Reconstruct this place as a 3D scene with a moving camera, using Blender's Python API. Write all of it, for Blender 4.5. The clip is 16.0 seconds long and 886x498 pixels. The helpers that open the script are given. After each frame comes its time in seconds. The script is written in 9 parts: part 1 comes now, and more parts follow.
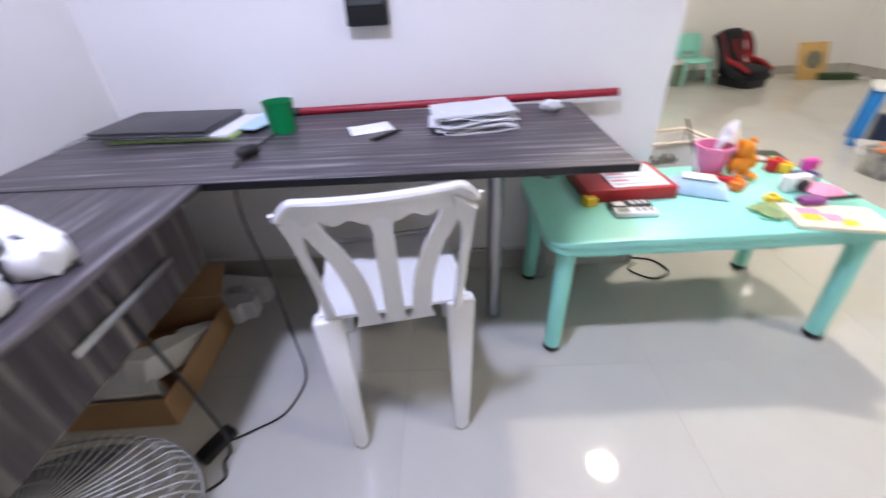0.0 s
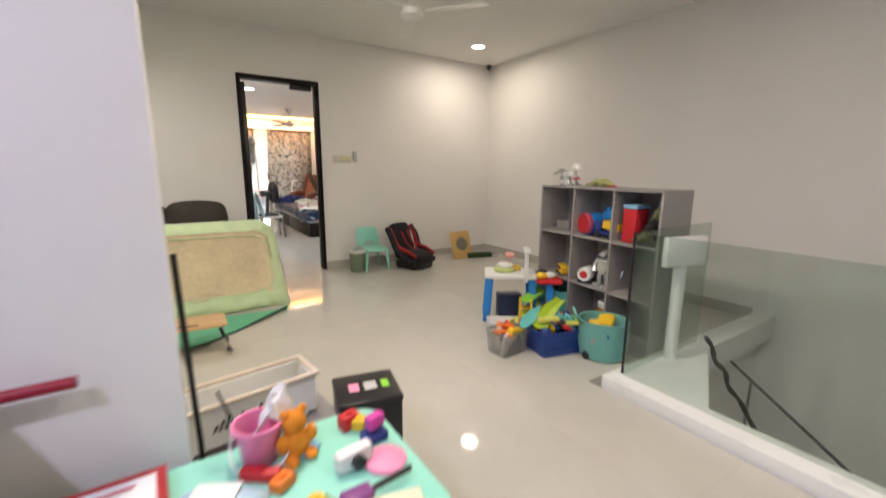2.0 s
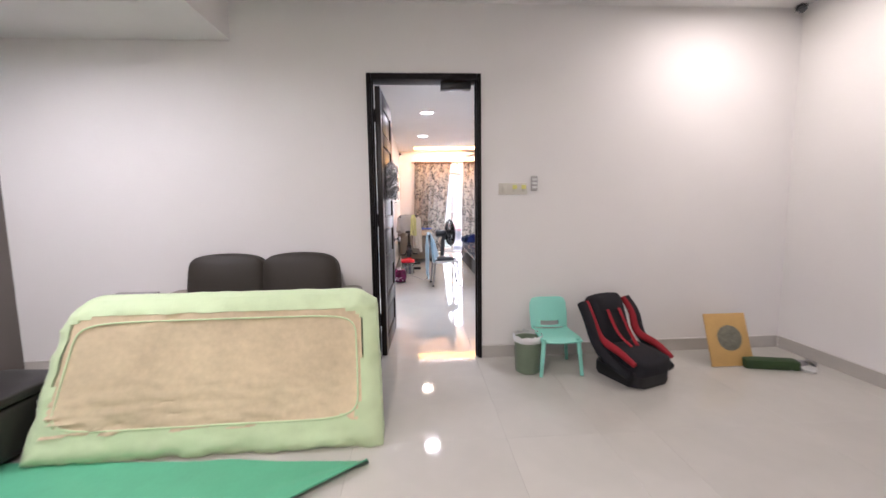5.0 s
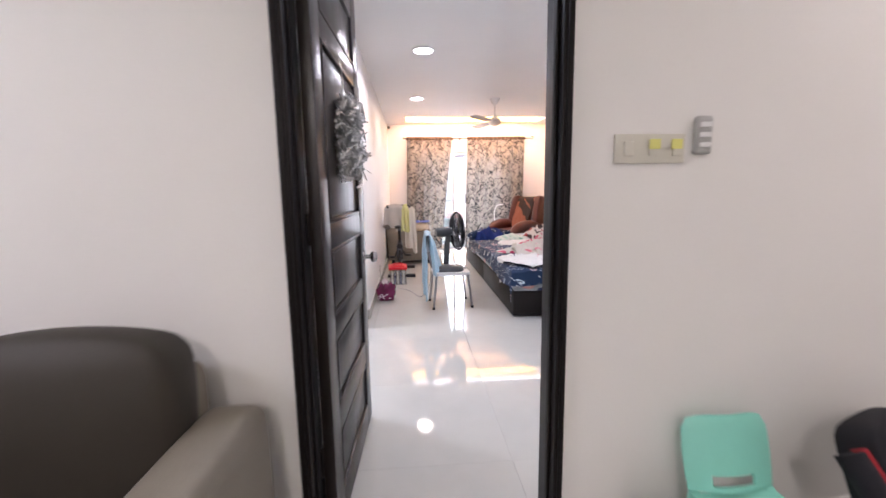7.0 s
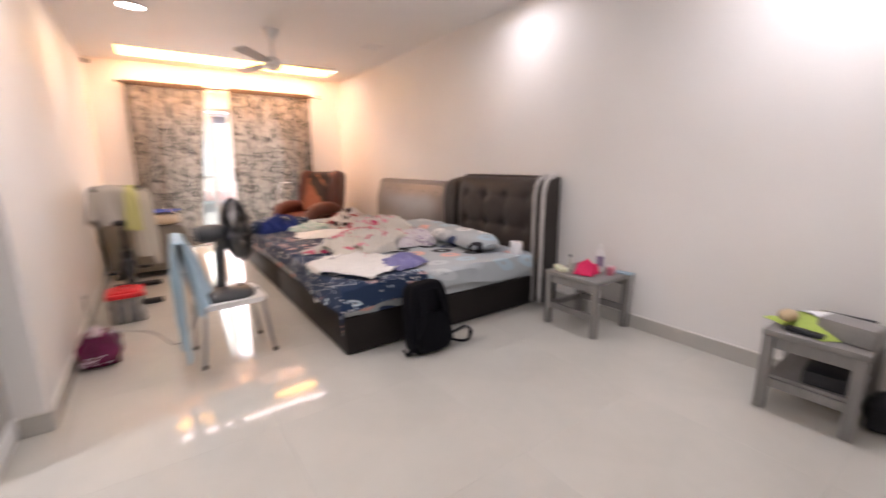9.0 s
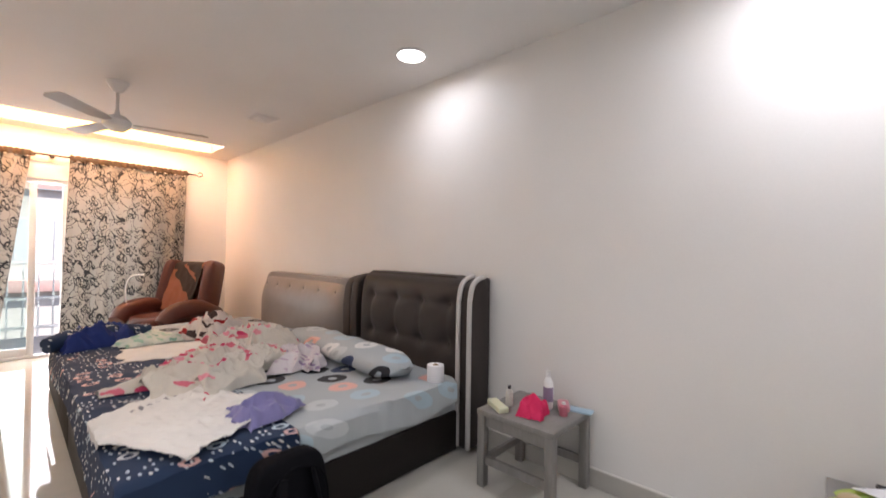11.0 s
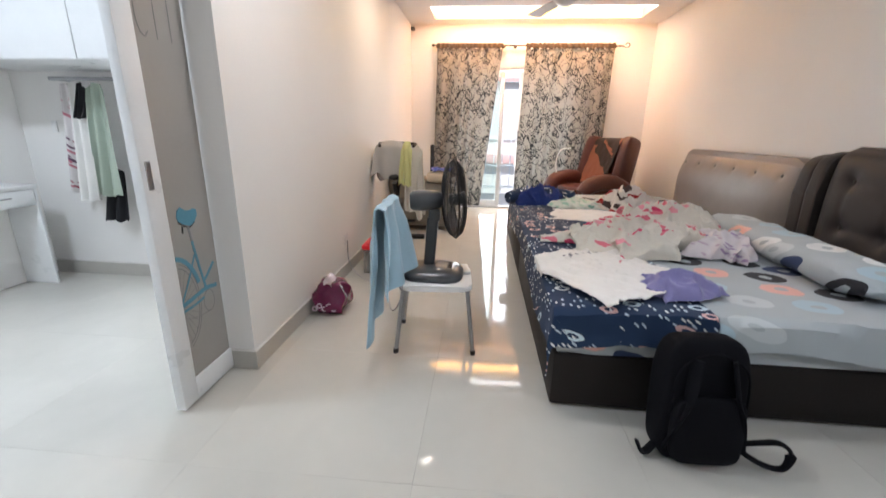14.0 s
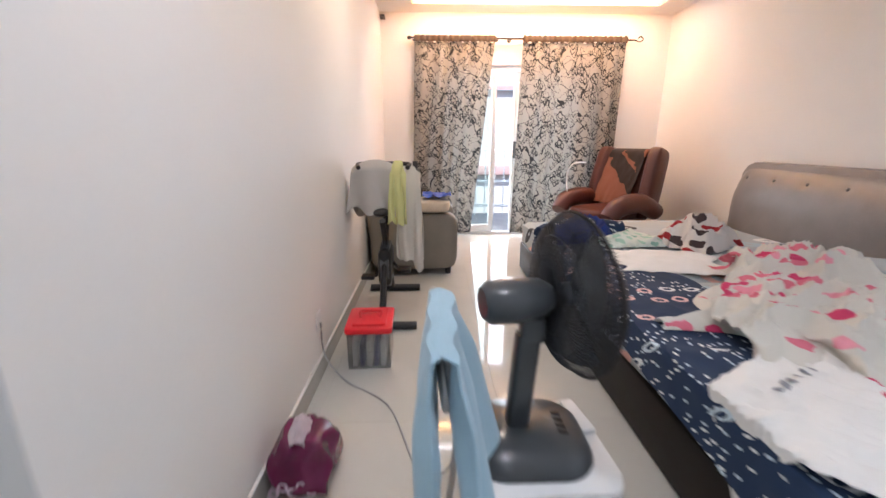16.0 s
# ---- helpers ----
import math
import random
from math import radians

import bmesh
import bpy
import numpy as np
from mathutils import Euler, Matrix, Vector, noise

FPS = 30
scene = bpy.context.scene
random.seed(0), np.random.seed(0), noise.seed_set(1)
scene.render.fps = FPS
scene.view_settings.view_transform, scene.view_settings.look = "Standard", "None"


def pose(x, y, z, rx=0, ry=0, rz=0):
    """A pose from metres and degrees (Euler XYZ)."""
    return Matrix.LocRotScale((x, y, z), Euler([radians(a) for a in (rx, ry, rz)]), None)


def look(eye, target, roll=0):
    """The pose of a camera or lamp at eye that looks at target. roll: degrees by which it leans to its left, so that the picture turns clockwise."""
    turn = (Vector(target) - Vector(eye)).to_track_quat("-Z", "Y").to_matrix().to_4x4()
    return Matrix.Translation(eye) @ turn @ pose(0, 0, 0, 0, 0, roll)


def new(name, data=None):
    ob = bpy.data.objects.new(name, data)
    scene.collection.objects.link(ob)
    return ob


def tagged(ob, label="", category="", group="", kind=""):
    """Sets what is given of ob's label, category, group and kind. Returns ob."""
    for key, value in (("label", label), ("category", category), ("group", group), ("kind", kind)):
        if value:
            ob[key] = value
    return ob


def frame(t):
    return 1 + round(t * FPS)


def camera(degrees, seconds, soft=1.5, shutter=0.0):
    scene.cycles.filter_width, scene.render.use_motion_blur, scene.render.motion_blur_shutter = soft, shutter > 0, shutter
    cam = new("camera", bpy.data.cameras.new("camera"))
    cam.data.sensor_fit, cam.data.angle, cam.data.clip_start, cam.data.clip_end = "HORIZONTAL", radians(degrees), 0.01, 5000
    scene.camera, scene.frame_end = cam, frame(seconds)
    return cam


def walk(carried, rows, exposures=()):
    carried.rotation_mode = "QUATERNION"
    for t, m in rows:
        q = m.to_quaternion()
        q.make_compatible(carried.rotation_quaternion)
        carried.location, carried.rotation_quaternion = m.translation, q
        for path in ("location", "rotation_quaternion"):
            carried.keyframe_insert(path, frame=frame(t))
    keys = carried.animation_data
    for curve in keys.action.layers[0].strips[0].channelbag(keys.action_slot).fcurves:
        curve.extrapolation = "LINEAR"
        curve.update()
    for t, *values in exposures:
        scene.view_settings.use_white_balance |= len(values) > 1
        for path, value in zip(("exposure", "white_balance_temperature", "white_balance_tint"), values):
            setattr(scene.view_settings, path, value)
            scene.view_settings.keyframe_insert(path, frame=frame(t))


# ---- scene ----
cam = camera(94.8, 16.0, 1.5, 0.6)
PATH = [
    (0, (0.213, 0.22, 1.078), (0.167, 1.902, -0.003), -3.2),
    (0.5, (0.293, 0.22, 1.045), (0.718, 1.85, -0.033), -2.5),
    (1, (0.504, 0.255, 1.097), (1.343, 1.842, 0.216), -0.3),
    (1.5, (0.775, 0.34, 1.166), (1.807, 1.935, 0.54), 0.5),
    (2, (1.035, 0.557, 1.21), (2.1, 2.207, 0.834), 0.4),
    (2.5, (1.324, 0.727, 1.236), (2.272, 2.47, 0.982), 0.3),
    (3, (1.583, 0.925, 1.243), (2.32, 2.774, 1.047), 0.3),
    (3.5, (1.766, 1.211, 1.251), (2.245, 3.145, 1.084), 0.3),
    (4, (1.905, 1.521, 1.245), (2.156, 3.497, 1.071), 0.0),
    (6.5, (2.03, 3.814, 1.227), (2.117, 5.793, 0.949), -1.0),
    (7, (2.019, 4.272, 1.228), (2.168, 6.246, 0.943), -0.9),
    (7.5, (2.021, 4.709, 1.217), (2.272, 6.668, 0.903), -1.0),
    (8, (2.023, 5.12, 1.211), (2.425, 7.051, 0.876), -1.0),
    (8.5, (2.065, 5.444, 1.201), (2.727, 7.295, 0.833), -0.9),
    (9, (2.097, 5.711, 1.206), (3.223, 7.31, 0.791), -0.5),
    (9.2, (2.168, 5.812, 1.166), (3.453, 7.29, 0.75), -0.3),
    (11.3, (2.714, 6.37, 1.29), (4.159, 7.75, 1.367), 0.3),
    (11.5, (2.703, 6.388, 1.328), (3.978, 7.927, 1.399), 0.1),
    (11.8, (2.692, 6.443, 1.333), (3.692, 8.173, 1.431), 0.3),
    (12, (2.701, 6.453, 1.342), (3.506, 8.281, 1.442), 0.3),
    (12.5, (2.673, 6.466, 1.333), (3.072, 8.425, 1.376), 0.9),
    (13, (2.634, 6.465, 1.281), (2.719, 8.459, 1.157), 1.2),
    (13.5, (2.632, 6.469, 1.204), (2.527, 8.431, 0.832), 1.2),
    (14, (2.636, 6.473, 1.145), (2.465, 8.384, 0.583), 1.0),
    (14.5, (2.603, 6.56, 1.129), (2.436, 8.451, 0.497), 0.9),
    (15, (2.489, 6.866, 1.141), (2.373, 8.76, 0.509), 1.0),
    (15.5, (2.335, 7.241, 1.163), (2.26, 9.163, 0.618), 0.9),
    (16, (2.154, 7.65, 1.166), (2.204, 9.581, 0.649), 0.1),
]
walk(cam, [(t, look(eye, target, roll)) for t, eye, target, roll in PATH],
     [(0.0, 0.65, 6000, 13), (0.5, 0.7, 6050, 8), (1.0, 0.6, 6800, 5), (1.5, 0.42, 7000, 13), (2.0, 0.25, 6500, 14), (2.5, 0.05, 6400, 19), (3.0, 0.05, 6100, 19), (4.0, 0.4, 5800, 22),
      (6.5, 0.65, 5800, 25), (7.5, 0.63, 5800, 23), (8.0, 0.62, 6600, 29), (9.0, 0.36, 6700, 26), (11.5, 0.12, 6400, 19), (12.5, 0.1, 6200, 16), (14.0, 0.22, 6000, 14), (16.0, 0.3, 5700, 16)])

# ---- helpers of this scene ----
def tone(c, k):
    return (min(c[0] * k, 1), min(c[1] * k, 1), min(c[2] * k, 1), 1)


def mat(name, color, rough=0.6, metal=0.0, vary=0.12, scale=6.0, bump=0.15, bump_scale=60.0, island=0.0,
        obj=0.0, coat=0.0, sheen=0.0, trans=0.0, stretch=(1, 1, 1), spec=0.5, ior=1.45, distance=0.004, wear=0.08):
    """A procedural surface: base colour with stains at two scales, fine relief and varied gloss."""
    m = bpy.data.materials.new(name)
    m.use_nodes = True
    nt = m.node_tree
    n, l = nt.nodes, nt.links
    b = n["Principled BSDF"]
    tc = n.new("ShaderNodeTexCoord")
    mp = n.new("ShaderNodeMapping")
    mp.inputs["Scale"].default_value = stretch
    l.new(tc.outputs["Object"], mp.inputs["Vector"])
    big = n.new("ShaderNodeTexNoise")
    big.inputs["Scale"].default_value, big.inputs["Detail"].default_value = scale, 5
    fine = n.new("ShaderNodeTexNoise")
    fine.inputs["Scale"].default_value, fine.inputs["Detail"].default_value = bump_scale, 4
    l.new(mp.outputs["Vector"], big.inputs["Vector"])
    l.new(mp.outputs["Vector"], fine.inputs["Vector"])
    mixn = n.new("ShaderNodeMath")
    mixn.operation = "MULTIPLY_ADD"
    l.new(fine.outputs["Fac"], mixn.inputs[0])
    mixn.inputs[1].default_value = 0.35
    l.new(big.outputs["Fac"], mixn.inputs[2])
    ramp = n.new("ShaderNodeValToRGB")
    ramp.color_ramp.elements[0].position, ramp.color_ramp.elements[1].position = 0.38, 0.95
    ramp.color_ramp.elements[0].color = tone(color, 1 - vary)
    ramp.color_ramp.elements[1].color = tone(color, 1 + vary)
    l.new(mixn.outputs[0], ramp.inputs["Fac"])
    out = ramp.outputs["Color"]
    if island or obj:
        hsv = n.new("ShaderNodeHueSaturation")
        src = n.new("ShaderNodeNewGeometry").outputs["Random Per Island"] if island else n.new("ShaderNodeObjectInfo").outputs["Random"]
        mr = n.new("ShaderNodeMapRange")
        k = island or obj
        mr.inputs["To Min"].default_value, mr.inputs["To Max"].default_value = 1 - k, 1 + k
        l.new(src, mr.inputs["Value"])
        l.new(mr.outputs["Result"], hsv.inputs["Value"])
        l.new(out, hsv.inputs["Color"])
        out = hsv.outputs["Color"]
    l.new(out, b.inputs["Base Color"])
    rr = n.new("ShaderNodeMapRange")
    rr.inputs["To Min"].default_value, rr.inputs["To Max"].default_value = max(rough - wear, 0.02), min(rough + wear, 1)
    l.new(big.outputs["Fac"], rr.inputs["Value"])
    l.new(rr.outputs["Result"], b.inputs["Roughness"])
    b.inputs["Metallic"].default_value = metal
    b.inputs["Coat Weight"].default_value = coat
    b.inputs["Sheen Weight"].default_value = sheen
    b.inputs["Transmission Weight"].default_value = trans
    b.inputs["Specular IOR Level"].default_value = spec
    b.inputs["IOR"].default_value = ior
    if bump:
        bp = n.new("ShaderNodeBump")
        bp.inputs["Strength"].default_value, bp.inputs["Distance"].default_value = bump, distance
        l.new(fine.outputs["Fac"], bp.inputs["Height"])
        l.new(bp.outputs["Normal"], b.inputs["Normal"])
    return m


def emit(name, color, strength):
    m = bpy.data.materials.new(name)
    m.use_nodes = True
    b = m.node_tree.nodes["Principled BSDF"]
    b.inputs["Base Color"].default_value = (*color, 1)
    b.inputs["Emission Color"].default_value = (*color, 1)
    b.inputs["Emission Strength"].default_value = strength
    return m


def glass(name, color=(0.9, 0.97, 0.94), rough=0.0):
    m = bpy.data.materials.new(name)
    m.use_nodes = True
    nt = m.node_tree
    n, l = nt.nodes, nt.links
    n.remove(n["Principled BSDF"])
    tr, gl, mx, fr, pw = (n.new("ShaderNodeBsdfTransparent"), n.new("ShaderNodeBsdfGlossy"), n.new("ShaderNodeMixShader"), n.new("ShaderNodeLayerWeight"), n.new("ShaderNodeMath"))
    pw.operation, pw.inputs[1].default_value = "POWER", 4.0
    sc = n.new("ShaderNodeMath")
    sc.operation, sc.inputs[1].default_value, sc.inputs[2].default_value = "MULTIPLY_ADD", 0.5, 0.04
    tr.inputs["Color"].default_value = (*color, 1)
    gl.inputs["Roughness"].default_value = rough
    l.new(fr.outputs["Facing"], pw.inputs[0])
    l.new(pw.outputs[0], sc.inputs[0])
    l.new(sc.outputs[0], mx.inputs[0])
    l.new(tr.outputs[0], mx.inputs[1])
    l.new(gl.outputs[0], mx.inputs[2])
    l.new(mx.outputs[0], n["Material Output"].inputs["Surface"])
    return m


def box(bm, x0, x1, y0, y1, z0, z1, bevel=0.0, seg=2, m=None):
    """A box between two corners, with rounded edges; m turns it afterwards."""
    r = bmesh.ops.create_cube(bm, size=1)
    vs = r["verts"]
    bmesh.ops.scale(bm, vec=(x1 - x0, y1 - y0, z1 - z0), verts=vs)
    bmesh.ops.translate(bm, vec=((x0 + x1) / 2, (y0 + y1) / 2, (z0 + z1) / 2), verts=vs)
    if bevel:
        es = list({e for v in vs for e in v.link_edges})
        res = bmesh.ops.bevel(bm, geom=es, offset=min(bevel, 0.49 * min(x1 - x0, y1 - y0, z1 - z0)), segments=seg, profile=0.5, affect="EDGES")
        vs = list({v for f in res["faces"] for v in f.verts} | {v for v in vs if v.is_valid})
    if m is not None:
        bmesh.ops.transform(bm, matrix=m, verts=vs)
    return vs


def rod(bm, p0, p1, r0, r1=None, seg=14, caps=True):
    """A round bar from p0 to p1."""
    p0, p1 = Vector(p0), Vector(p1)
    r1 = r0 if r1 is None else r1
    res = bmesh.ops.create_cone(bm, cap_ends=caps, segments=seg, radius1=r0, radius2=r1, depth=(p1 - p0).length)
    turn = (p1 - p0).to_track_quat("Z", "Y").to_matrix().to_4x4()
    bmesh.ops.transform(bm, matrix=Matrix.Translation((p0 + p1) / 2) @ turn, verts=res["verts"])
    return res["verts"]


def ball(bm, c, r, sx=1, sy=1, sz=1, seg=16, m=None):
    res = bmesh.ops.create_uvsphere(bm, u_segments=seg, v_segments=seg // 2 + 2, radius=r)
    bmesh.ops.scale(bm, vec=(sx, sy, sz), verts=res["verts"])
    if m is not None:
        bmesh.ops.transform(bm, matrix=m, verts=res["verts"])
    bmesh.ops.translate(bm, vec=c, verts=res["verts"])
    return res["verts"]


def lathe(bm, profile, c=(0, 0, 0), seg=28, m=None):
    """A turned shape: profile of (radius, height)."""
    rings = []
    for r, z in profile:
        rings.append([bm.verts.new((r * math.cos(a), r * math.sin(a), z)) for a in [2 * math.pi * i / seg for i in range(seg)]])
    for a, b in zip(rings, rings[1:]):
        for i in range(seg):
            bm.faces.new((a[i], a[(i + 1) % seg], b[(i + 1) % seg], b[i]))
    vs = [v for r in rings for v in r]
    if m is not None:
        bmesh.ops.transform(bm, matrix=m, verts=vs)
    bmesh.ops.translate(bm, vec=c, verts=vs)
    return vs


def smooth_path(points, steps=6):
    """A rounded line through the points."""
    pts = [Vector(p) for p in points]
    ext = [2 * pts[0] - pts[1]] + pts + [2 * pts[-1] - pts[-2]]
    out = []
    for i in range(1, len(ext) - 2):
        p0, p1, p2, p3 = ext[i - 1:i + 3]
        for s in range(steps):
            t = s / steps
            out.append(0.5 * ((2 * p1) + (p2 - p0) * t + (2 * p0 - 5 * p1 + 4 * p2 - p3) * t * t + (3 * p1 - p0 - 3 * p2 + p3) * t ** 3))
    out.append(pts[-1])
    return out


def tube(bm, points, r, seg=8, flat=1.0, closed=False, steps=6):
    """A pipe along a rounded line; flat squeezes its section."""
    pts = smooth_path(points, steps) if steps else [Vector(p) for p in points]
    rings = []
    up = Vector((0, 0, 1))
    for i, p in enumerate(pts):
        d = (pts[min(i + 1, len(pts) - 1)] - pts[max(i - 1, 0)]).normalized()
        side = d.cross(up)
        side = side.normalized() if side.length > 0.05 else Vector((1, 0, 0))
        nrm = side.cross(d).normalized()
        rr = r(i / (len(pts) - 1)) if callable(r) else r
        rings.append([bm.verts.new(p + side * rr * math.cos(a) + nrm * rr * flat * math.sin(a)) for a in [2 * math.pi * k / seg for k in range(seg)]])
    for a, b in zip(rings, rings[1:]):
        for k in range(seg):
            bm.faces.new((a[k], a[(k + 1) % seg], b[(k + 1) % seg], b[k]))
    bm.faces.new(rings[0][::-1])
    bm.faces.new(rings[-1])
    return [v for r_ in rings for v in r_]


def sheet(bm, nu, nv, f, thick=0.0):
    """A soft sheet: f(u, v) gives a place for u and v from 0 to 1; thick gives it a second side."""
    grid = [[bm.verts.new(f(i / nu, j / nv)) for j in range(nv + 1)] for i in range(nu + 1)]
    faces = [bm.faces.new((grid[i][j], grid[i + 1][j], grid[i + 1][j + 1], grid[i][j + 1])) for i in range(nu) for j in range(nv)]
    if thick:
        for fc in faces:
            fc.normal_update()
        back = []
        for i in range(nu + 1):
            row = []
            for j in range(nv + 1):
                d = Vector((0, 0, 0))
                for fc in grid[i][j].link_faces:
                    d += fc.normal
                d = d.normalized() if d.length > 1e-6 else Vector((0, 0, 1))
                row.append(bm.verts.new(grid[i][j].co - d * thick))
            back.append(row)
        for i in range(nu):
            for j in range(nv):
                bm.faces.new((back[i][j], back[i][j + 1], back[i + 1][j + 1], back[i + 1][j]))
        for i in range(nu):
            for j in (0, nv):
                bm.faces.new((grid[i][j], grid[i + 1][j], back[i + 1][j], back[i][j]))
        for j in range(nv):
            for i in (0, nu):
                bm.faces.new((grid[i][j], grid[i][j + 1], back[i][j + 1], back[i][j]))
    return grid


def prism(bm, outline, z0, z1, bevel=0.0, seg=2):
    """An upright prism over a flat outline of (x, y)."""
    lo = [bm.verts.new((x, y, z0)) for x, y in outline]
    hi = [bm.verts.new((x, y, z1)) for x, y in outline]
    k = len(outline)
    fs = [bm.faces.new(lo[::-1]), bm.faces.new(hi)]
    fs += [bm.faces.new((lo[i], lo[(i + 1) % k], hi[(i + 1) % k], hi[i])) for i in range(k)]
    vs = lo + hi
    if bevel:
        es = [e for e in {e for v in vs for e in v.link_edges}]
        res = bmesh.ops.bevel(bm, geom=es, offset=bevel, segments=seg, profile=0.5, affect="EDGES")
        vs = list({v for f in res["faces"] for v in f.verts} | {v for v in vs if v.is_valid})
    return vs


def round_rect(w, d, r, n=5, cx=0.0, cy=0.0):
    pts = []
    for sx, sy, a0 in ((1, 1, 0), (-1, 1, 90), (-1, -1, 180), (1, -1, 270)):
        for i in range(n + 1):
            a = radians(a0 + 90 * i / n)
            pts.append((cx + sx * (w / 2 - r) + r * math.cos(a), cy + sy * (d / 2 - r) + r * math.sin(a)))
    return pts


def mesh_from(name, bm, material, smooth=40):
    bmesh.ops.recalc_face_normals(bm, faces=bm.faces)
    me = bpy.data.meshes.new(name)
    if smooth:
        for f in bm.faces:
            f.smooth = True
        for e in bm.edges:
            if len(e.link_faces) == 2 and e.calc_face_angle(0) > radians(smooth):
                e.smooth = False
    bm.to_mesh(me)
    bm.free()
    for mm in material if isinstance(material, (list, tuple)) else [material]:
        me.materials.append(mm)
    return me


def part(name, bm, material, parent=None, label="", smooth=40):
    """Links a bmesh as one mesh object under a thing or a part."""
    ob = new(name, mesh_from(name, bm, material, smooth))
    if parent is not None:
        ob.parent = parent
    return tagged(ob, label)


# things of the hall and its nook are laid out along their own axes
ORIGIN = [Matrix()]
HALL_AXES = Matrix.Translation((-0.531, 0.261, 0)) @ Euler((0, 0, radians(-5.64))).to_matrix().to_4x4() @ Matrix.Diagonal((0.988, 0.988, 0.972, 1))
DESK_AXES = Matrix.Translation((-0.43, 0.155, 0)) @ Matrix.Diagonal((0.988, 0.988, 0.972, 1))


def thing(name, label, category, m=None, group="", kind=""):
    """An empty at the base of a thing, to which its parts are parented."""
    ob = new(name)
    ob.empty_display_size = 0.1
    ob.matrix_world = ORIGIN[0] @ (m if m is not None else Matrix())
    return tagged(ob, label, category, group, kind)


def solid(name, bm, material, label, category, group="", kind="", m=None, smooth=40):
    """A thing that is one mesh."""
    ob = part(name, bm, material, None, "", smooth)
    ob.matrix_world = ORIGIN[0] @ (m if m is not None else Matrix())
    return tagged(ob, label, category, group, kind)


def B():
    return bmesh.new()


def wob(p, s=1.0, amp=0.01, seed=0.0):
    return amp * noise.noise(Vector((p[0] * s + seed, p[1] * s - seed, (p[2] if len(p) > 2 else 0) * s)))


# ---- world, sun and lamps ----
world = bpy.data.worlds.new("sky")
scene.world = world
world.use_nodes = True
sky = world.node_tree.nodes.new("ShaderNodeTexSky")
sky.sky_type, sky.sun_disc = "NISHITA", False
sky.sun_elevation, sky.sun_rotation = radians(50), radians(150)
world.node_tree.links.new(sky.outputs[0], world.node_tree.nodes["Background"].inputs["Color"])
world.node_tree.nodes["Background"].inputs["Strength"].default_value = 0.15
sun = new("sun", bpy.data.lights.new("sun", "SUN"))
sun.data.energy, sun.data.angle, sun.data.color = 5.0, radians(0.5), (1, 0.95, 0.86)
sun.matrix_world = look((0, 0, 10), (-2.2, 3.9, 4.6))


def lamp(name, m, watts, size, color, size_y=None, spread=180):
    d = bpy.data.lights.new(name, "AREA")
    d.energy, d.size, d.color, d.spread = watts, size, color, radians(spread)
    if size_y:
        d.shape, d.size_y = "RECTANGLE", size_y
    else:
        d.shape = "DISK"
    ob = new(name, d)
    ob.matrix_world = m
    return ob


WHITE, COOL, HALLW, WARM, AMBER = (1, 0.95, 0.88), (0.70, 0.72, 1.0), (1, 0.88, 0.70), (1, 0.8, 0.55), (1, 0.44, 0.13)
HALL_Z, BED_Z = 2.70, 2.54
# the hall lamp at (2.55, 0.45) is unseen, added to brighten the east wall
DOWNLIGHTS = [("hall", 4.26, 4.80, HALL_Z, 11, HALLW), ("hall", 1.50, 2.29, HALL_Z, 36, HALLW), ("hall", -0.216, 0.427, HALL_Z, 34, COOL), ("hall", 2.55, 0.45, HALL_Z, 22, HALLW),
              # the bedroom lamp at (2.17, 6.25) is an unseen fill, added for the walls
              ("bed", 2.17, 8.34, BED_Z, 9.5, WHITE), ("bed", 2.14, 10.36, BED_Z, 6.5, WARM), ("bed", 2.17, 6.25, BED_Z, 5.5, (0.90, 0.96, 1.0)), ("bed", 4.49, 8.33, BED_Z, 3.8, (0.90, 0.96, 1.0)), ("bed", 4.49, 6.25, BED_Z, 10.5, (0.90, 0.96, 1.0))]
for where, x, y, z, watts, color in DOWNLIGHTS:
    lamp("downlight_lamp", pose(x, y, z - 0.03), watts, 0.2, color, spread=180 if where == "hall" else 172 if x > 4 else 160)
lamp("slot_lamp", pose(-0.26, 4.29, 2.45), 20, 1.3, WHITE, 0.28)
lamp("cove_lamp", pose(3.25, 12.3, 2.52, 25), 32, 2.5, AMBER, 0.1)
lamp("window_daylight", pose(3.1, 12.95, 1.05, -90), 80, 1.7, (1, 0.98, 0.95), 1.9)
lamp("side_window_daylight", pose(0.85, 9.44, 1.55, -68), 75, 0.5, (0.95, 0.98, 1.0), 0.8)
# added fill for the dressing room, with no fixture behind it
lamp("side_room_fill", pose(0.2, 7.4, 2.5), 30, 0.3, (0.86, 0.95, 1.0))


# ---- materials ----
M_WALL = mat("wall_paint", (0.78, 0.765, 0.74), 0.55, vary=0.03, scale=1.5, bump=0.12, bump_scale=90)
M_GREYWALL = mat("taupe_wall_paint", (0.13, 0.115, 0.10), 0.6, vary=0.05, scale=1.5, bump=0.12, bump_scale=90)
M_CEIL = mat("ceiling_paint", (0.78, 0.77, 0.75), 0.7, vary=0.03, scale=1.2, bump=0.08, bump_scale=80)
M_TILE = mat("polished_porcelain", (0.51, 0.497, 0.45), 0.055, vary=0.05, scale=2.5, bump=0.02, bump_scale=12, obj=0.02, wear=0.02, spec=0.6)
M_GROUT = mat("grout", (0.58, 0.56, 0.51), 0.5)
M_SKIRT = mat("skirting_tile", (0.46, 0.44, 0.40), 0.25, vary=0.06, bump=0.03)
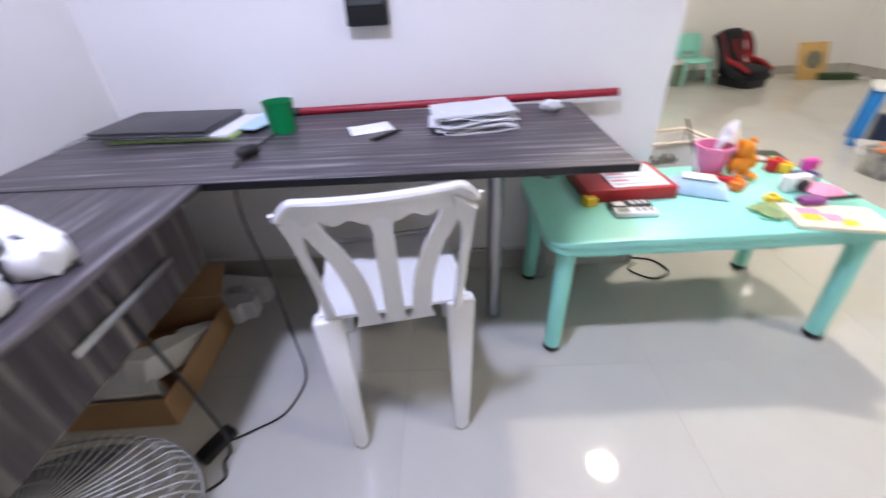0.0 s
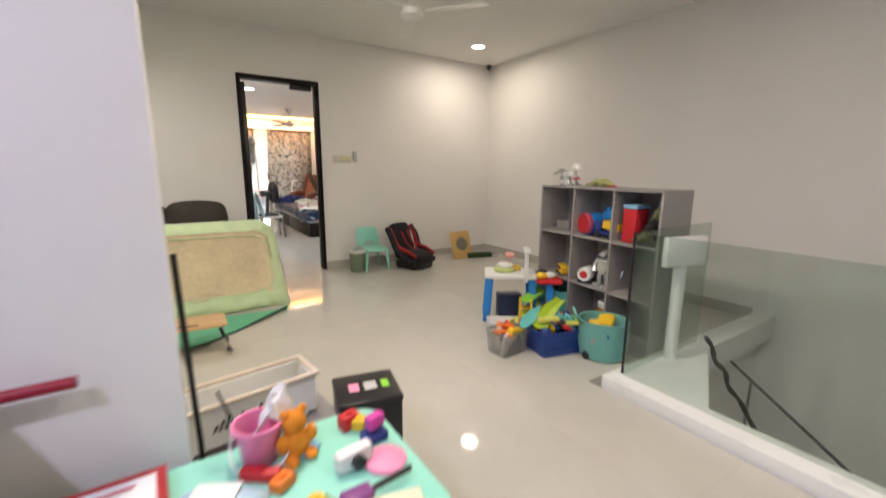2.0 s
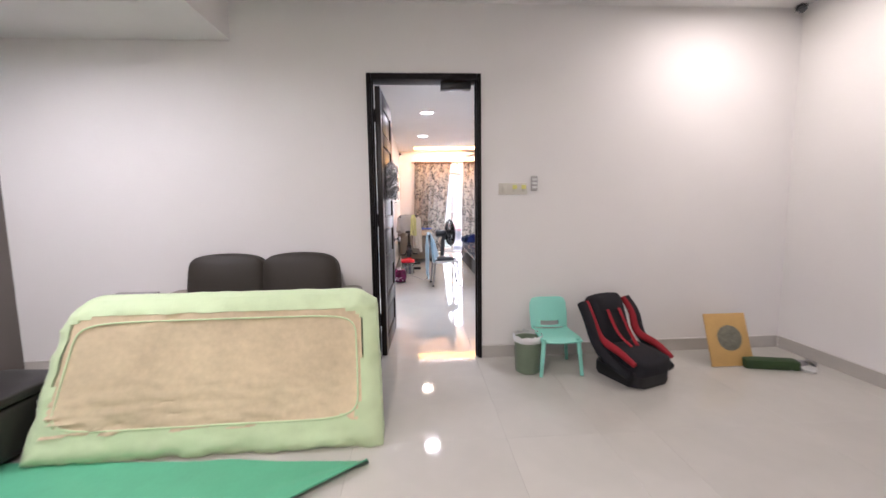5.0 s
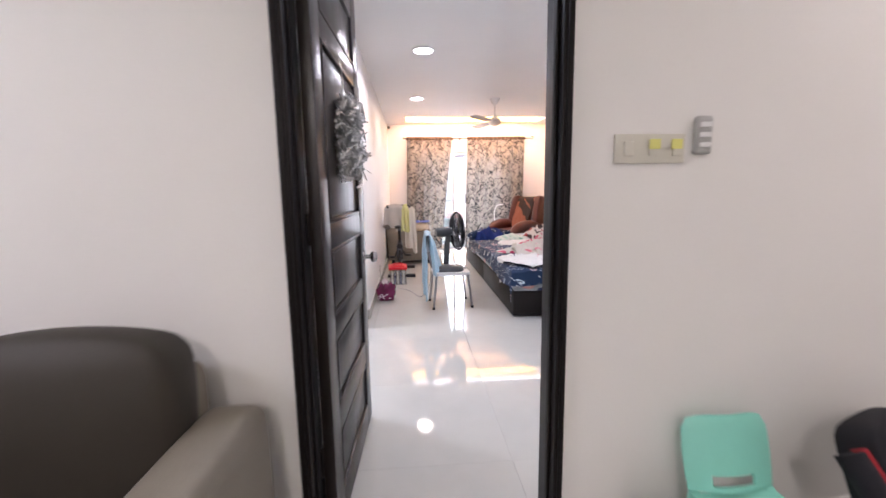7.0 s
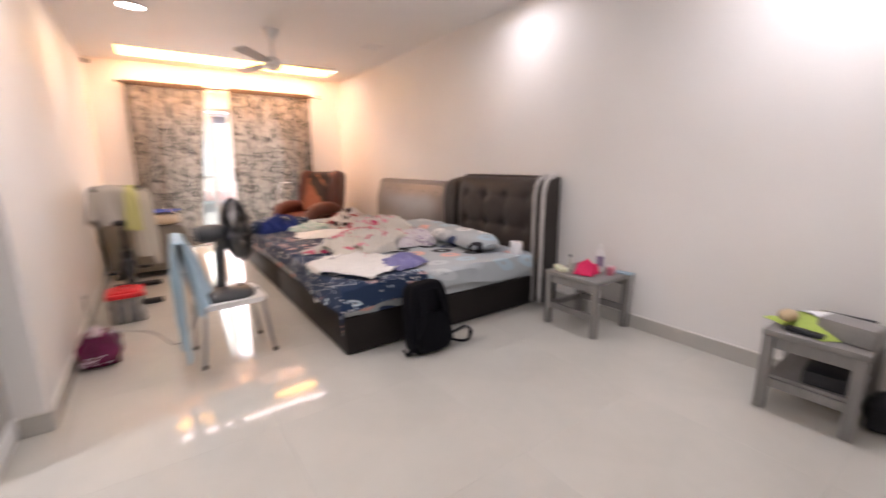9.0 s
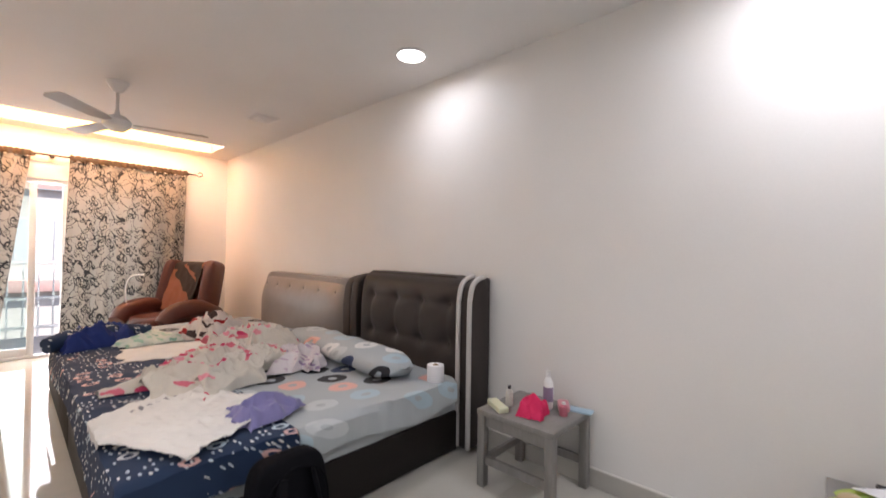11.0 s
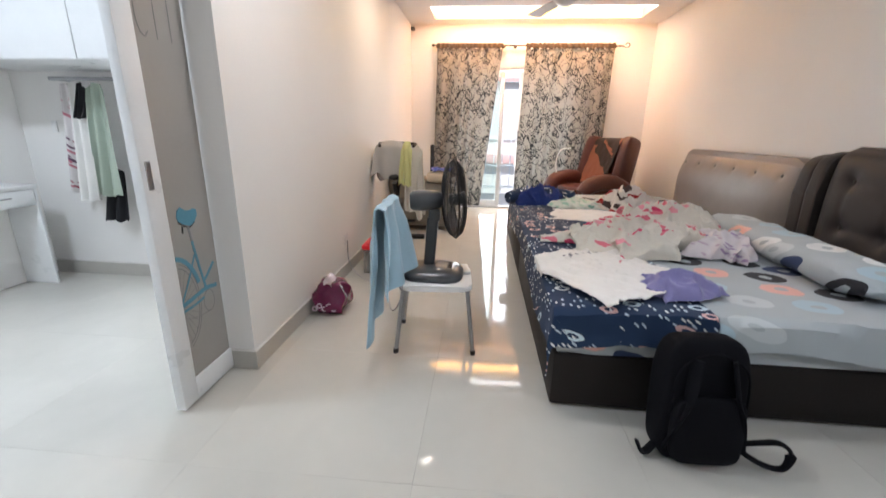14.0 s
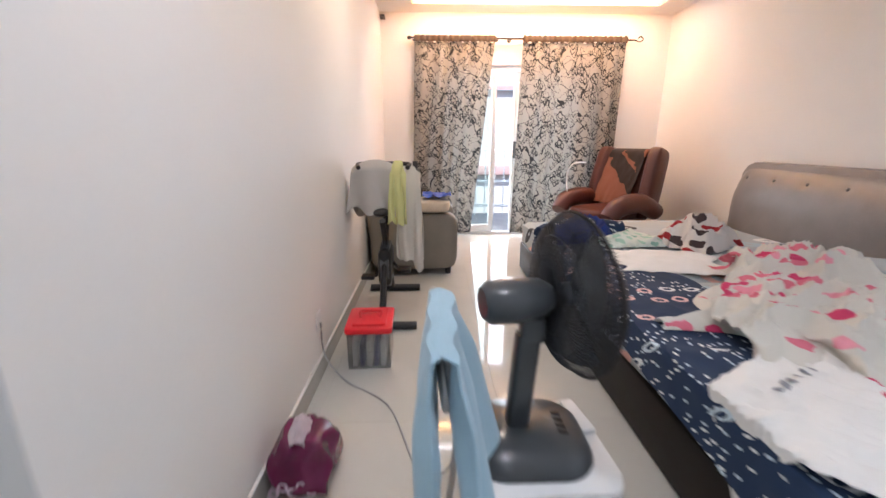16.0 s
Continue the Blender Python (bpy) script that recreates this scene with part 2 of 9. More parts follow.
M_SKIRTW = mat("skirting_cap", (0.72, 0.7, 0.66), 0.4, vary=0.04)
M_BLACKWOOD = mat("dark_stained_wood", (0.010, 0.006, 0.005), 0.34, vary=0.3, scale=4, bump=0.06, bump_scale=30, stretch=(6, 6, 0.6), spec=0.5)
M_FRAMEWOOD = mat("black_brown_frame_wood", (0.006, 0.004, 0.004), 0.5, vary=0.3, scale=4, bump=0.12, bump_scale=30, stretch=(6, 6, 0.6), spec=0.25)
M_CHROME = mat("brushed_steel", (0.6, 0.6, 0.6), 0.25, metal=1.0, vary=0.05, bump=0.05)
M_WHITEPLASTIC = mat("white_plastic", (0.75, 0.75, 0.74), 0.35, vary=0.04, bump=0.04)
M_GREYPLASTIC = mat("grey_plastic", (0.08, 0.085, 0.09), 0.4, vary=0.1, bump=0.06)
M_BLACKPLASTIC = mat("black_plastic", (0.012, 0.012, 0.014), 0.38, vary=0.15, bump=0.06)
M_WHITEPAINT = mat("white_gloss_paint", (0.78, 0.79, 0.79), 0.3, vary=0.03, bump=0.03)
M_ALU = mat("white_aluminium", (0.75, 0.76, 0.77), 0.35, vary=0.03, bump=0.02)
M_LED = emit("led_white", (1, 0.97, 0.92), 14.0)
M_LEDSLOT = emit("led_slot", (1, 0.97, 0.93), 6.0)
M_AMBERLED = emit("led_amber", (1, 0.56, 0.12), 7.0)
M_GLASS = glass("clear_glass")
M_GREENGLASS = glass("green_tinted_glass", (0.83, 0.885, 0.855))
M_SHELF = mat("grey_laminate", (0.30, 0.285, 0.28), 0.5, vary=0.08, scale=5, bump=0.08, bump_scale=50, stretch=(1, 1, 6))
M_MINT = mat("mint_plastic", (0.30, 0.72, 0.60), 0.35, vary=0.05, bump=0.06)
M_GREYVINYL = mat("dark_grey_leather", (0.034, 0.028, 0.021), 0.62, vary=0.15, bump=0.25, bump_scale=120)
M_TAUPE = mat("taupe_leather", (0.20, 0.175, 0.14), 0.5, vary=0.12, bump=0.25, bump_scale=120)
M_MATTGREEN = mat("pale_green_cotton", (0.56, 0.69, 0.42), 0.85, vary=0.06, bump=0.3, bump_scale=250, sheen=0.2)
M_MATTBEIGE = mat("worn_beige_mattress_cloth", (0.62, 0.51, 0.33), 0.7, vary=0.24, scale=2.2, bump=0.25, bump_scale=30, sheen=0.2)
M_GREENMAT = mat("green_vinyl_mat", (0.10, 0.41, 0.24), 0.5, vary=0.1, bump=0.15)
M_BEDBASE = mat("black_brown_bed_vinyl", (0.011, 0.008, 0.007), 0.55, vary=0.2, bump=0.2, bump_scale=90, spec=0.3)
M_SHEETGREY = mat("pale_grey_sheet", (0.50, 0.53, 0.55), 0.85, vary=0.06, bump=0.3, bump_scale=160)
M_HEADGREY = mat("charcoal_velvet", (0.032, 0.024, 0.021), 0.5, vary=0.14, bump=0.3, bump_scale=200, sheen=0.06, spec=0.35)
M_HEADSILVER = mat("silver_leatherette", (0.23, 0.205, 0.195), 0.36, metal=0.2, vary=0.1, bump=0.15, bump_scale=120)


# desk laminate: dark planks with pale streaks
def streaks(name, a, b, c, along="X"):
    m = bpy.data.materials.new(name)
    m.use_nodes = True
    n, l = m.node_tree.nodes, m.node_tree.links
    p = n["Principled BSDF"]
    tc, mp = n.new("ShaderNodeTexCoord"), n.new("ShaderNodeMapping")
    mp.inputs["Scale"].default_value = {"X": (2.2, 45, 45), "Y": (45, 2.2, 45), "Z": (45, 45, 2.2)}[along]
    l.new(tc.outputs["Object"], mp.inputs["Vector"])
    t = n.new("ShaderNodeTexNoise")
    t.inputs["Scale"].default_value, t.inputs["Detail"].default_value, t.inputs["Roughness"].default_value = 1.0, 4, 0.65
    l.new(mp.outputs["Vector"], t.inputs["Vector"])
    r = n.new("ShaderNodeValToRGB")
    e = r.color_ramp.elements
    e[0].position, e[0].color = 0.38, (*a, 1)
    e[1].position, e[1].color = 0.72, (*c, 1)
    k = e.new(0.55)
    k.color = (*b, 1)
    l.new(t.outputs["Fac"], r.inputs["Fac"])
    l.new(r.outputs["Color"], p.inputs["Base Color"])
    p.inputs["Roughness"].default_value = 0.38
    bp = n.new("ShaderNodeBump")
    bp.inputs["Strength"].default_value, bp.inputs["Distance"].default_value = 0.15, 0.002
    l.new(t.outputs["Fac"], bp.inputs["Height"])
    l.new(bp.outputs["Normal"], p.inputs["Normal"])
    return m


M_DESK = streaks("dark_streaked_laminate", (0.035, 0.03, 0.035), (0.09, 0.078, 0.085), (0.30, 0.27, 0.28))
M_DESKY = streaks("dark_streaked_laminate_across", (0.035, 0.03, 0.035), (0.09, 0.078, 0.085), (0.30, 0.27, 0.28), "Y")
M_DESKZ = streaks("dark_streaked_laminate_upright", (0.035, 0.03, 0.035), (0.08, 0.07, 0.07), (0.34, 0.30, 0.28), "Z")
M_BAMBOO = streaks("pale_bamboo", (0.50, 0.31, 0.15), (0.58, 0.38, 0.19), (0.66, 0.46, 0.25))


# ---- structure ----
def wall(name, boxes, material, label):
    bm = B()
    for b in boxes:
        box(bm, *b)
    return solid(name, bm, material, label, "wall", kind="structure", smooth=0)


TOP = 2.95
wall("wall_north", [(-1.10, 1.66, 5.5, 5.62, 0, TOP), (1.66, 2.476, 5.5, 5.62, 2.176, TOP), (2.476, 5.02, 5.5, 5.62, 0, TOP)], M_WALL, "white painted wall with a doorway between hall and bedroom")
wall("wall_east", [(5.02, 5.14, -2.0, 5.62, -2.9, TOP), (4.88, 5.0, 5.62, 12.84, 0, TOP)], M_WALL, "long white painted wall beside the stairwell and the bedroom")
wall("wall_west", [(-1.10, -0.98, 1.855, 5.5, 0, TOP)], M_GREYWALL, "dark taupe painted feature wall of the hall")
wall("wall_desk", [(-1.10, 0.995, 1.735, 1.855, 0, TOP)], M_WALL, "white painted partition behind the desk")
wall("wall_nook", [(-1.10, -0.98, -2.0, 1.735, 0, TOP)], M_WALL, "white painted side wall of the desk nook")
wall("wall_south", [(-1.10, 5.14, -2.12, -2.0, -2.9, TOP)], M_WALL, "plain white wall behind the desk nook")
wall("wall_bedroom_west", [(1.404, 1.576, 5.62, 6.3, 0, TOP), (1.404, 1.576, 6.3, 8.146, 2.15, TOP), (1.404, 1.576, 8.146, 12.72, 0, TOP)], M_WALL, "white painted bedroom wall with a wide opening")
wall("wall_bedroom_north", [(-0.84, 2.2, 12.72, 12.84, 0, TOP), (2.2, 4.0, 12.72, 12.84, 2.0, TOP), (4.0, 4.88, 12.72, 12.84, 0, TOP)], M_WALL, "white painted window wall of the bedroom")
wall("wall_side_north", [(-0.84, 0.55, 9.28, 9.4, 0, TOP), (0.55, 1.15, 9.28, 9.4, 0, 1.15), (0.55, 1.15, 9.28, 9.4, 2.0, TOP), (1.15, 1.404, 9.28, 9.4, 0, TOP)], M_WALL, "white painted wall of the dressing room with a small window")
wall("wall_side_west", [(-0.84, -0.72, 5.62, 9.28, 0, TOP)], M_WALL, "white painted wall of the dressing room")
wall("beam", [(-0.72, 1.404, 8.75, 9.28, 2.02, TOP)], M_WALL, "white painted beam across the dressing room")
# stairwell: the floor's edge and the flight's sloped side
wall("stairwell_wall", [(3.10, 5.02, 1.83, 1.95, -2.9, 0.0), (2.98, 3.10, -2.0, 1.83, -2.9, -0.12)], M_WALL, "white painted wall under the stairwell edge")

# ceilings
bm = B()
box(bm, 0.69, 5.02, -2.0, 5.5, HALL_Z, TOP)
box(bm, -0.98, 0.69, -2.0, 1.735, HALL_Z, TOP)
solid("ceiling_hall", bm, M_CEIL, "white plaster ceiling of the hall", "ceiling", kind="structure", smooth=0)
bm = B()
SOF = 2.42
for b in ((-0.98, 0.69, 1.855, 4.15), (0.43, 0.69, 4.15, 4.43), (-0.98, -0.9, 4.15, 4.43), (-0.98, 0.69, 4.43, 4.76), (0.42, 0.69, 4.76, 4.94), (-0.98, -0.5, 4.76, 4.94), (-0.98, 0.69, 4.94, 5.5)):
    box(bm, *b, SOF, TOP)
box(bm, -0.9, 0.43, 4.15, 4.43, SOF + 0.16, TOP)
box(bm, -0.5, 0.42, 4.76, 4.94, SOF + 0.12, TOP)
solid("ceiling_soffit", bm, M_CEIL, "lowered white plaster ceiling with a lit slot", "ceiling", kind="structure", smooth=0)
bm = B()
CX0, CX1, CY0, CY1 = 1.95, 4.56, 11.88, 12.42
for b in ((1.404, 4.88, 5.62, CY0), (1.404, CX0, CY0, CY1), (CX1, 4.88, CY0, CY1), (1.404, 4.88, CY1, 12.72)):
    box(bm, *b, BED_Z, TOP)
box(bm, CX0, CX1, CY0, CY1, BED_Z + 0.14, TOP)
solid("ceiling_bedroom", bm, M_CEIL, "white plaster ceiling with a recessed light cove", "ceiling", kind="structure", smooth=0)
bm = B()
box(bm, -0.72, 1.404, 5.62, 9.28, 2.54, TOP)
solid("ceiling_side", bm, M_CEIL, "white plaster ceiling of the dressing room", "ceiling", kind="structure", smooth=0)

# floor slab under the tiles, with the stairwell left open
bm = B()
for b in ((-0.98, 2.96, -2.0, 5.5), (2.96, 5.02, 1.95, 5.5), (-0.75, 5.0, 5.5, 5.62), (-0.72, 4.88, 5.62, 12.84)):
    box(bm, *b, -0.12, -0.006)
solid("floor", bm, M_GROUT, "floor slab with fine grout joints between glossy tiles", "floor", kind="structure", smooth=0)

bm = B()
prism(bm, [(2.975, 1.875), (2.975, -1.98), (3.12, -1.98), (3.12, 1.38), (3.88, 1.73), (5.015, 1.73), (5.015, 1.875)], -0.12, 0.07, bevel=0.006)
solid("kerb", bm, M_WHITEPAINT, "white painted kerb round the stairwell", "kerb", kind="structure")



# ---- doorway ----
def door_frame():
    t = thing("door_1", "black-brown stained timber door frame with stepped mouldings", "door frame", kind="structure")
    for name, x0, x1 in (("jamb", 1.646, 1.682), ("jamb", 2.468, 2.50)):
        s = 1 if x0 < 2 else -1
        bm = B()
        box(bm, x0, x1, 5.482, 5.638, 0, 2.2, 0.004)
        a = x1 if s > 0 else x0
        box(bm, min(a, a + s * 0.010), max(a, a + s * 0.010), 5.52, 5.56, 0, 2.155, 0.004)
        box(bm, min(a - s * 0.03, a - s * 0.012), max(a - s * 0.03, a - s * 0.012), 5.474, 5.49, 0, 2.17, 0.004)
        part(name, bm, M_FRAMEWOOD, t)
    bm = B()
    box(bm, 1.682, 2.468, 5.482, 5.638, 2.155, 2.2, 0.004)
    part("head", bm, M_FRAMEWOOD, t)
    bm = B()
    box(bm, 2.2, 2.43, 5.53, 5.60, 2.10, 2.152, 0.004)
    part("door_closer", bm, M_BLACKPLASTIC, t, "black door closer box")
    return t


door_frame()


def door_leaf():
    w, h, th = 0.82, 2.12, 0.04
    t = thing("bedroom_door", "open dark-stained panelled bedroom door with a tinsel wreath", "door", pose(1.697, 5.575, 0.012, 0, 0, 87.6))
    # local x runs along the leaf from the hinge, local -y faces the bedroom side seen when open
    bm = B()
    rails = [(0, 0.115), (0.345, 0.45), (0.69, 0.78), (1.02, 1.11), (1.71, 1.79), (2.01, h)]
    box(bm, 0, 0.11, -th, 0, 0, h, 0.003)
    box(bm, w - 0.11, w, -th, 0, 0, h, 0.003)
    for a, b in rails:
        box(bm, 0.11, w - 0.11, -th, 0, a, b, 0.003)
    leaf = part("leaf", bm, M_BLACKWOOD, t)
    for (a, b), (c, d) in zip(rails, rails[1:]):
        bm = B()
        box(bm, 0.112, w - 0.112, -th + 0.012, -0.012, b, c)
        box(bm, 0.134, w - 0.134, -th + 0.008, -0.008, b + 0.022, c - 0.022, 0.004, 2)
        for x0, x1, z0, z1 in ((0.112, 0.128, b, c), (w - 0.128, w - 0.112, b, c), (0.128, w - 0.128, b, b + 0.016), (0.128, w - 0.128, c - 0.016, c)):
            box(bm, x0, x1, -th - 0.003, 0.003, z0, z1, 0.006, 2)
        part("panel", bm, M_BLACKWOOD, t)
    for side in (-1, 1):
        bm = B()
        y = -th if side < 0 else 0
        tip = Matrix.Translation((w - 0.06, y, 0.89)) @ Euler((radians(90) * (1 if side < 0 else -1), 0, 0)).to_matrix().to_4x4()
        lathe(bm, [(0.032, 0), (0.032, 0.006), (0.012, 0.012), (0.012, 0.035), (0.026, 0.042), (0.03, 0.055), (0.022, 0.068), (0.0, 0.07)], m=tip, seg=20)
        part("knob", bm, M_CHROME, t, "brushed steel knob")
    for z in (0.25, 1.05, 1.85):
        bm = B()
        rod(bm, (0.0, 0.006, z), (0.0, 0.006, z + 0.1), 0.008)
        part("hinge", bm, M_FRAMEWOOD, t)
    return t


door_leaf()

M_TINSEL = mat("silver_tinsel", (0.85, 0.85, 0.85), 0.30, metal=1.0, vary=0.25, scale=40, bump=0.3, island=0.3)
random.seed(5)
bm = B()
for i in range(2600):
    a = random.random() * 2 * math.pi
    r = 0.070 + random.gauss(0, 0.017)
    c = Vector((random.gauss(0, 0.020), r * math.cos(a), r * 1.3 * math.sin(a)))
    d = Vector((random.gauss(0, 1), random.gauss(0, 1), random.gauss(0, 1))).normalized() * random.uniform(0.010, 0.026)
    n_ = d.cross(Vector((random.random(), random.random(), random.random()))).normalized() * 0.0035
    bm.faces.new([bm.verts.new(c - d - n_), bm.verts.new(c + d - n_), bm.verts.new(c + d + n_), bm.verts.new(c - d + n_)])
for k in range(9):
    a = k * 0.7
    ball(bm, (0.030, 0.07 * math.cos(a), 0.09 * math.sin(a)), 0.010, seg=10)
tube(bm, [(-0.012, 0, 0.12), (-0.016, 0, 0.20), (-0.022, 0, 0.26)], 0.002, 6)
solid("wreath", bm, M_TINSEL, "silver tinsel wreath hung on the bedroom door", "wreath", m=pose(1.785, 5.925, 1.43) @ Matrix.Diagonal((1, 0.8, 1.15, 1)), smooth=0)

# ---- skirting ----
def skirting(name, runs, h, cap):
    t = thing(name, "grey tile skirting along the wall", "skirting", kind="structure")
    for x0, x1, y0, y1 in runs:
        bm = B()
        box(bm, x0, x1, y0, y1, 0, h, 0.002, 1)
        part("skirting_tile", bm, M_SKIRT, t)
        if cap:
            bm = B()
            box(bm, x0, x1, y0, y1, h, h + 0.008, 0.002, 1)
            part("cap", bm, M_SKIRTW, t)


skirting("baseboard_hall", [(2.50, 5.005, 5.486, 5.498), (-0.97, 1.636, 5.486, 5.498), (5.006, 5.018, 1.90, 5.486), (-0.97, 0.985, 1.721, 1.733), (0.997, 1.009, 1.725, 1.855)], 0.095, True)
skirting("baseboard_bedroom", [(1.578, 1.590, 8.146, 12.70), (1.404, 1.590, 8.134, 8.146), (4.866, 4.878, 5.64, 12.70), (1.6, 2.19, 12.706, 12.718), (4.01, 4.86, 12.706, 12.718), (2.50, 4.86, 5.622, 5.634), (-0.71, 1.40, 9.266, 9.278)], 0.095, True)


# ---- ceiling lights ----
def downlight(x, y, z, r=0.075):
    t = thing("downlight", "round white recessed ceiling downlight, lit", "ceiling light", pose(x, y, z), "ceiling downlights")
    bm = B()
    lathe(bm, [(r, -0.001), (r + 0.018, -0.003), (r + 0.02, -0.008), (r, -0.012), (r - 0.004, -0.008)])
    part("rim", bm, M_WHITEPLASTIC, t)
    bm = B()
    lathe(bm, [(0, -0.009), (r - 0.002, -0.009), (r - 0.002, -0.002)])
    part("diffuser", bm, M_LED, t, "glowing white diffuser")


# the fixtures at (2.55, 0.45) and (2.17, 6.25) are added, for the unseen lamps
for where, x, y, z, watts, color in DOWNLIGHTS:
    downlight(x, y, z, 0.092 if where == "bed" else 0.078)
bm = B()
box(bm, -0.89, 0.42, 4.16, 4.42, SOF + 0.148, SOF + 0.158)
solid("slot_light", bm, M_LEDSLOT, "bright white light panel in a ceiling slot", "ceiling light")
bm = B()
box(bm, CX0 + 0.01, CX1 - 0.01, CY0 + 0.01, CY0 + 0.09, BED_Z + 0.02, BED_Z + 0.045, 0.004)
solid("cove_tube", bm, M_LED, "white light tube along the ceiling cove", "cove light")
bm = B()
box(bm, CX0 + 0.01, CX1 - 0.01, CY1 - 0.05, CY1 - 0.02, BED_Z + 0.02, BED_Z + 0.10, 0.004)
solid("cove_strip", bm, M_AMBERLED, "amber light strip along the ceiling cove", "cove light")
bm = B()
for i in range(6):
    box(bm, 4.30, 4.50, 10.30 + i * 0.036, 10.30 + i * 0.036 + 0.02, BED_Z - 0.012, BED_Z - 0.004, 0.001, 1)
box(bm, 4.28, 4.52, 10.28, 10.53, BED_Z - 0.005, BED_Z - 0.001)
solid("ceiling_vent", bm, M_WHITEPLASTIC, "small square white ceiling vent", "vent")


# white blades lit from behind: their shade is put into the grey colour
M_FANBLADE = mat("backlit_grey_blade", (0.40, 0.38, 0.36), 0.5, vary=0.08, bump=0.03)


def ceiling_fan(x, y, z, drop, turn, blade, blade_mat):
    t = thing("ceiling_fan", "white three-blade ceiling fan on a short rod", "ceiling fan", pose(x, y, z, 0, 0, turn))
    bm = B()
    lathe(bm, [(0.012, -0.09), (0.03, -0.085), (0.07, -0.02), (0.075, -0.001), (0, -0.001)])
    part("canopy", bm, M_WHITEPLASTIC, t)
    bm = B()
    rod(bm, (0, 0, -drop + 0.05), (0, 0, -0.05), 0.012)
    part("down_rod", bm, M_WHITEPLASTIC, t)
    bm = B()
    lathe(bm, [(0, -drop - 0.07), (0.05, -drop - 0.065), (0.09, -drop - 0.03), (0.095, -drop + 0.01), (0.06, -drop + 0.045), (0.02, -drop + 0.06), (0.014, -drop + 0.1)])
    part("motor", bm, M_WHITEPLASTIC, t)
    for k in range(3):
        a = radians(120 * k)
        bm = B()
        m = Euler((0, 0, a)).to_matrix().to_4x4() @ Matrix.Translation((0, 0, -drop - 0.005)) @ Euler((radians(9), 0, 0)).to_matrix().to_4x4()
        vs = prism(bm, [(0.1, -0.03), (0.2, -0.06), (blade - 0.04, -0.075), (blade, -0.04), (blade, 0.04), (blade - 0.03, 0.06), (0.2, 0.05), (0.1, 0.03)], -0.003, 0.003, 0.002, 1)
        bmesh.ops.transform(bm, matrix=m, verts=vs)
        part("blade", bm, blade_mat, t)


ceiling_fan(3.27, 10.38, BED_Z, 0.32, -10, 0.62, M_FANBLADE)
ceiling_fan(2.665, 3.55, HALL_Z, 0.30, 69, 0.60, M_WHITEPLASTIC)
bm = B()
rod(bm, (1.61, 12.66, 2.47), (1.61, 12.60, 2.45), 0.014)
box(bm, 1.585, 1.635, 12.65, 12.715, 2.46, 2.50, 0.004)
solid("small_camera", bm, M_GREYPLASTIC, "small dark sensor mounted in the corner", "sensor")
bm = B()
rod(bm, (4.93, 5.42, 2.66), (4.89, 5.37, 2.63), 0.022)
box(bm, 4.92, 4.97, 5.41, 5.46, 2.655, HALL_Z - 0.001, 0.004)
solid("small_camera", bm, M_GREYPLASTIC, "small dark camera mounted in the ceiling corner", "sensor")

# ---- glass balustrade ----
t = thing("balustrade", "frameless green-tinted glass balustrade on a white kerb", "balustrade")
bm = B()
box(bm, 3.09, 3.92, 1.815, 1.827, 0.072, 0.895, 0.002, 1)
p = part("glass_pane", bm, M_GREENGLASS, t)
p.visible_shadow = False
bm = B()
box(bm, 3.07, 3.082, -1.97, 1.80, 0.072, 0.895, 0.002, 1)
p = part("glass_pane", bm, M_GREENGLASS, t)
p.visible_shadow = False
bm = B()
box(bm, 3.083, 3.089, 1.814, 1.828, 0.072, 0.895)
part("edge_strip", bm, M_BLACKPLASTIC, t, "dark edge of the glass")
t = thing("newel_post", "white round post with a flat white cap plate behind the glass", "post", pose(3.53, 1.79, 0.071))
bm = B()
rod(bm, (0, 0, 0), (0, 0, 0.60), 0.036, seg=24)
part("post", bm, M_WHITEPAINT, t)
bm = B()
box(bm, -0.16, 0.15, -0.045, -0.005, 0.595, 0.77, 0.006)
part("plate", bm, M_WHITEPAINT, t).matrix_basis = pose(0, 0, 0, 0, 0, -14)
bm = B()
tube(bm, [(4.3, 1.86, -0.06), (4.3, 1.2, -0.475), (4.3, 0.2, -1.10), (4.3, -1.3, -2.05)], 0.011, steps=3)
for y, z in ((1.6, -0.22), (0.6, -0.85), (-0.6, -1.61)):
    rod(bm, (4.3, y, z), (4.3, y, z - 0.75), 0.008)
solid("handrail", bm, M_GREYPLASTIC, "thin dark metal handrail sloping down the stairwell", "handrail")
bm = B()
tube(bm, [(3.85, 1.74, 0.16), (3.85, 1.69, 0.10), (3.84, 1.66, 0.02), (3.86, 1.60, -0.04), (3.85, 1.57, -0.12), (3.87, 1.50, -0.20), (3.85, 1.42, -0.30), (3.86, 1.34, -0.42)], lambda q: 0.010 + 0.007 * abs(math.sin(q * 23)), 8)
solid("stair_garland", bm, M_BLACKWOOD, "dark twisted garland running down beside the stairs", "garland")
t = thing("staircase", "tiled stair flight going down beside the hall", "stairs", kind="structure")
for k in range(12):
    bm = B()
    y1 = 1.82 - k * 0.26
    z = -1.5 - k * 0.1
    box(bm, 3.11, 5.01, y1 - 0.26, y1, z - 0.175, z, 0.004)
    part("step", bm, M_SKIRT, t)

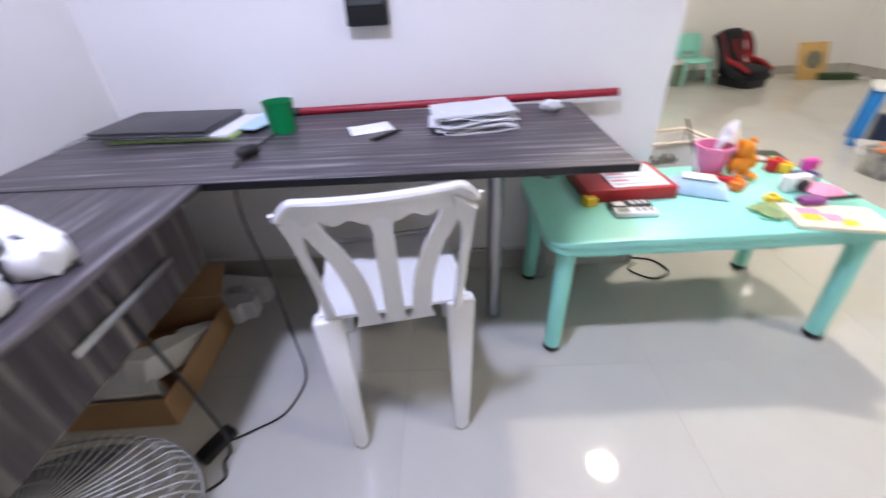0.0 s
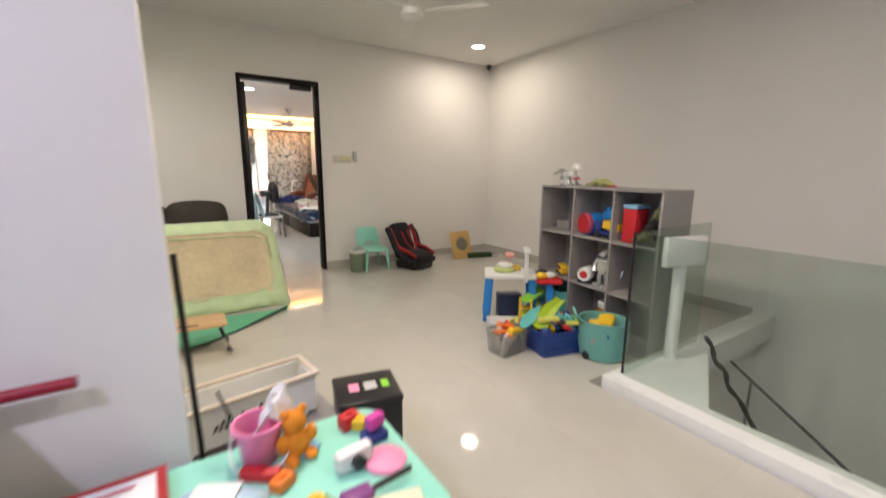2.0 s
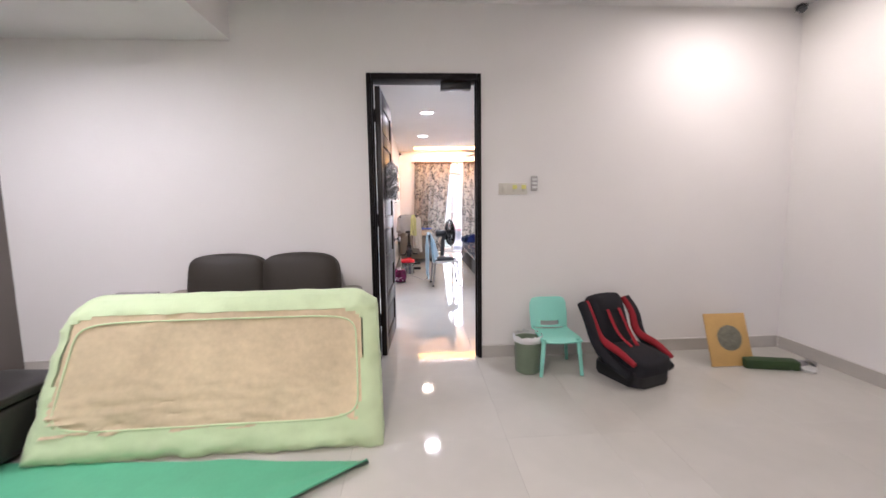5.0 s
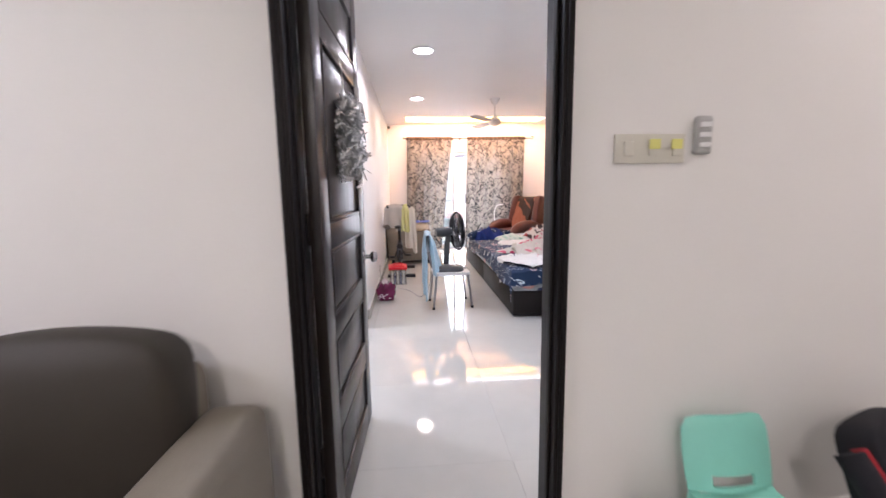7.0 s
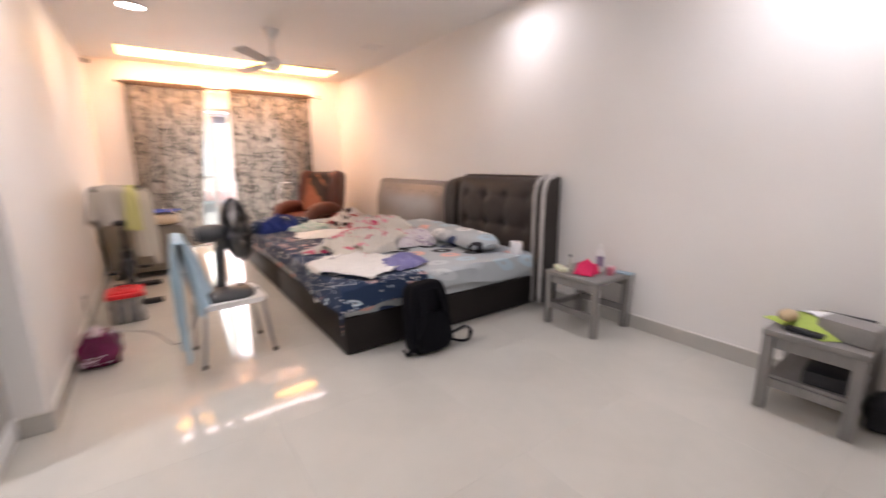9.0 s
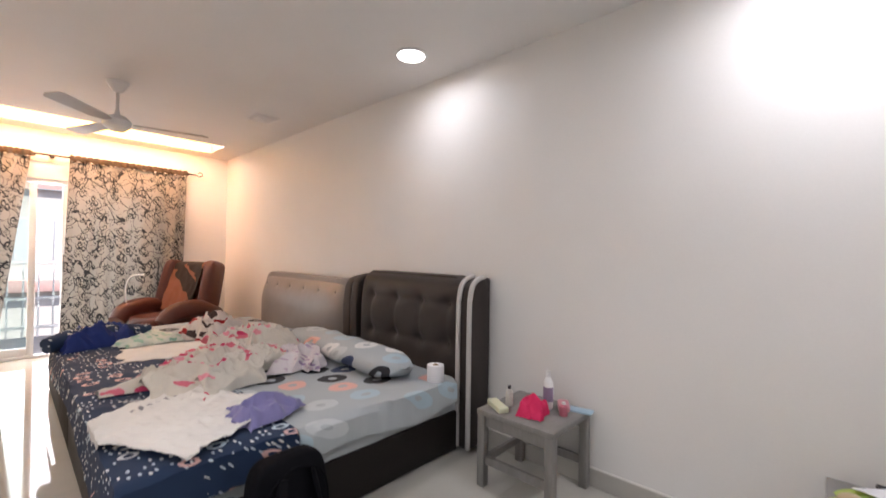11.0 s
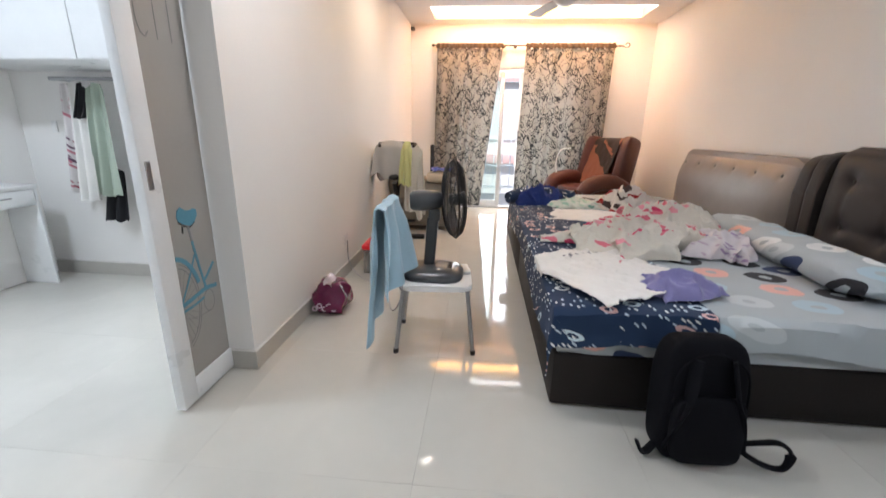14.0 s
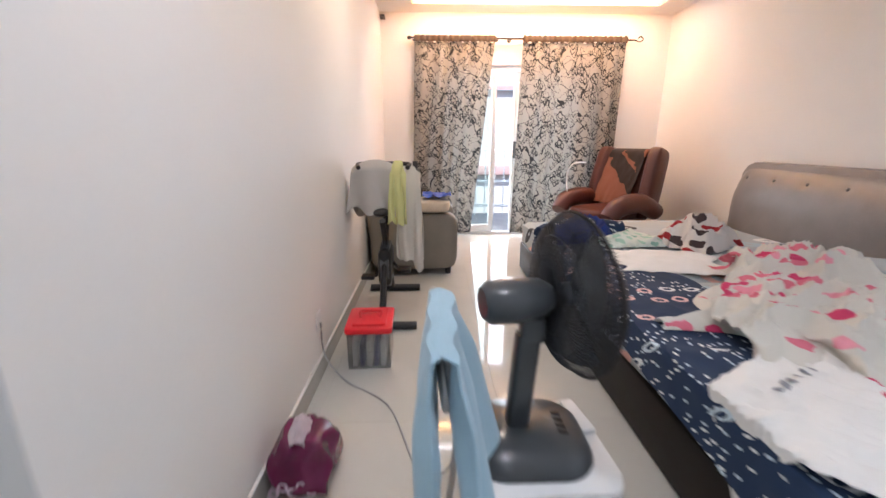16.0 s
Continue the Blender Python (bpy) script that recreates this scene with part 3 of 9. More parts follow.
# ---- window wall ----
t = thing("window_1", "white aluminium sliding glass door to the balcony", "sliding door", kind="structure")
bm = B()
for x in (2.2, 3.96):
    box(bm, x, x + 0.04, 12.74, 12.82, 0, 2.0, 0.003)
box(bm, 2.24, 3.96, 12.74, 12.82, 1.955, 1.998, 0.003)
box(bm, 2.24, 3.96, 12.74, 12.82, 0.001, 0.03, 0.003)
part("frame", bm, M_ALU, t)
for x0, x1, y in ((2.25, 2.92, 12.755), (3.13, 3.95, 12.79)):
    bm = B()
    for a, b in ((x0, x0 + 0.06), (x1 - 0.06, x1)):
        box(bm, a, b, y, y + 0.028, 0.032, 1.95, 0.003)
    box(bm, x0 + 0.06, x1 - 0.06, y, y + 0.028, 1.88, 1.95, 0.003)
    box(bm, x0 + 0.06, x1 - 0.06, y, y + 0.028, 0.032, 0.12, 0.003)
    s = part("sash", bm, M_ALU, t)
    bm = B()
    box(bm, x0 + 0.055, x1 - 0.055, y + 0.011, y + 0.017, 0.115, 1.885)
    g = part("pane", bm, M_GLASS, s)
    g.visible_shadow = False
bm = B()
box(bm, 3.145, 3.175, 12.765, 12.79, 0.95, 1.15, 0.004)
part("handle", bm, M_GREYPLASTIC, t)

# balcony and the houses across the street
M_OUTFLOOR = mat("balcony_tile", (0.45, 0.44, 0.42), 0.5)
M_OUTWALL = mat("cream_render", (0.80, 0.76, 0.72), 0.8)
M_ROOF = mat("faded_red_roof_tile", (0.72, 0.48, 0.44), 0.7, bump=0.3, bump_scale=20)
bm = B()
box(bm, -0.8, 5.5, 12.84, 14.4, -0.2, -0.02)
solid("balcony_floor", bm, M_OUTFLOOR, "pale tiled balcony floor", "balcony", kind="structure")
t = thing("balcony_railing", "white metal balcony railing with upright bars", "railing")
for z in (0.1, 0.5, 1.0):
    bm = B()
    box(bm, -0.8, 5.5, 14.3, 14.34, z, z + 0.04, 0.004)
    part("rail", bm, M_ALU, t)
for k in range(42):
    bm = B()
    x = -0.75 + k * 0.15
    box(bm, x, x + 0.02, 14.31, 14.33, -0.02, 1.0, 0.002, 1)
    part("bar", bm, M_ALU, t)
t = thing("house", "pale terraced house with a faded red roof across the street", "house", pose(0, 0, 0))
bm = B()
box(bm, -10, 18, 26, 33, -4, 3.2)
part("wall", bm, M_OUTWALL, t)
bm = B()
vs = prism(bm, [(-11, 25.8), (19, 25.8), (19, 30), (-11, 30)], 3.2, 3.35)
for v in vs:
    v.co.z += max(0, v.co.y - 25.8) * 0.45
part("roof", bm, M_ROOF, t)
bm = B()
box(bm, -10, 18, 25.6, 26, -0.3, 0.1, 0.03)
part("canopy", bm, M_ROOF, t)
for k in range(7):
    bm = B()
    x = -8 + k * 3.6
    box(bm, x, x + 1.5, 25.93, 25.99, 0.7, 2.2, 0.02)
    w = part("window", bm, M_ALU, t)
    for q in range(3):
        bm = B()
        box(bm, x + 0.06 + q * 0.48, x + 0.48 + q * 0.48, 25.90, 25.925, 0.76, 2.14)
        part("pane", bm, mat("pale_pane", (0.78, 0.80, 0.82), 0.3) if q == 0 and k == 0 else bpy.data.materials["pale_pane"], w)
bm = B()
box(bm, -400, 400, -400, 700, -4.1, -4.0)
solid("ground", bm, mat("asphalt", (0.06, 0.06, 0.06), 0.9), "grey street ground outside", "ground", kind="structure", smooth=0)
# small window of the dressing room
t = thing("window_2", "small white window of the dressing room", "window", kind="structure")
bm = B()
for b in ((0.55, 0.59, 1.15, 2.0), (1.11, 1.15, 1.15, 2.0), (0.59, 1.11, 1.15, 1.19), (0.59, 1.11, 1.96, 2.0)):
    box(bm, b[0], b[1], 9.31, 9.36, b[2], b[3], 0.003)
for k in range(5):
    box(bm, 0.59, 1.11, 9.325, 9.34, 1.30 + k * 0.13, 1.315 + k * 0.13, 0.002, 1)
part("frame", bm, M_ALU, t)
bm = B()
box(bm, 0.585, 1.115, 9.342, 9.346, 1.185, 1.965)
part("pane", bm, M_GLASS, t).visible_shadow = False


# ---- wall switches ----
def switch_panel():
    t = thing("light_switch", "cream three-gang wall switch panel beside the door", "light switch", pose(0, 0, 0))
    cream = mat("cream_plastic", (0.62, 0.60, 0.52), 0.4, vary=0.04, bump=0.02)
    bm = B()
    box(bm, 2.636, 2.86, 5.492, 5.4995, 1.30, 1.388, 0.003)
    part("backplate", bm, cream, t)
    ylw = mat("faded_yellow_sticker", (0.72, 0.70, 0.22), 0.6, vary=0.05)
    for x in (2.665, 2.745, 2.82):
        bm = B()
        box(bm, x, x + 0.03, 5.486, 5.4935, 1.322, 1.366, 0.003)
        part("rocker", bm, cream, t)
    for x in (2.742, 2.812):
        bm = B()
        box(bm, x, x + 0.036, 5.4835, 5.4858, 1.342, 1.372, 0.001, 1)
        part("sticker", bm, ylw, t, "faded yellow sticker")
    t2 = thing("remote_holder", "grey remote control in a holder on the wall", "remote control", pose(0, 0, 0))
    bm = B()
    box(bm, 2.885, 2.94, 5.478, 5.4995, 1.325, 1.44, 0.014, 3)
    part("body", bm, mat("light_grey_plastic", (0.42, 0.42, 0.41), 0.4), t2)
    for k in range(3):
        bm = B()
        box(bm, 2.895, 2.93, 5.473, 5.479, 1.345 + k * 0.03, 1.36 + k * 0.03, 0.002, 1)
        part("button", bm, M_WHITEPLASTIC, t2)


switch_panel()
bm = B()
box(bm, 1.577, 1.584, 9.5, 9.585, 0.25, 0.335, 0.003)
solid("wall_socket", bm, M_WHITEPLASTIC, "white wall socket low on the bedroom wall", "socket")


# ---- desk nook ----
def dx(a, b, c, k=0.0):
    return mat("c%.2f_%.2f_%.2f" % (a, b, c), (a, b, c), 0.45 if not k else k, vary=0.06, bump=0.06)


C_RED, C_YEL, C_BLUE, C_GREEN = dx(0.55, 0.02, 0.03), dx(0.85, 0.55, 0.03), dx(0.02, 0.22, 0.62), dx(0.25, 0.6, 0.05)
C_ORANGE, C_PINK, C_NAVY, C_TEAL = dx(0.8, 0.2, 0.02), dx(0.85, 0.30, 0.48), dx(0.02, 0.04, 0.22), dx(0.10, 0.42, 0.40)
C_WHITE, C_BLACK, C_PURPLE, C_SKY = dx(0.78, 0.78, 0.77), dx(0.018, 0.018, 0.02), dx(0.22, 0.05, 0.22), dx(0.25, 0.5, 0.72)
M_PAPER = mat("white_paper", (0.76, 0.76, 0.78), 0.8, vary=0.04, bump=0.05)
M_CARD = mat("brown_cardboard", (0.36, 0.22, 0.11), 0.85, vary=0.12, bump=0.15, bump_scale=80)
M_FOAM = mat("white_polystyrene", (0.78, 0.78, 0.75), 0.75, vary=0.04, bump=0.3, bump_scale=220)
M_STEEL = mat("grey_steel_tube", (0.38, 0.38, 0.39), 0.3, metal=0.9, vary=0.06, bump=0.03)
M_CABLE = mat("black_cable", (0.015, 0.015, 0.016), 0.5, vary=0.1)

ORIGIN[0] = DESK_AXES
t = thing("corner_desk", "L-shaped desk in dark streaked laminate against the white wall", "desk")
bm = B()
box(bm, -0.548, 1.10, 0.972, 1.585, 0.719, 0.735, 0.003)
part("desktop", bm, M_DESK, t)
bm = B()
box(bm, -0.548, 0.055, -0.9, 0.969, 0.719, 0.735, 0.003)
part("desktop", bm, M_DESKY, t)
bm = B()
box(bm, -0.548, 1.10, 0.966, 0.972, 0.716, 0.737, 0.002, 1)
part("edge_strip", bm, M_BLACKPLASTIC, t, "dark edge banding")
bm = B()
box(bm, 0.0, 0.022, -0.85, 0.93, 0.53, 0.710, 0.002, 1)
part("modesty_panel", bm, M_DESKZ, t)
bm = B()
box(bm, -0.54, 0.0, -0.87, -0.85, 0.003, 0.710, 0.002, 1)
part("side_panel", bm, M_DESKZ, t)
bm = B()
box(bm, 0.024, 0.034, 0.53, 0.81, 0.615, 0.635, 0.003)
part("handle_bar", bm, M_CHROME, t, "pale metal pull bar")
for x, y in ((0.80, 1.28), (-0.5, 1.5), (1.03, 1.53)):
    bm = B()
    rod(bm, (x, y, 0.004), (x, y, 0.712), 0.026, seg=20)
    rod(bm, (x, y, 0.001), (x, y, 0.012), 0.032, seg=20)
    part("leg", bm, M_STEEL, t, "round steel leg")


ORIGIN[0] = HALL_AXES


# white stacking chair with slatted back
def plastic_chair():
    t = thing("plastic_chair", "white moulded plastic chair with a slatted back", "chair", pose(0.497, 0.905, 0, 0, 0, 15.5))
    W = M_WHITEPLASTIC
    # local: back towards -y, seat towards the desk at +y
    bm = B()

    def seat(u, v):
        x, y = (u - 0.5) * (0.37 - 0.03 * (1 - v)), -0.13 + v * 0.40
        z = 0.44 - 0.018 * math.sin(math.pi * u) * math.sin(math.pi * min(v * 1.2, 1)) - (0.03 * max(0, v - 0.88) / 0.12) ** 1
        return (x, y, z)
    sheet(bm, 16, 16, seat, 0.008)
    part("seat", bm, W, t)
    for s in (-1, 1):
        bm = B()
        box(bm, s * 0.178 - 0.008, s * 0.178 + 0.008, -0.12, 0.26, 0.40, 0.442, 0.004)
        part("seat_rail", bm, W, t)
    bm = B()
    box(bm, -0.17, 0.17, 0.25, 0.266, 0.395, 0.43, 0.004)
    part("front_rail", bm, W, t)

    def back_y(z):
        return -0.13 - (z - 0.43) * 0.24

    # broad bowed top rail with a rolled upper edge and soft corners
    bm = B()

    def rail(u, v):
        a = 2 * u - 1
        drop = 0.045 * max(0, abs(a) - 0.80) ** 2 / 0.04
        z = 0.738 + 0.062 * v * (1 - 0.45 * max(0, abs(a) - 0.82) / 0.18) - 0.4 * drop * v + (1 - v) * 0.014 * math.cos(a * 3 * math.pi) ** 2
        return (a * (0.176 + 0.014 * v), back_y(z) - 0.026 * (1 - a * a) - 0.010 * max(0, v - 0.8) / 0.2, z)
    sheet(bm, 40, 8, rail, 0.011)
    part("top_rail", bm, W, t)
    bm = B()
    tube(bm, [tuple(Vector(rail(k / 20, 1.0)) + Vector((0, 0.004, -0.002))) for k in range(1, 20)], lambda q: 0.010 * max(0.3, math.sin(math.pi * q) ** 0.3), 8, steps=2)
    part("rolled_edge", bm, W, t)
    for q in (-1, 1):
        bm = B()

        def side(u, v, q=q):
            z = 0.40 + 0.38 * v
            x = 0.163 + 0.024 * v ** 1.4
            wd = 0.018 + 0.030 * max(0, v - 0.72) / 0.28
            return (q * (x - wd * u), back_y(z) - 0.004 * u, z - 0.035 * v ** 6 * (1 - u))
        sheet(bm, 3, 16, side, 0.014)
        part("side_frame", bm, W, t)
    # middle slat straight, outer slats sweeping out to the corners
    for q in (-1, 0, 1):
        bm = B()

        def slat(u, v, q=q):
            z = 0.385 + v * 0.385
            cx = q * (0.066 + 0.012 * v + 0.085 * max(0, v - 0.25) ** 2.2 / 0.75 ** 2.2)
            wd = 0.043 + 0.004 * math.cos(math.pi * v) + 0.035 * max(0, v - 0.86) / 0.14 + 0.022 * max(0, 0.10 - v) / 0.10
            return (cx + (u - 0.5) * wd, back_y(z) - 0.020 * math.sin(math.pi * v * 0.9) * (1 - 0.3 * abs(q)), z)
        sheet(bm, 4, 20, slat, 0.010)
        part("slat", bm, W, t)
    for sx, sy in ((-1, -1), (1, -1), (-1, 1), (1, 1)):
        bm = B()
        x0, y0 = sx * 0.165, -0.12 if sy < 0 else 0.25
        x1, y1 = sx * (0.185 if sy > 0 else 0.145), (-0.19 if sy < 0 else 0.29)
        vs0 = [bm.verts.new((x0 + a * (0.036 if sy < 0 else 0.026), y0 + b * 0.022, 0.435)) for a, b in ((-1, -1), (1, -1), (1, 1), (-1, 1))]
        vs1 = [bm.verts.new((x1 + a * (0.021 if sy < 0 else 0.016), y1 + b * 0.014, 0.012)) for a, b in ((-1, -1), (1, -1), (1, 1), (-1, 1))]
        for k in range(4):
            bm.faces.new((vs0[k], vs0[(k + 1) % 4], vs1[(k + 1) % 4], vs1[k]))
        bm.faces.new(vs0), bm.faces.new(vs1)
        bmesh.ops.bevel(bm, geom=list(bm.edges), offset=0.006, segments=2, profile=0.5, affect="EDGES")
        leg = part("leg", bm, W, t)
        bm = B()
        ball(bm, (x1, y1, 0.012), 0.018, 1, 1, 0.66)
        part("foot", bm, W, leg)


plastic_chair()

# laptop on books
t = thing("laptop", "closed dark grey laptop lying on books on the desk", "laptop", pose(-0.285, 1.29, 0.757, 0, 0, 2))
bm = B()
box(bm, -0.19, 0.19, -0.13, 0.13, 0, 0.012, 0.005)
part("base", bm, M_GREYPLASTIC, t)
bm = B()
box(bm, -0.19, 0.19, -0.13, 0.13, 0.0125, 0.021, 0.004)
part("lid", bm, mat("dark_grey_metal", (0.07, 0.065, 0.07), 0.4, metal=0.5), t)
for i, (m, w, z) in enumerate(((dx(0.42, 0.62, 0.22), 0.40, 0.735), (M_PAPER, 0.36, 0.746))):
    bm = B()
    box(bm, -w / 2, w / 2, -0.12, 0.12, 0, 0.0105, 0.002, 1)
    solid("book", bm, m, "thin green book under the laptop" if i == 0 else "thin white book under the laptop", "book", m=pose(-0.24 + i * 0.02, 1.31, z, 0, 0, 4 - i * 3))
bm = B()
box(bm, -0.06, 0.06, -0.09, 0.09, 0, 0.008, 0.002, 1)
solid("notebook", bm, dx(0.45, 0.62, 0.70), "pale blue notebook beside the laptop", "notebook", m=pose(-0.02, 1.36, 0.7465, 0, 0, -14))
bm = B()
lathe(bm, [(0, 0.004), (0.036, 0.004), (0.038, 0.0), (0.046, 0.095), (0.048, 0.097), (0.044, 0.097), (0.036, 0.01), (0, 0.01)])
solid("cup", bm, dx(0.0, 0.22, 0.06), "green plastic cup on the desk", "cup", m=pose(0.10, 1.29, 0.735))
# red pole
ORIGIN[0] = DESK_AXES
t = thing("red_pole", "long red pole lying along the wall on the desk", "pole")
bm = B()
rod(bm, (0.13, 1.558, 0.752), (1.25, 1.556, 0.768), 0.014, seg=16)
part("shaft", bm, dx(0.30, 0.012, 0.03), t)
bm = B()
rod(bm, (0.03, 1.558, 0.7505), (0.13, 1.558, 0.752), 0.0155, seg=16)
part("grip", bm, M_BLACKPLASTIC, t)
ORIGIN[0] = HALL_AXES
# papers
random.seed(9)
t = thing("paper_stack", "untidy stack of white envelopes and papers on the desk", "papers", pose(0.70, 1.32, 0.735, 0, 0, 14))
for k in range(7):
    bm = B()
    w, d = random.uniform(0.20, 0.25), random.uniform(0.15, 0.19)
    s = random.random() * 9
    z0 = 0.001 + k * 0.008
    sheet(bm, 8, 6, lambda u, v: ((u - 0.5) * w, (v - 0.5) * d, z0 + 0.006 + 0.010 * noise.noise(Vector((u * 2 + s, v * 2, s))) + (0.008 if k > 4 else 0) * u), 0.004)
    o = part("envelope", bm, M_PAPER if k % 3 else dx(0.62, 0.64, 0.66), t)
    o.matrix_basis = pose(random.uniform(-0.02, 0.02), random.uniform(-0.015, 0.015), 0, 0, 0, random.uniform(-9, 9))
bm = B()
sheet(bm, 6, 6, lambda u, v: ((u - 0.5) * 0.13, (v - 0.5) * 0.10, 0.002 + 0.006 * max(0, u - 0.6)), 0.001)
solid("paper_note", bm, M_PAPER, "loose white paper note on the desk", "paper", m=pose(0.385, 1.295, 0.735, 0, 0, 25))
bm = B()
rod(bm, (0, 0, 0.005), (0.11, 0.03, 0.005), 0.005)
solid("pen", bm, M_BLACKPLASTIC, "dark pen lying on the desk", "pen", m=pose(0.42, 1.17, 0.735, 0, 0, 40))
bm = B()
ball(bm, (0, 0, 0.018), 0.03, 1.2, 0.8, 0.6)
for v in bm.verts:
    v.co += Vector((wob(v.co, 60, 0.012), wob(v.co, 60, 0.012, 3), wob(v.co, 60, 0.006, 7)))
solid("crumpled_tissue", bm, M_PAPER, "crumpled white tissue on the desk", "tissue", m=pose(0.965, 1.46, 0.737))
# wall device
ORIGIN[0] = DESK_AXES
t = thing("wall_device", "small black device mounted on the white wall", "device", pose(0.408, 1.599, 1.012))
bm = B()
box(bm, -0.067, 0.067, -0.035, 0, 0, 0.19, 0.006)
part("body", bm, M_BLACKPLASTIC, t)
bm = B()
box(bm, -0.055, 0.055, -0.038, -0.034, 0.06, 0.18, 0.003)
part("screen", bm, M_GREYPLASTIC, t)
ORIGIN[0] = HALL_AXES
# white foam pieces and dark mouse on the side desk
t = thing("game_console", "white curved plastic console lying on the side desk", "console", pose(-0.06, 0.50, 0.735, 0, 0, -24))
for k, (y, l, z) in enumerate(((0.055, 0.34, 0.0), (-0.05, 0.40, 0.0))):
    bm = B()
    vs = prism(bm, round_rect(l, 0.085, 0.042, 6), 0.001, 0.05, 0.015, 3)
    bmesh.ops.translate(bm, vec=(-0.06 + k * 0.03, y, z), verts=vs)
    part("shell", bm, C_WHITE, t)
bm = B()
tube(bm, [(0.13, -0.05, 0.04), (0.12, -0.12, 0.03), (0.06, -0.18, 0.018), (0.0, -0.22, 0.015)], 0.014, 8)
part("stand", bm, C_WHITE, t)
bm = B()
ball(bm, (0, 0, 0.018), 0.03, 1.4, 0.9, 0.6)
part("plug", bm, M_BLACKPLASTIC, t).location = (0.03, 0.005, 0.045)


def cable(name, pts, r, label, m=M_CABLE):
    b = B()
    tube(b, pts, r, 6, steps=8)
    return solid(name, b, m, label, "cable")


cable("cable", [(0.09, 1.30, 0.74), (0.10, 1.10, 0.745), (0.105, 1.02, 0.748), (0.107, 0.955, 0.72), (0.11, 0.93, 0.60), (0.13, 0.93, 0.42), (0.16, 0.90, 0.20), (0.15, 0.92, 0.03), (0.16, 0.86, 0.006), (0.14, 0.76, 0.006), (0.07, 0.70, 0.006), (0.02, 0.66, 0.012)], 0.0035, "thin black cable hanging from the desk to the floor")
cable("cable", [(-0.03, 0.54, 0.79), (0.06, 0.535, 0.745), (0.07, 0.54, 0.70), (0.08, 0.57, 0.45), (0.06, 0.62, 0.15), (0.04, 0.63, 0.02), (0.035, 0.60, 0.006), (0.06, 0.56, 0.006), (0.03, 0.52, 0.006)], 0.004, "black power cable hanging from the side desk")
bm = B()
box(bm, -0.022, 0.022, -0.055, 0.055, 0, 0.03, 0.006)
solid("power_adapter", bm, M_BLACKPLASTIC, "black power adapter on the floor", "adapter", m=pose(-0.01, 0.645, 0.001, 0, 0, -20))
cable("cable", [(-0.54, 1.1, 0.74), (-0.5, 1.15, 0.76), (-0.53, 1.25, 0.745), (-0.47, 1.2, 0.755), (-0.48, 1.26, 0.742), (-0.50, 1.32, 0.742)], 0.003, "tangled grey wire on the desk", dx(0.4, 0.42, 0.42))
bm = B()
lathe(bm, [(0, 0.03), (0.012, 0.03), (0.017, 0.02), (0.017, -0.02), (0.01, -0.03), (0, -0.03)], m=Euler((0, radians(90), 0)).to_matrix().to_4x4())
solid("cable_plug", bm, M_BLACKPLASTIC, "round black cable plug lying on the desk", "plug", m=pose(0.105, 1.05, 0.7535, 0, 0, 60))

# carton with polystyrene on the floor
t = thing("carton", "open brown cardboard carton with polystyrene inserts on the floor", "box", pose(-0.37, 0.90, 0.002, 0, 0, 8))
for n_, b in (("bottom", (-0.17, 0.17, -0.22, 0.22, 0, 0.005)), ("side", (-0.17, -0.165, -0.22, 0.22, 0.005, 0.15)), ("side", (0.165, 0.17, -0.22, 0.22, 0.005, 0.12)), ("side", (-0.165, 0.165, -0.22, -0.215, 0.005, 0.12)), ("side", (-0.165, 0.165, 0.215, 0.22, 0.005, 0.15))):
    bm = B()
    box(bm, *b, 0.001, 1)
    part(n_, bm, M_CARD, t)
bm = B()
box(bm, -0.165, 0.165, 0, 0.13, 0, 0.005, 0.001, 1, m=pose(0, 0.22, 0.15, 40))
part("flap", bm, M_CARD, t)


def foam_piece(name, parent, w, m):
    b = B()
    outline = [(-w / 2, -0.04)]
    k = 0
    x = -w / 2
    while x < w / 2 - 0.05:
        outline += [(x, 0.03 + 0.03 * (k % 2)), (x + 0.05, 0.03 + 0.03 * (k % 2))]
        x += 0.05
        k += 1
    outline += [(w / 2, -0.04)]
    prism(b, outline, 0, 0.085, 0.004, 1)
    if parent:
        o = part(name, b, M_FOAM, parent)
        o.matrix_basis = m
        return o
    return solid(name, b, M_FOAM, "white polystyrene packing piece on the floor", "packing foam", m=m)


foam_piece("foam_insert", t, 0.38, pose(0.08, 0.0, 0.05, 0, 24, 82))
foam_piece("foam_insert", t, 0.30, pose(-0.01, -0.14, 0.055, 18, 0, 3))
foam_piece("packing_foam", None, 0.34, pose(-0.33, 1.19, 0.002, 0, 0, 188))
foam_piece("packing_foam", None, 0.30, pose(-0.30, 1.32, 0.002, 0, 0, 176))


# floor fan: flat wire guard
def wire_guard(parent, r, m, rings, spokes, depth, material, wire=0.0016):
    b = B()
    for k in range(spokes):
        a = 2 * math.pi * k / spokes
        pts = []
        for q in range(8):
            s = q / 7
            rr = 0.04 + (r - 0.04) * s
            pts.append((rr * math.cos(a + 0.5 * s), rr * math.sin(a + 0.5 * s), depth * math.sqrt(max(0, 1 - s ** 2.2))))
        tube(b, pts, wire, 4, steps=0)
    for k in range(rings):
        s = (k + 1) / rings
        rr = 0.04 + (r - 0.04) * s
        tube(b, [(rr * math.cos(2 * math.pi * q / 40), rr * math.sin(2 * math.pi * q / 40), depth * math.sqrt(max(0, 1 - s ** 2.2))) for q in range(41)], wire * (2.6 if k == rings - 1 else 1.1), 5, steps=0)
    o = part("guard", b, material, parent)
    tagged(o, kind="stuff")
    o.matrix_basis = m
    return o


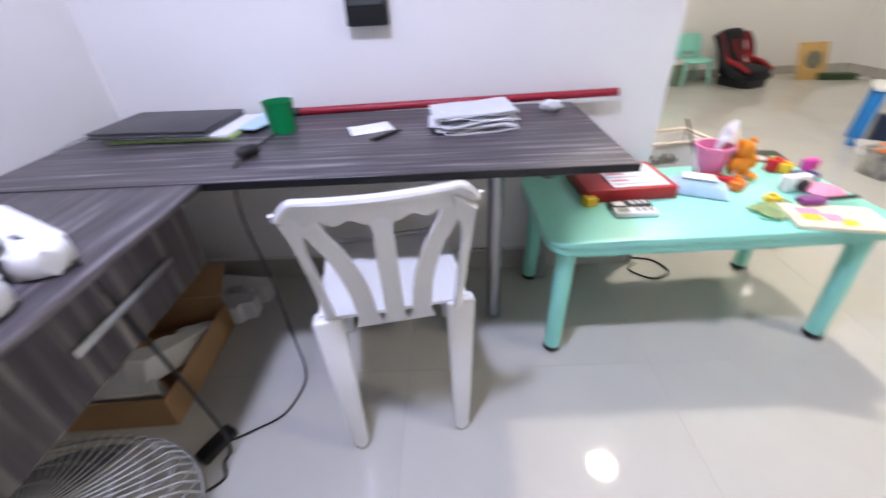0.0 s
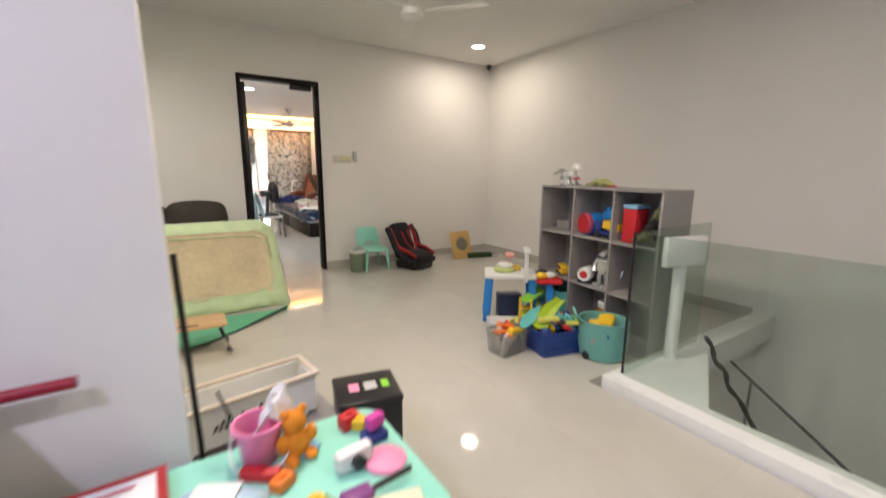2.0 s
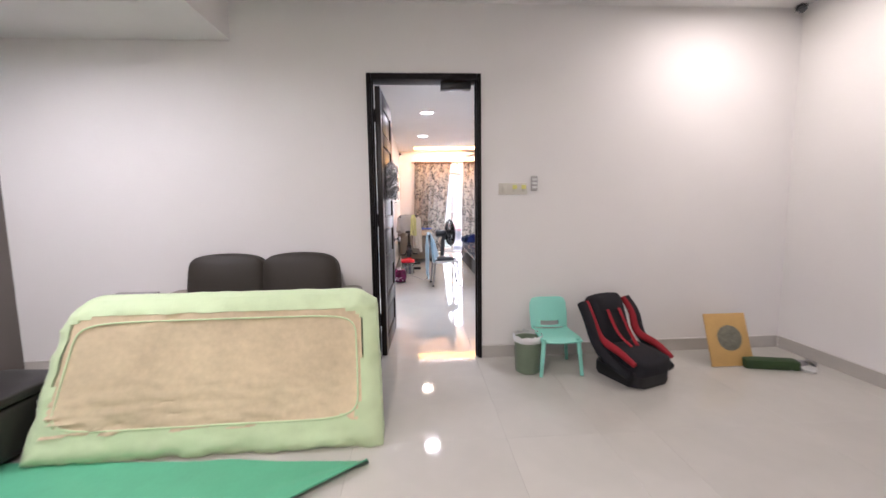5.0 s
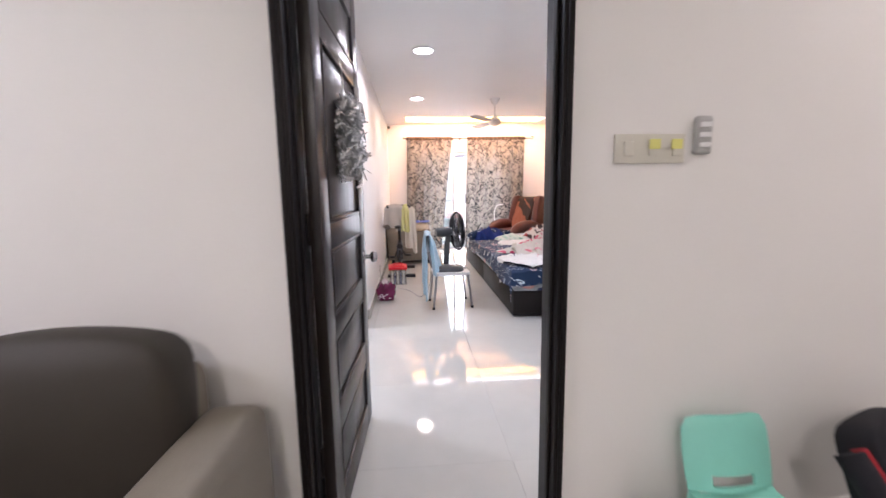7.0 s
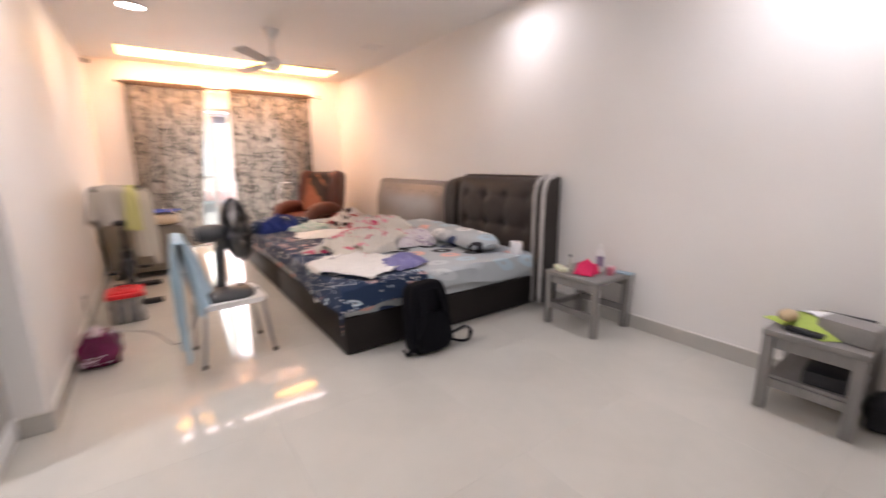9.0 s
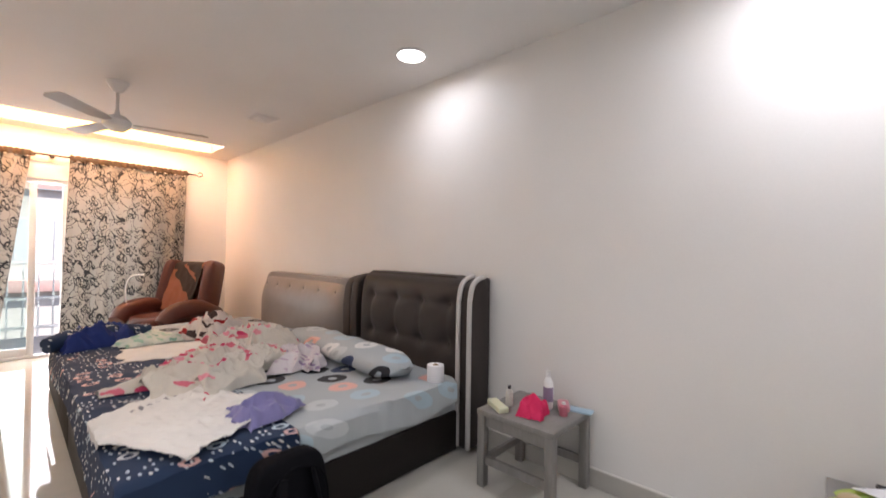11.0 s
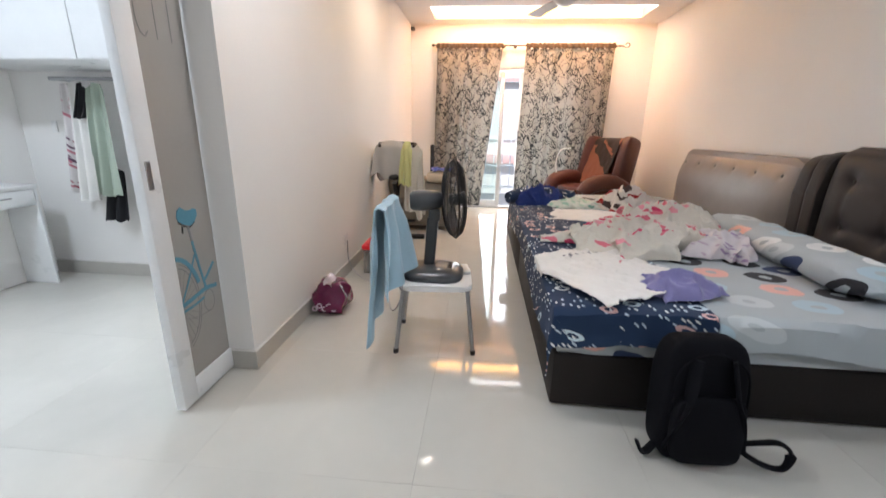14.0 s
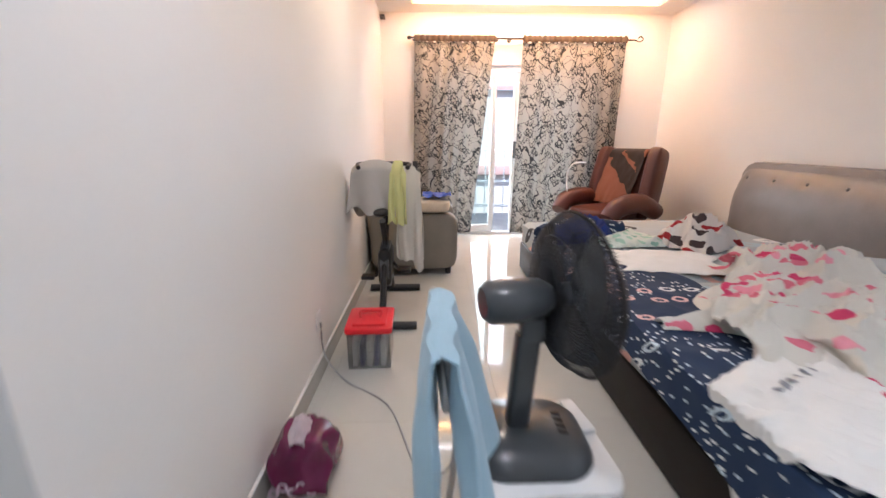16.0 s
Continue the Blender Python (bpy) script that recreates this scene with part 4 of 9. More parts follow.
t = thing("floor_fan", "grey standing fan tilted upwards with a wire guard", "fan", pose(0.04, 0.235, 0))
tilt = pose(0, 0, 0.395, -16, 4, 0)
GREYW = dx(0.42, 0.42, 0.42)
wire_guard(t, 0.25, tilt, 5, 60, 0.06, GREYW, 0.0014)
wire_guard(t, 0.25, tilt @ pose(0, 0, 0, 180), 4, 40, 0.08, GREYW, 0.0014)
bm = B()
lathe(bm, [(0, -0.16), (0.045, -0.155), (0.055, -0.09), (0.05, -0.03), (0.02, -0.01), (0.02, 0.02), (0.035, 0.03), (0.03, 0.045), (0, 0.05)], seg=24)
part("motor", bm, GREYW, t).matrix_basis = tilt
for k in range(3):
    bm = B()
    sheet(bm, 8, 6, lambda u, v: ((0.03 + 0.17 * u) * math.cos(2.094 * k + (v - 0.5) * 1.35), (0.03 + 0.17 * u) * math.sin(2.094 * k + (v - 0.5) * 1.35), 0.012 - 0.045 * (v - 0.5)), 0.003)
    part("blade", bm, dx(0.10, 0.10, 0.11), t).matrix_basis = tilt
bm = B()
rod(bm, (0, -0.02, 0.03), (0, -0.03, 0.22), 0.022)
rod(bm, (0, -0.03, 0.20), (0, -0.01, 0.32), 0.03)
part("stem", bm, GREYW, t)
bm = B()
lathe(bm, [(0, 0.001), (0.17, 0.001), (0.175, 0.012), (0.16, 0.025), (0.04, 0.045), (0, 0.045)])
part("base", bm, GREYW, t)


# ---- mint play table and what lies on it ----
def kids_table():
    t = thing("play_table", "mint green plastic play table with rounded legs", "table", pose(1.418, 1.345, 0, 0, 0, 6.5))
    L, D = 1.035, 0.515
    bm = B()
    prism(bm, round_rect(L, D, 0.06, 6), 0.452, 0.470, 0.006, 2)
    prism(bm, round_rect(L - 0.012, D - 0.012, 0.055, 6), 0.425, 0.453, 0.005, 2)
    part("tabletop", bm, M_MINT, t)
    bm = B()
    box(bm, -L / 2 + 0.09, L / 2 - 0.09, -D / 2 + 0.05, -D / 2 + 0.065, 0.385, 0.43, 0.004)
    box(bm, -L / 2 + 0.09, L / 2 - 0.09, D / 2 - 0.065, D / 2 - 0.05, 0.385, 0.43, 0.004)
    part("apron", bm, M_MINT, t)
    for sx in (-1, 1):
        for sy in (-1, 1):
            bm = B()
            x, y = sx * (L / 2 - 0.06), sy * (D / 2 - 0.05)
            rod(bm, (x, y, 0.018), (x - sx * 0.012, y - sy * 0.01, 0.43), 0.027, 0.030, 20)
            leg = part("leg", bm, M_MINT, t)
            bm = B()
            lathe(bm, [(0, 0.001), (0.022, 0.001), (0.029, 0.008), (0.029, 0.022), (0.024, 0.024)], c=(x, y, 0))
            part("rubber_foot", bm, M_BLACKPLASTIC, leg, "black rubber foot")


kids_table()
TZ = 0.4705
t = thing("game_box", "red cardboard game box with a white printed sheet", "box", pose(1.215, 1.425, TZ, 0, 0, 8))
bm = B()
box(bm, -0.15, 0.15, -0.115, 0.115, 0, 0.045, 0.003)
part("box", bm, mat("red_printed_card", (0.40, 0.02, 0.025), 0.4, vary=0.2, scale=9), t)
bm = B()
box(bm, -0.06, 0.13, -0.10, 0.09, 0.0455, 0.0475, 0.001, 1)
s = part("printed_sheet", bm, M_PAPER, t)
for k in range(6):
    bm = B()
    box(bm, -0.05, -0.05 + random.uniform(0.05, 0.15), -0.085 + k * 0.028, -0.073 + k * 0.028, 0.0476, 0.0484)
    part("print_line", bm, dx(0.55, 0.12, 0.14) if k % 2 else dx(0.45, 0.4, 0.42), s)
bm = B()
box(bm, -0.02, 0.02, -0.02, 0.02, 0, 0.03, 0.004)
solid("toy_block", bm, C_YEL, "yellow toy block under the game box", "toy block", m=pose(1.09, 1.285, TZ, 0, 0, 15))


def remote(x, y, rz, body, label, screen):
    t = thing("remote_control", label, "remote control", pose(x, y, TZ, 0, 0, rz))
    b = B()
    box(b, -0.065, 0.065, -0.022, 0.022, 0, 0.018, 0.005, 2)
    part("body", b, body, t)
    b = B()
    box(b, -0.055, -0.02, -0.014, 0.014, 0.0182, 0.0195, 0.001, 1)
    part("display", b, screen, t)
    for k in range(3):
        b = B()
        box(b, 0.0 + k * 0.02, 0.012 + k * 0.02, -0.012, 0.012, 0.0182, 0.021, 0.002, 1)
        part("button", b, dx(0.3, 0.3, 0.3) if body is C_WHITE else C_WHITE, t)


remote(1.215, 1.215, 4, C_WHITE, "white air conditioner remote on the play table", dx(0.25, 0.27, 0.25))
remote(1.21, 1.262, 10, C_BLACK, "black remote control on the play table", C_WHITE)
t = thing("wet_wipes", "pale blue soft pack of wet wipes on the play table", "wipes", pose(1.46, 1.385, TZ, 0, 0, -22))
bm = B()
sheet(bm, 18, 10, lambda u, v: ((u - 0.5) * 0.20, (v - 0.5) * 0.10, 0.004 + 0.052 * (math.sin(math.pi * u) * math.sin(math.pi * v)) ** 0.35 + 0.003 * noise.noise(Vector((u * 9, v * 7, 1)))))
box(bm, -0.09, 0.09, -0.045, 0.045, 0.0, 0.01, 0.003)
part("pack", bm, mat("pale_blue_film", (0.45, 0.62, 0.76), 0.3, vary=0.2, scale=12, bump=0.2, bump_scale=40), t)
bm = B()
box(bm, -0.05, 0.05, -0.028, 0.028, 0.054, 0.0585, 0.002)
part("flap", bm, C_WHITE, t)
# bucket with a tissue
t = thing("toy_bucket", "pink plastic toy bucket holding small things on the play table", "bucket", pose(1.56, 1.535, TZ) @ Matrix.Diagonal((0.8, 0.8, 0.86, 1)))
bm = B()
lathe(bm, [(0, 0.004), (0.052, 0.0), (0.056, 0.004), (0.075, 0.12), (0.082, 0.122), (0.082, 0.134), (0.072, 0.134), (0.052, 0.012), (0, 0.012)])
part("pail", bm, mat("pink_plastic", (0.80, 0.25, 0.45), 0.35), t)
bm = B()
tube(bm, [(0.08, 0, 0.12), (0.085, -0.06, 0.06), (0.05, -0.085, 0.02), (-0.05, -0.085, 0.02), (-0.085, -0.06, 0.06), (-0.08, 0, 0.12)], 0.004)
part("handle", bm, C_WHITE, t)
bm = B()
sheet(bm, 16, 16, lambda u, v: (0.01 + (u - 0.5) * 0.10 + 0.03 * noise.noise(Vector((u * 4, v * 4, 2))) + 0.05 * v, (v - 0.5) * 0.09, 0.10 + 0.115 * math.sin(math.pi * u) * (0.5 + 0.5 * v) + 0.03 * noise.noise(Vector((u * 5, v * 5, 8)))), 0.002)
solid("tissue", bm, M_PAPER, "white tissue standing in the pink bucket", "tissue", m=pose(1.575, 1.54, TZ) @ Matrix.Diagonal((0.75, 0.75, 0.88, 1)))
cable("stick", [(1.53, 1.55, 0.49), (1.47, 1.60, 0.66)], 0.004, "dark thin stick standing in the bucket")
# small toys
def bear(name, x, y, z, s, m, label, rz=0.0, cat="toy"):
    t = thing(name, label, cat, pose(x, y, z, 0, 0, rz))
    pieces = [("body", (0, 0, 0.045), 0.04, (1, 0.9, 1.1)), ("head", (0, 0, 0.105), 0.033, (1, 1, 1))]
    for k in (-1, 1):
        pieces += [("ear", (k * 0.025, 0, 0.135), 0.012, (1, 1, 1)), ("arm", (k * 0.04, -0.012, 0.06), 0.016, (1, 1, 1.6)), ("foot", (k * 0.026, -0.03, 0.014), 0.018, (1, 1.4, 0.75))]
    for pn, c, r, sc in pieces:
        b = B()
        ball(b, (c[0] * s, c[1] * s, c[2] * s), r * s, *sc, 12)
        part(pn, b, m, t)
    return t


bear("plush_toy", 1.645, 1.505, TZ, 1.0, mat("orange_plush", (0.75, 0.26, 0.02), 0.9, vary=0.25, bump=0.6, bump_scale=200), "orange plush toy beside the pink bucket", 20)
for x, y, rz, mm, lab, sz in ((1.806, 1.568, 20, C_RED, "red toy block on the play table", (0.03, 0.02, 0.045)), (1.833, 1.548, 50, C_YEL, "yellow toy block on the play table", (0.02, 0.02, 0.035)),
                              (1.855, 1.478, 10, C_NAVY, "dark blue toy brick on the play table", (0.035, 0.025, 0.03)), (1.555, 1.455, -30, C_RED, "red and orange toy piece on the play table", (0.05, 0.016, 0.03)),
                              (1.60, 1.405, 40, C_ORANGE, "orange toy piece on the play table", (0.028, 0.02, 0.03)), (1.660, 1.308, 12, C_YEL, "yellow toy piece on the play table", (0.022, 0.016, 0.022)),
                              (1.677, 1.508, 35, C_SKY, "blue toy piece behind the plush toy", (0.03, 0.02, 0.02))):
    bm = B()
    box(bm, -sz[0], sz[0], -sz[1], sz[1], 0, sz[2], 0.006)
    rod(bm, (0, 0, sz[2] - 0.002), (0, 0, sz[2] + 0.007), 0.010)
    solid("toy_block", bm, mm, lab, "toy block", m=pose(x, y, TZ, 0, 0, rz))
bm = B()
box(bm, -0.028, 0.028, -0.016, 0.016, 0, 0.04, 0.008)
solid("toy_block", bm, dx(0.6, 0.05, 0.35), "magenta toy brick on the play table", "toy block", m=pose(1.859, 1.483, TZ + 0.0375, 0, 0, 25))
t = thing("toy_camera", "small white toy camera on the play table", "toy camera", pose(1.775, 1.398, TZ, 0, 0, 15))
bm = B()
box(bm, -0.05, 0.05, -0.02, 0.02, 0, 0.055, 0.01)
part("body", bm, C_WHITE, t)
bm = B()
rod(bm, (0, -0.02, 0.028), (0, -0.035, 0.028), 0.018)
part("lens", bm, C_BLACK, t)
bm = B()
lathe(bm, [(0, 0.001), (0.055, 0.001), (0.057, 0.008), (0.05, 0.014), (0, 0.016)])
solid("disc_toy", bm, C_PINK, "flat round pink toy on the play table", "toy", m=pose(1.855, 1.378, TZ))
t = thing("picture_book", "open picture book with yellow and pink prints on the play table", "book", pose(1.766, 1.188, TZ, 0, 0, -8))
bm = B()
box(bm, -0.12, 0.12, -0.075, 0.075, 0, 0.012, 0.002, 1)
part("page_block", bm, mat("cream_printed_page", (0.75, 0.70, 0.52), 0.6, vary=0.12, scale=14), t)
for k in range(7):
    bm = B()
    a = random.random() * 6
    prism(bm, round_rect(random.uniform(0.03, 0.06), random.uniform(0.02, 0.045), 0.01, 3, random.uniform(-0.08, 0.09), random.uniform(-0.05, 0.05)), 0.0121 + k * 0.0001, 0.0127 + k * 0.0001)
    part("print", bm, (C_YEL, C_PINK, dx(0.8, 0.72, 0.3))[k % 3], t)
t = thing("toy_brush", "purple toy brush lying on the picture book", "brush", pose(1.757, 1.273, TZ + 0.013, 0, 0, 6))
bm = B()
box(bm, -0.045, 0.03, -0.022, 0.022, 0, 0.02, 0.007)
part("head", bm, C_PURPLE, t)
bm = B()
rod(bm, (0.03, 0, 0.01), (0.14, 0.012, 0.01), 0.007)
part("handle", bm, C_BLACK, t)
bm = B()
sheet(bm, 14, 12, lambda u, v: ((u - 0.5) * 0.15, (v - 0.5) * 0.10, 0.006 + 0.016 * abs(noise.noise(Vector((u * 5, v * 5, 3))))), 0.001)
solid("plastic_bag", bm, mat("clear_green_film", (0.45, 0.62, 0.30), 0.2, trans=0.5, bump=0.3, bump_scale=40), "small clear bag with green toys on the play table", "plastic bag", m=pose(1.646, 1.248, TZ, 0, 0, 30))
bm = B()
tube(bm, [(0.02 * math.cos(a / 10 * 6.283), 0.014 * math.sin(a / 10 * 6.283), 0.004) for a in range(11)], 0.0025, steps=3)
tube(bm, [(0.02, 0, 0.004), (0.06, 0.02, 0.004), (0.09, 0.06, 0.004)], 0.003)
solid("toy_scissors", bm, dx(0.2, 0.6, 0.4), "green toy scissors on the play table", "scissors", m=pose(1.585, 1.195, TZ, 0, 0, 40))
cable("cable", [(1.42, 1.62, 0.004), (1.38, 1.56, 0.006), (1.46, 1.50, 0.006), (1.54, 1.55, 0.006), (1.50, 1.64, 0.005), (1.40, 1.66, 0.004)], 0.004, "coiled black cable on the floor under the play table")

# ---- low unit behind the play table ----
t = thing("low_shelf", "low grey laminate unit behind the play table", "shelf", pose(1.56, 1.98, 0, 0, 0, 14))
for n_, b in (("side", (-0.30, -0.285, -0.15, 0.15, 0.001, 0.24)), ("side", (0.285, 0.30, -0.15, 0.15, 0.001, 0.24)), ("top", (-0.30, 0.30, -0.155, 0.155, 0.24, 0.258)), ("bottom", (-0.285, 0.285, -0.15, 0.15, 0.02, 0.035)), ("back", (-0.285, 0.285, 0.14, 0.15, 0.035, 0.24))):
    bm = B()
    box(bm, *b, 0.002, 1)
    part(n_, bm, M_SHELF, t)
t = thing("planter_frame", "shallow white and wood trough standing on the low unit", "trough", pose(1.50, 2.03, 0.285, 0, 0, 15))
for n_, b in (("front_board", (-0.33, 0.27, -0.085, -0.075, 0, 0.15)), ("back_board", (-0.33, 0.27, 0.075, 0.085, 0, 0.15)), ("end_board", (-0.33, -0.32, -0.075, 0.075, 0, 0.15)), ("end_board", (0.26, 0.27, -0.075, 0.075, 0, 0.15)), ("base_board", (-0.32, 0.26, -0.075, 0.075, 0, 0.008))):
    bm = B()
    box(bm, *b, 0.001, 1)
    part(n_, bm, C_WHITE, t)
for k in range(11):
    bm = B()
    x = -0.10 + 0.021 * k
    h_ = 0.025 + 0.03 * ((k * 7) % 5) / 4
    tube(bm, [(x, -0.0857, 0.055), (x + 0.006, -0.0857, 0.055 + h_ * 0.6), (x + 0.013, -0.0857, 0.055 + h_), (x + 0.016, -0.0857, 0.06)], 0.0028, 6, steps=3)
    part("lettering_bar", bm, C_BLACK, t)
for b in ((-0.345, 0.285, -0.10, -0.082, 0.15, 0.165), (-0.345, 0.285, 0.082, 0.10, 0.15, 0.165), (-0.345, -0.325, -0.082, 0.082, 0.15, 0.165), (0.265, 0.285, -0.082, 0.082, 0.15, 0.165)):
    bm = B()
    box(bm, *b, 0.003)
    part("rim", bm, mat("pale_wood_rim", (0.66, 0.58, 0.50), 0.5), t)
for b in ((-0.24, -0.21), (0.21, 0.24)):
    bm = B()
    box(bm, b[0], b[1], -0.07, 0.07, -0.0255, 0.001, 0.002, 1)
    part("foot", bm, C_WHITE, t)
t = thing("black_box", "tall black box with a small colourful print on its lid", "box", pose(1.965, 1.93, 0.001, 0, 0, -6))
bm = B()
box(bm, -0.12, 0.12, -0.11, 0.11, 0, 0.36, 0.006)
part("body", bm, M_BLACKPLASTIC, t)
bm = B()
box(bm, -0.125, 0.125, -0.115, 0.115, 0.355, 0.38, 0.008)
lid = part("lid", bm, M_BLACKPLASTIC, t)
for k, (mm, x, w) in enumerate(((C_PINK, -0.07, 0.04), (dx(0.5, 0.5, 0.52), -0.01, 0.05), (C_GREEN, 0.06, 0.03))):
    bm = B()
    box(bm, x, x + w, -0.03, 0.03, 0.3803, 0.3812)
    part("print", bm, mm, lid)
ORIGIN[0] = Matrix()
t = thing("black_pole", "slim black pole leaning on the end of the partition", "pole", pose(1.028, 1.866, 0.002))
bm = B()
rod(bm, (0, 0, 0.006), (-0.022, -0.02, 0.985), 0.008)
part("shaft", bm, M_BLACKPLASTIC, t)
bm = B()
rod(bm, (0, 0, 0.0), (0, 0, 0.03), 0.012)
part("rubber_foot", bm, M_BLACKPLASTIC, t)
ORIGIN[0] = HALL_AXES


# ---- hall: cube shelf and toys ----
SX0, SX1, SY0, SY1, SH = 3.87, 4.165, 2.05, 3.16, 1.135
t = thing("cube_shelf", "grey laminate cube shelf, half full of toys, beside the stairwell", "shelf")
bm = B()
box(bm, SX0, SX1, SY0, SY1, SH - 0.018, SH, 0.002, 1)
part("top", bm, M_SHELF, t)
for n_, y in (("side", SY0), ("side", SY1 - 0.018)):
    bm = B()
    box(bm, SX0, SX1, y, y + 0.018, 0.001, SH - 0.018, 0.002, 1)
    part(n_, bm, M_SHELF, t)
CW, CH = (SY1 - SY0) / 3, (SH - 0.02) / 3
for k in (1, 2):
    bm = B()
    box(bm, SX0, SX1, SY0 + k * CW - 0.008, SY0 + k * CW + 0.008, 0.02, SH - 0.018, 0.002, 1)
    part("divider", bm, M_SHELF, t)
for k in (0, 1, 2):
    for j in range(3):
        bm = B()
        box(bm, SX0 + 0.002, SX1 - 0.006, SY0 + j * CW + 0.010, SY0 + (j + 1) * CW - 0.010, k * CH + 0.003, k * CH + 0.020, 0.002, 1)
        part("shelf_board", bm, M_SHELF, t)
bm = B()
box(bm, SX1 - 0.005, SX1, SY0 + 0.018, SY1 - 0.018, 0.01, SH - 0.018)
part("back", bm, M_SHELF, t)
ROW = [0.0205, CH + 0.0205, 2 * CH + 0.0205]
CELL = [SY0 + (k + 0.5) * CW for k in range(3)]

CHROMETOY = mat("silver_toy_plastic", (0.62, 0.63, 0.65), 0.25, metal=0.6, vary=0.12, bump=0.05)


def robot(name, x, y, z, rz, s, label):
    t = thing(name, label, "toy robot", pose(x, y, z, 0, 0, rz))
    b = B()
    box(b, -0.035 * s, 0.035 * s, -0.025 * s, 0.025 * s, 0.085 * s, 0.16 * s, 0.012 * s)
    box(b, -0.025 * s, 0.025 * s, -0.02 * s, 0.02 * s, 0.07 * s, 0.09 * s, 0.006 * s)
    part("torso", b, CHROMETOY, t)
    b = B()
    ball(b, (0, 0, 0.185 * s), 0.026 * s)
    box(b, -0.02 * s, 0.02 * s, -0.03 * s, -0.015 * s, 0.178 * s, 0.195 * s, 0.004)
    part("head", b, CHROMETOY, t)
    for k in (-1, 1):
        b = B()
        tube(b, [(k * 0.035 * s, 0, 0.15 * s), (k * 0.06 * s, 0, 0.12 * s), (k * 0.055 * s, -0.02 * s, 0.08 * s)], 0.013 * s)
        part("arm", b, CHROMETOY, t)
        b = B()
        tube(b, [(k * 0.02 * s, 0, 0.08 * s), (k * 0.025 * s, 0, 0.04 * s), (k * 0.025 * s, 0, 0.014 * s)], 0.015 * s)
        box(b, k * 0.026 * s - 0.018 * s, k * 0.026 * s + 0.018 * s, -0.045 * s, 0.02 * s, 0, 0.02 * s, 0.006 * s)
        part("leg", b, CHROMETOY, t)


def toy_truck(name, x, y, z, rz, s, body, cab, label):
    t = thing(name, label, "toy truck", pose(x, y, z, 0, 0, rz))
    b = B()
    box(b, -0.09 * s, 0.09 * s, -0.04 * s, 0.04 * s, 0.02 * s, 0.045 * s, 0.006 * s)
    part("chassis", b, cab, t)
    b = B()
    box(b, 0.03 * s, 0.088 * s, -0.04 * s, 0.04 * s, 0.045 * s, 0.11 * s, 0.012 * s)
    part("cab", b, cab, t)
    b = B()
    vs = box(b, -0.10 * s, 0.022 * s, -0.05 * s, 0.05 * s, 0.05 * s, 0.105 * s, 0.006 * s)
    bmesh.ops.rotate(b, cent=(-0.09 * s, 0, 0.05 * s), matrix=Euler((0, radians(-10), 0)).to_matrix(), verts=[v for v in vs if v.is_valid])
    part("tipper", b, body, t)
    for wx in (-0.055, 0.055):
        for wy in (-1, 1):
            b = B()
            rod(b, (wx * s, wy * 0.032 * s, 0.022 * s), (wx * s, wy * 0.048 * s, 0.022 * s), 0.022 * s, seg=16)
            part("wheel", b, C_BLACK, t)


# on the top
t = thing("toy_dog", "white and silver robot dog standing on the shelf", "toy robot", pose(3.99, 2.98, SH, 0, 0, 80))
bm = B()
box(bm, -0.09, 0.05, -0.035, 0.035, 0.06, 0.11, 0.02)
part("body", bm, C_WHITE, t)
bm = B()
ball(bm, (-0.105, 0, 0.145), 0.04, 1, 0.9, 0.9)
box(bm, -0.155, -0.11, -0.02, 0.02, 0.115, 0.145, 0.01)
part("head", bm, C_WHITE, t)
bm = B()
tube(bm, [(0.05, 0, 0.10), (0.12, 0, 0.12), (0.19, 0, 0.10), (0.23, 0, 0.085)], lambda s: 0.024 * (1 - s) + 0.004)
part("tail", bm, CHROMETOY, t)
for a in (-0.065, 0.03):
    for b_ in (-1, 1):
        bm = B()
        tube(bm, [(a, b_ * 0.035, 0.08), (a + 0.012, b_ * 0.04, 0.045), (a, b_ * 0.04, 0.012)], 0.014)
        box(bm, a - 0.03, a + 0.015, b_ * 0.04 - 0.014, b_ * 0.04 + 0.014, 0, 0.015, 0.005)
        part("leg", bm, CHROMETOY, t)
bm = B()
box(bm, -0.125, -0.095, -0.03, 0.03, 0.05, 0.065, 0.006)
part("collar", bm, C_RED, t, "red collar")
t = thing("toy_crocodile", "green toy crocodile lying on the shelf", "toy animal", pose(4.05, 2.70, SH, 0, 0, 80) @ Matrix.Diagonal((0.85, 0.85, 0.8, 1)))
CROC = mat("lime_green_toy", (0.40, 0.42, 0.16), 0.5, vary=0.2, bump=0.4, bump_scale=90)
bm = B()
tube(bm, [(-0.16, 0, 0.02), (-0.08, 0, 0.035), (0.0, 0, 0.04), (0.08, 0, 0.032), (0.18, 0.02, 0.012)], lambda s: 0.012 + 0.03 * math.sin(math.pi * min(1, s * 1.1)) ** 0.8)
for k in range(7):
    ball(bm, (-0.06 + k * 0.025, 0, 0.072 - 0.004 * abs(k - 3)), 0.009, seg=8)
part("body", bm, CROC, t)
bm = B()
box(bm, -0.19, -0.11, -0.022, 0.022, 0.003, 0.016, 0.006)
part("jaw", bm, C_RED, t)
for a in (-0.05, 0.06):
    for b_ in (-1, 1):
        bm = B()
        tube(bm, [(a, b_ * 0.03, 0.03), (a - 0.01, b_ * 0.055, 0.02), (a - 0.02, b_ * 0.06, 0.006)], 0.010)
        part("leg", bm, CROC, t)

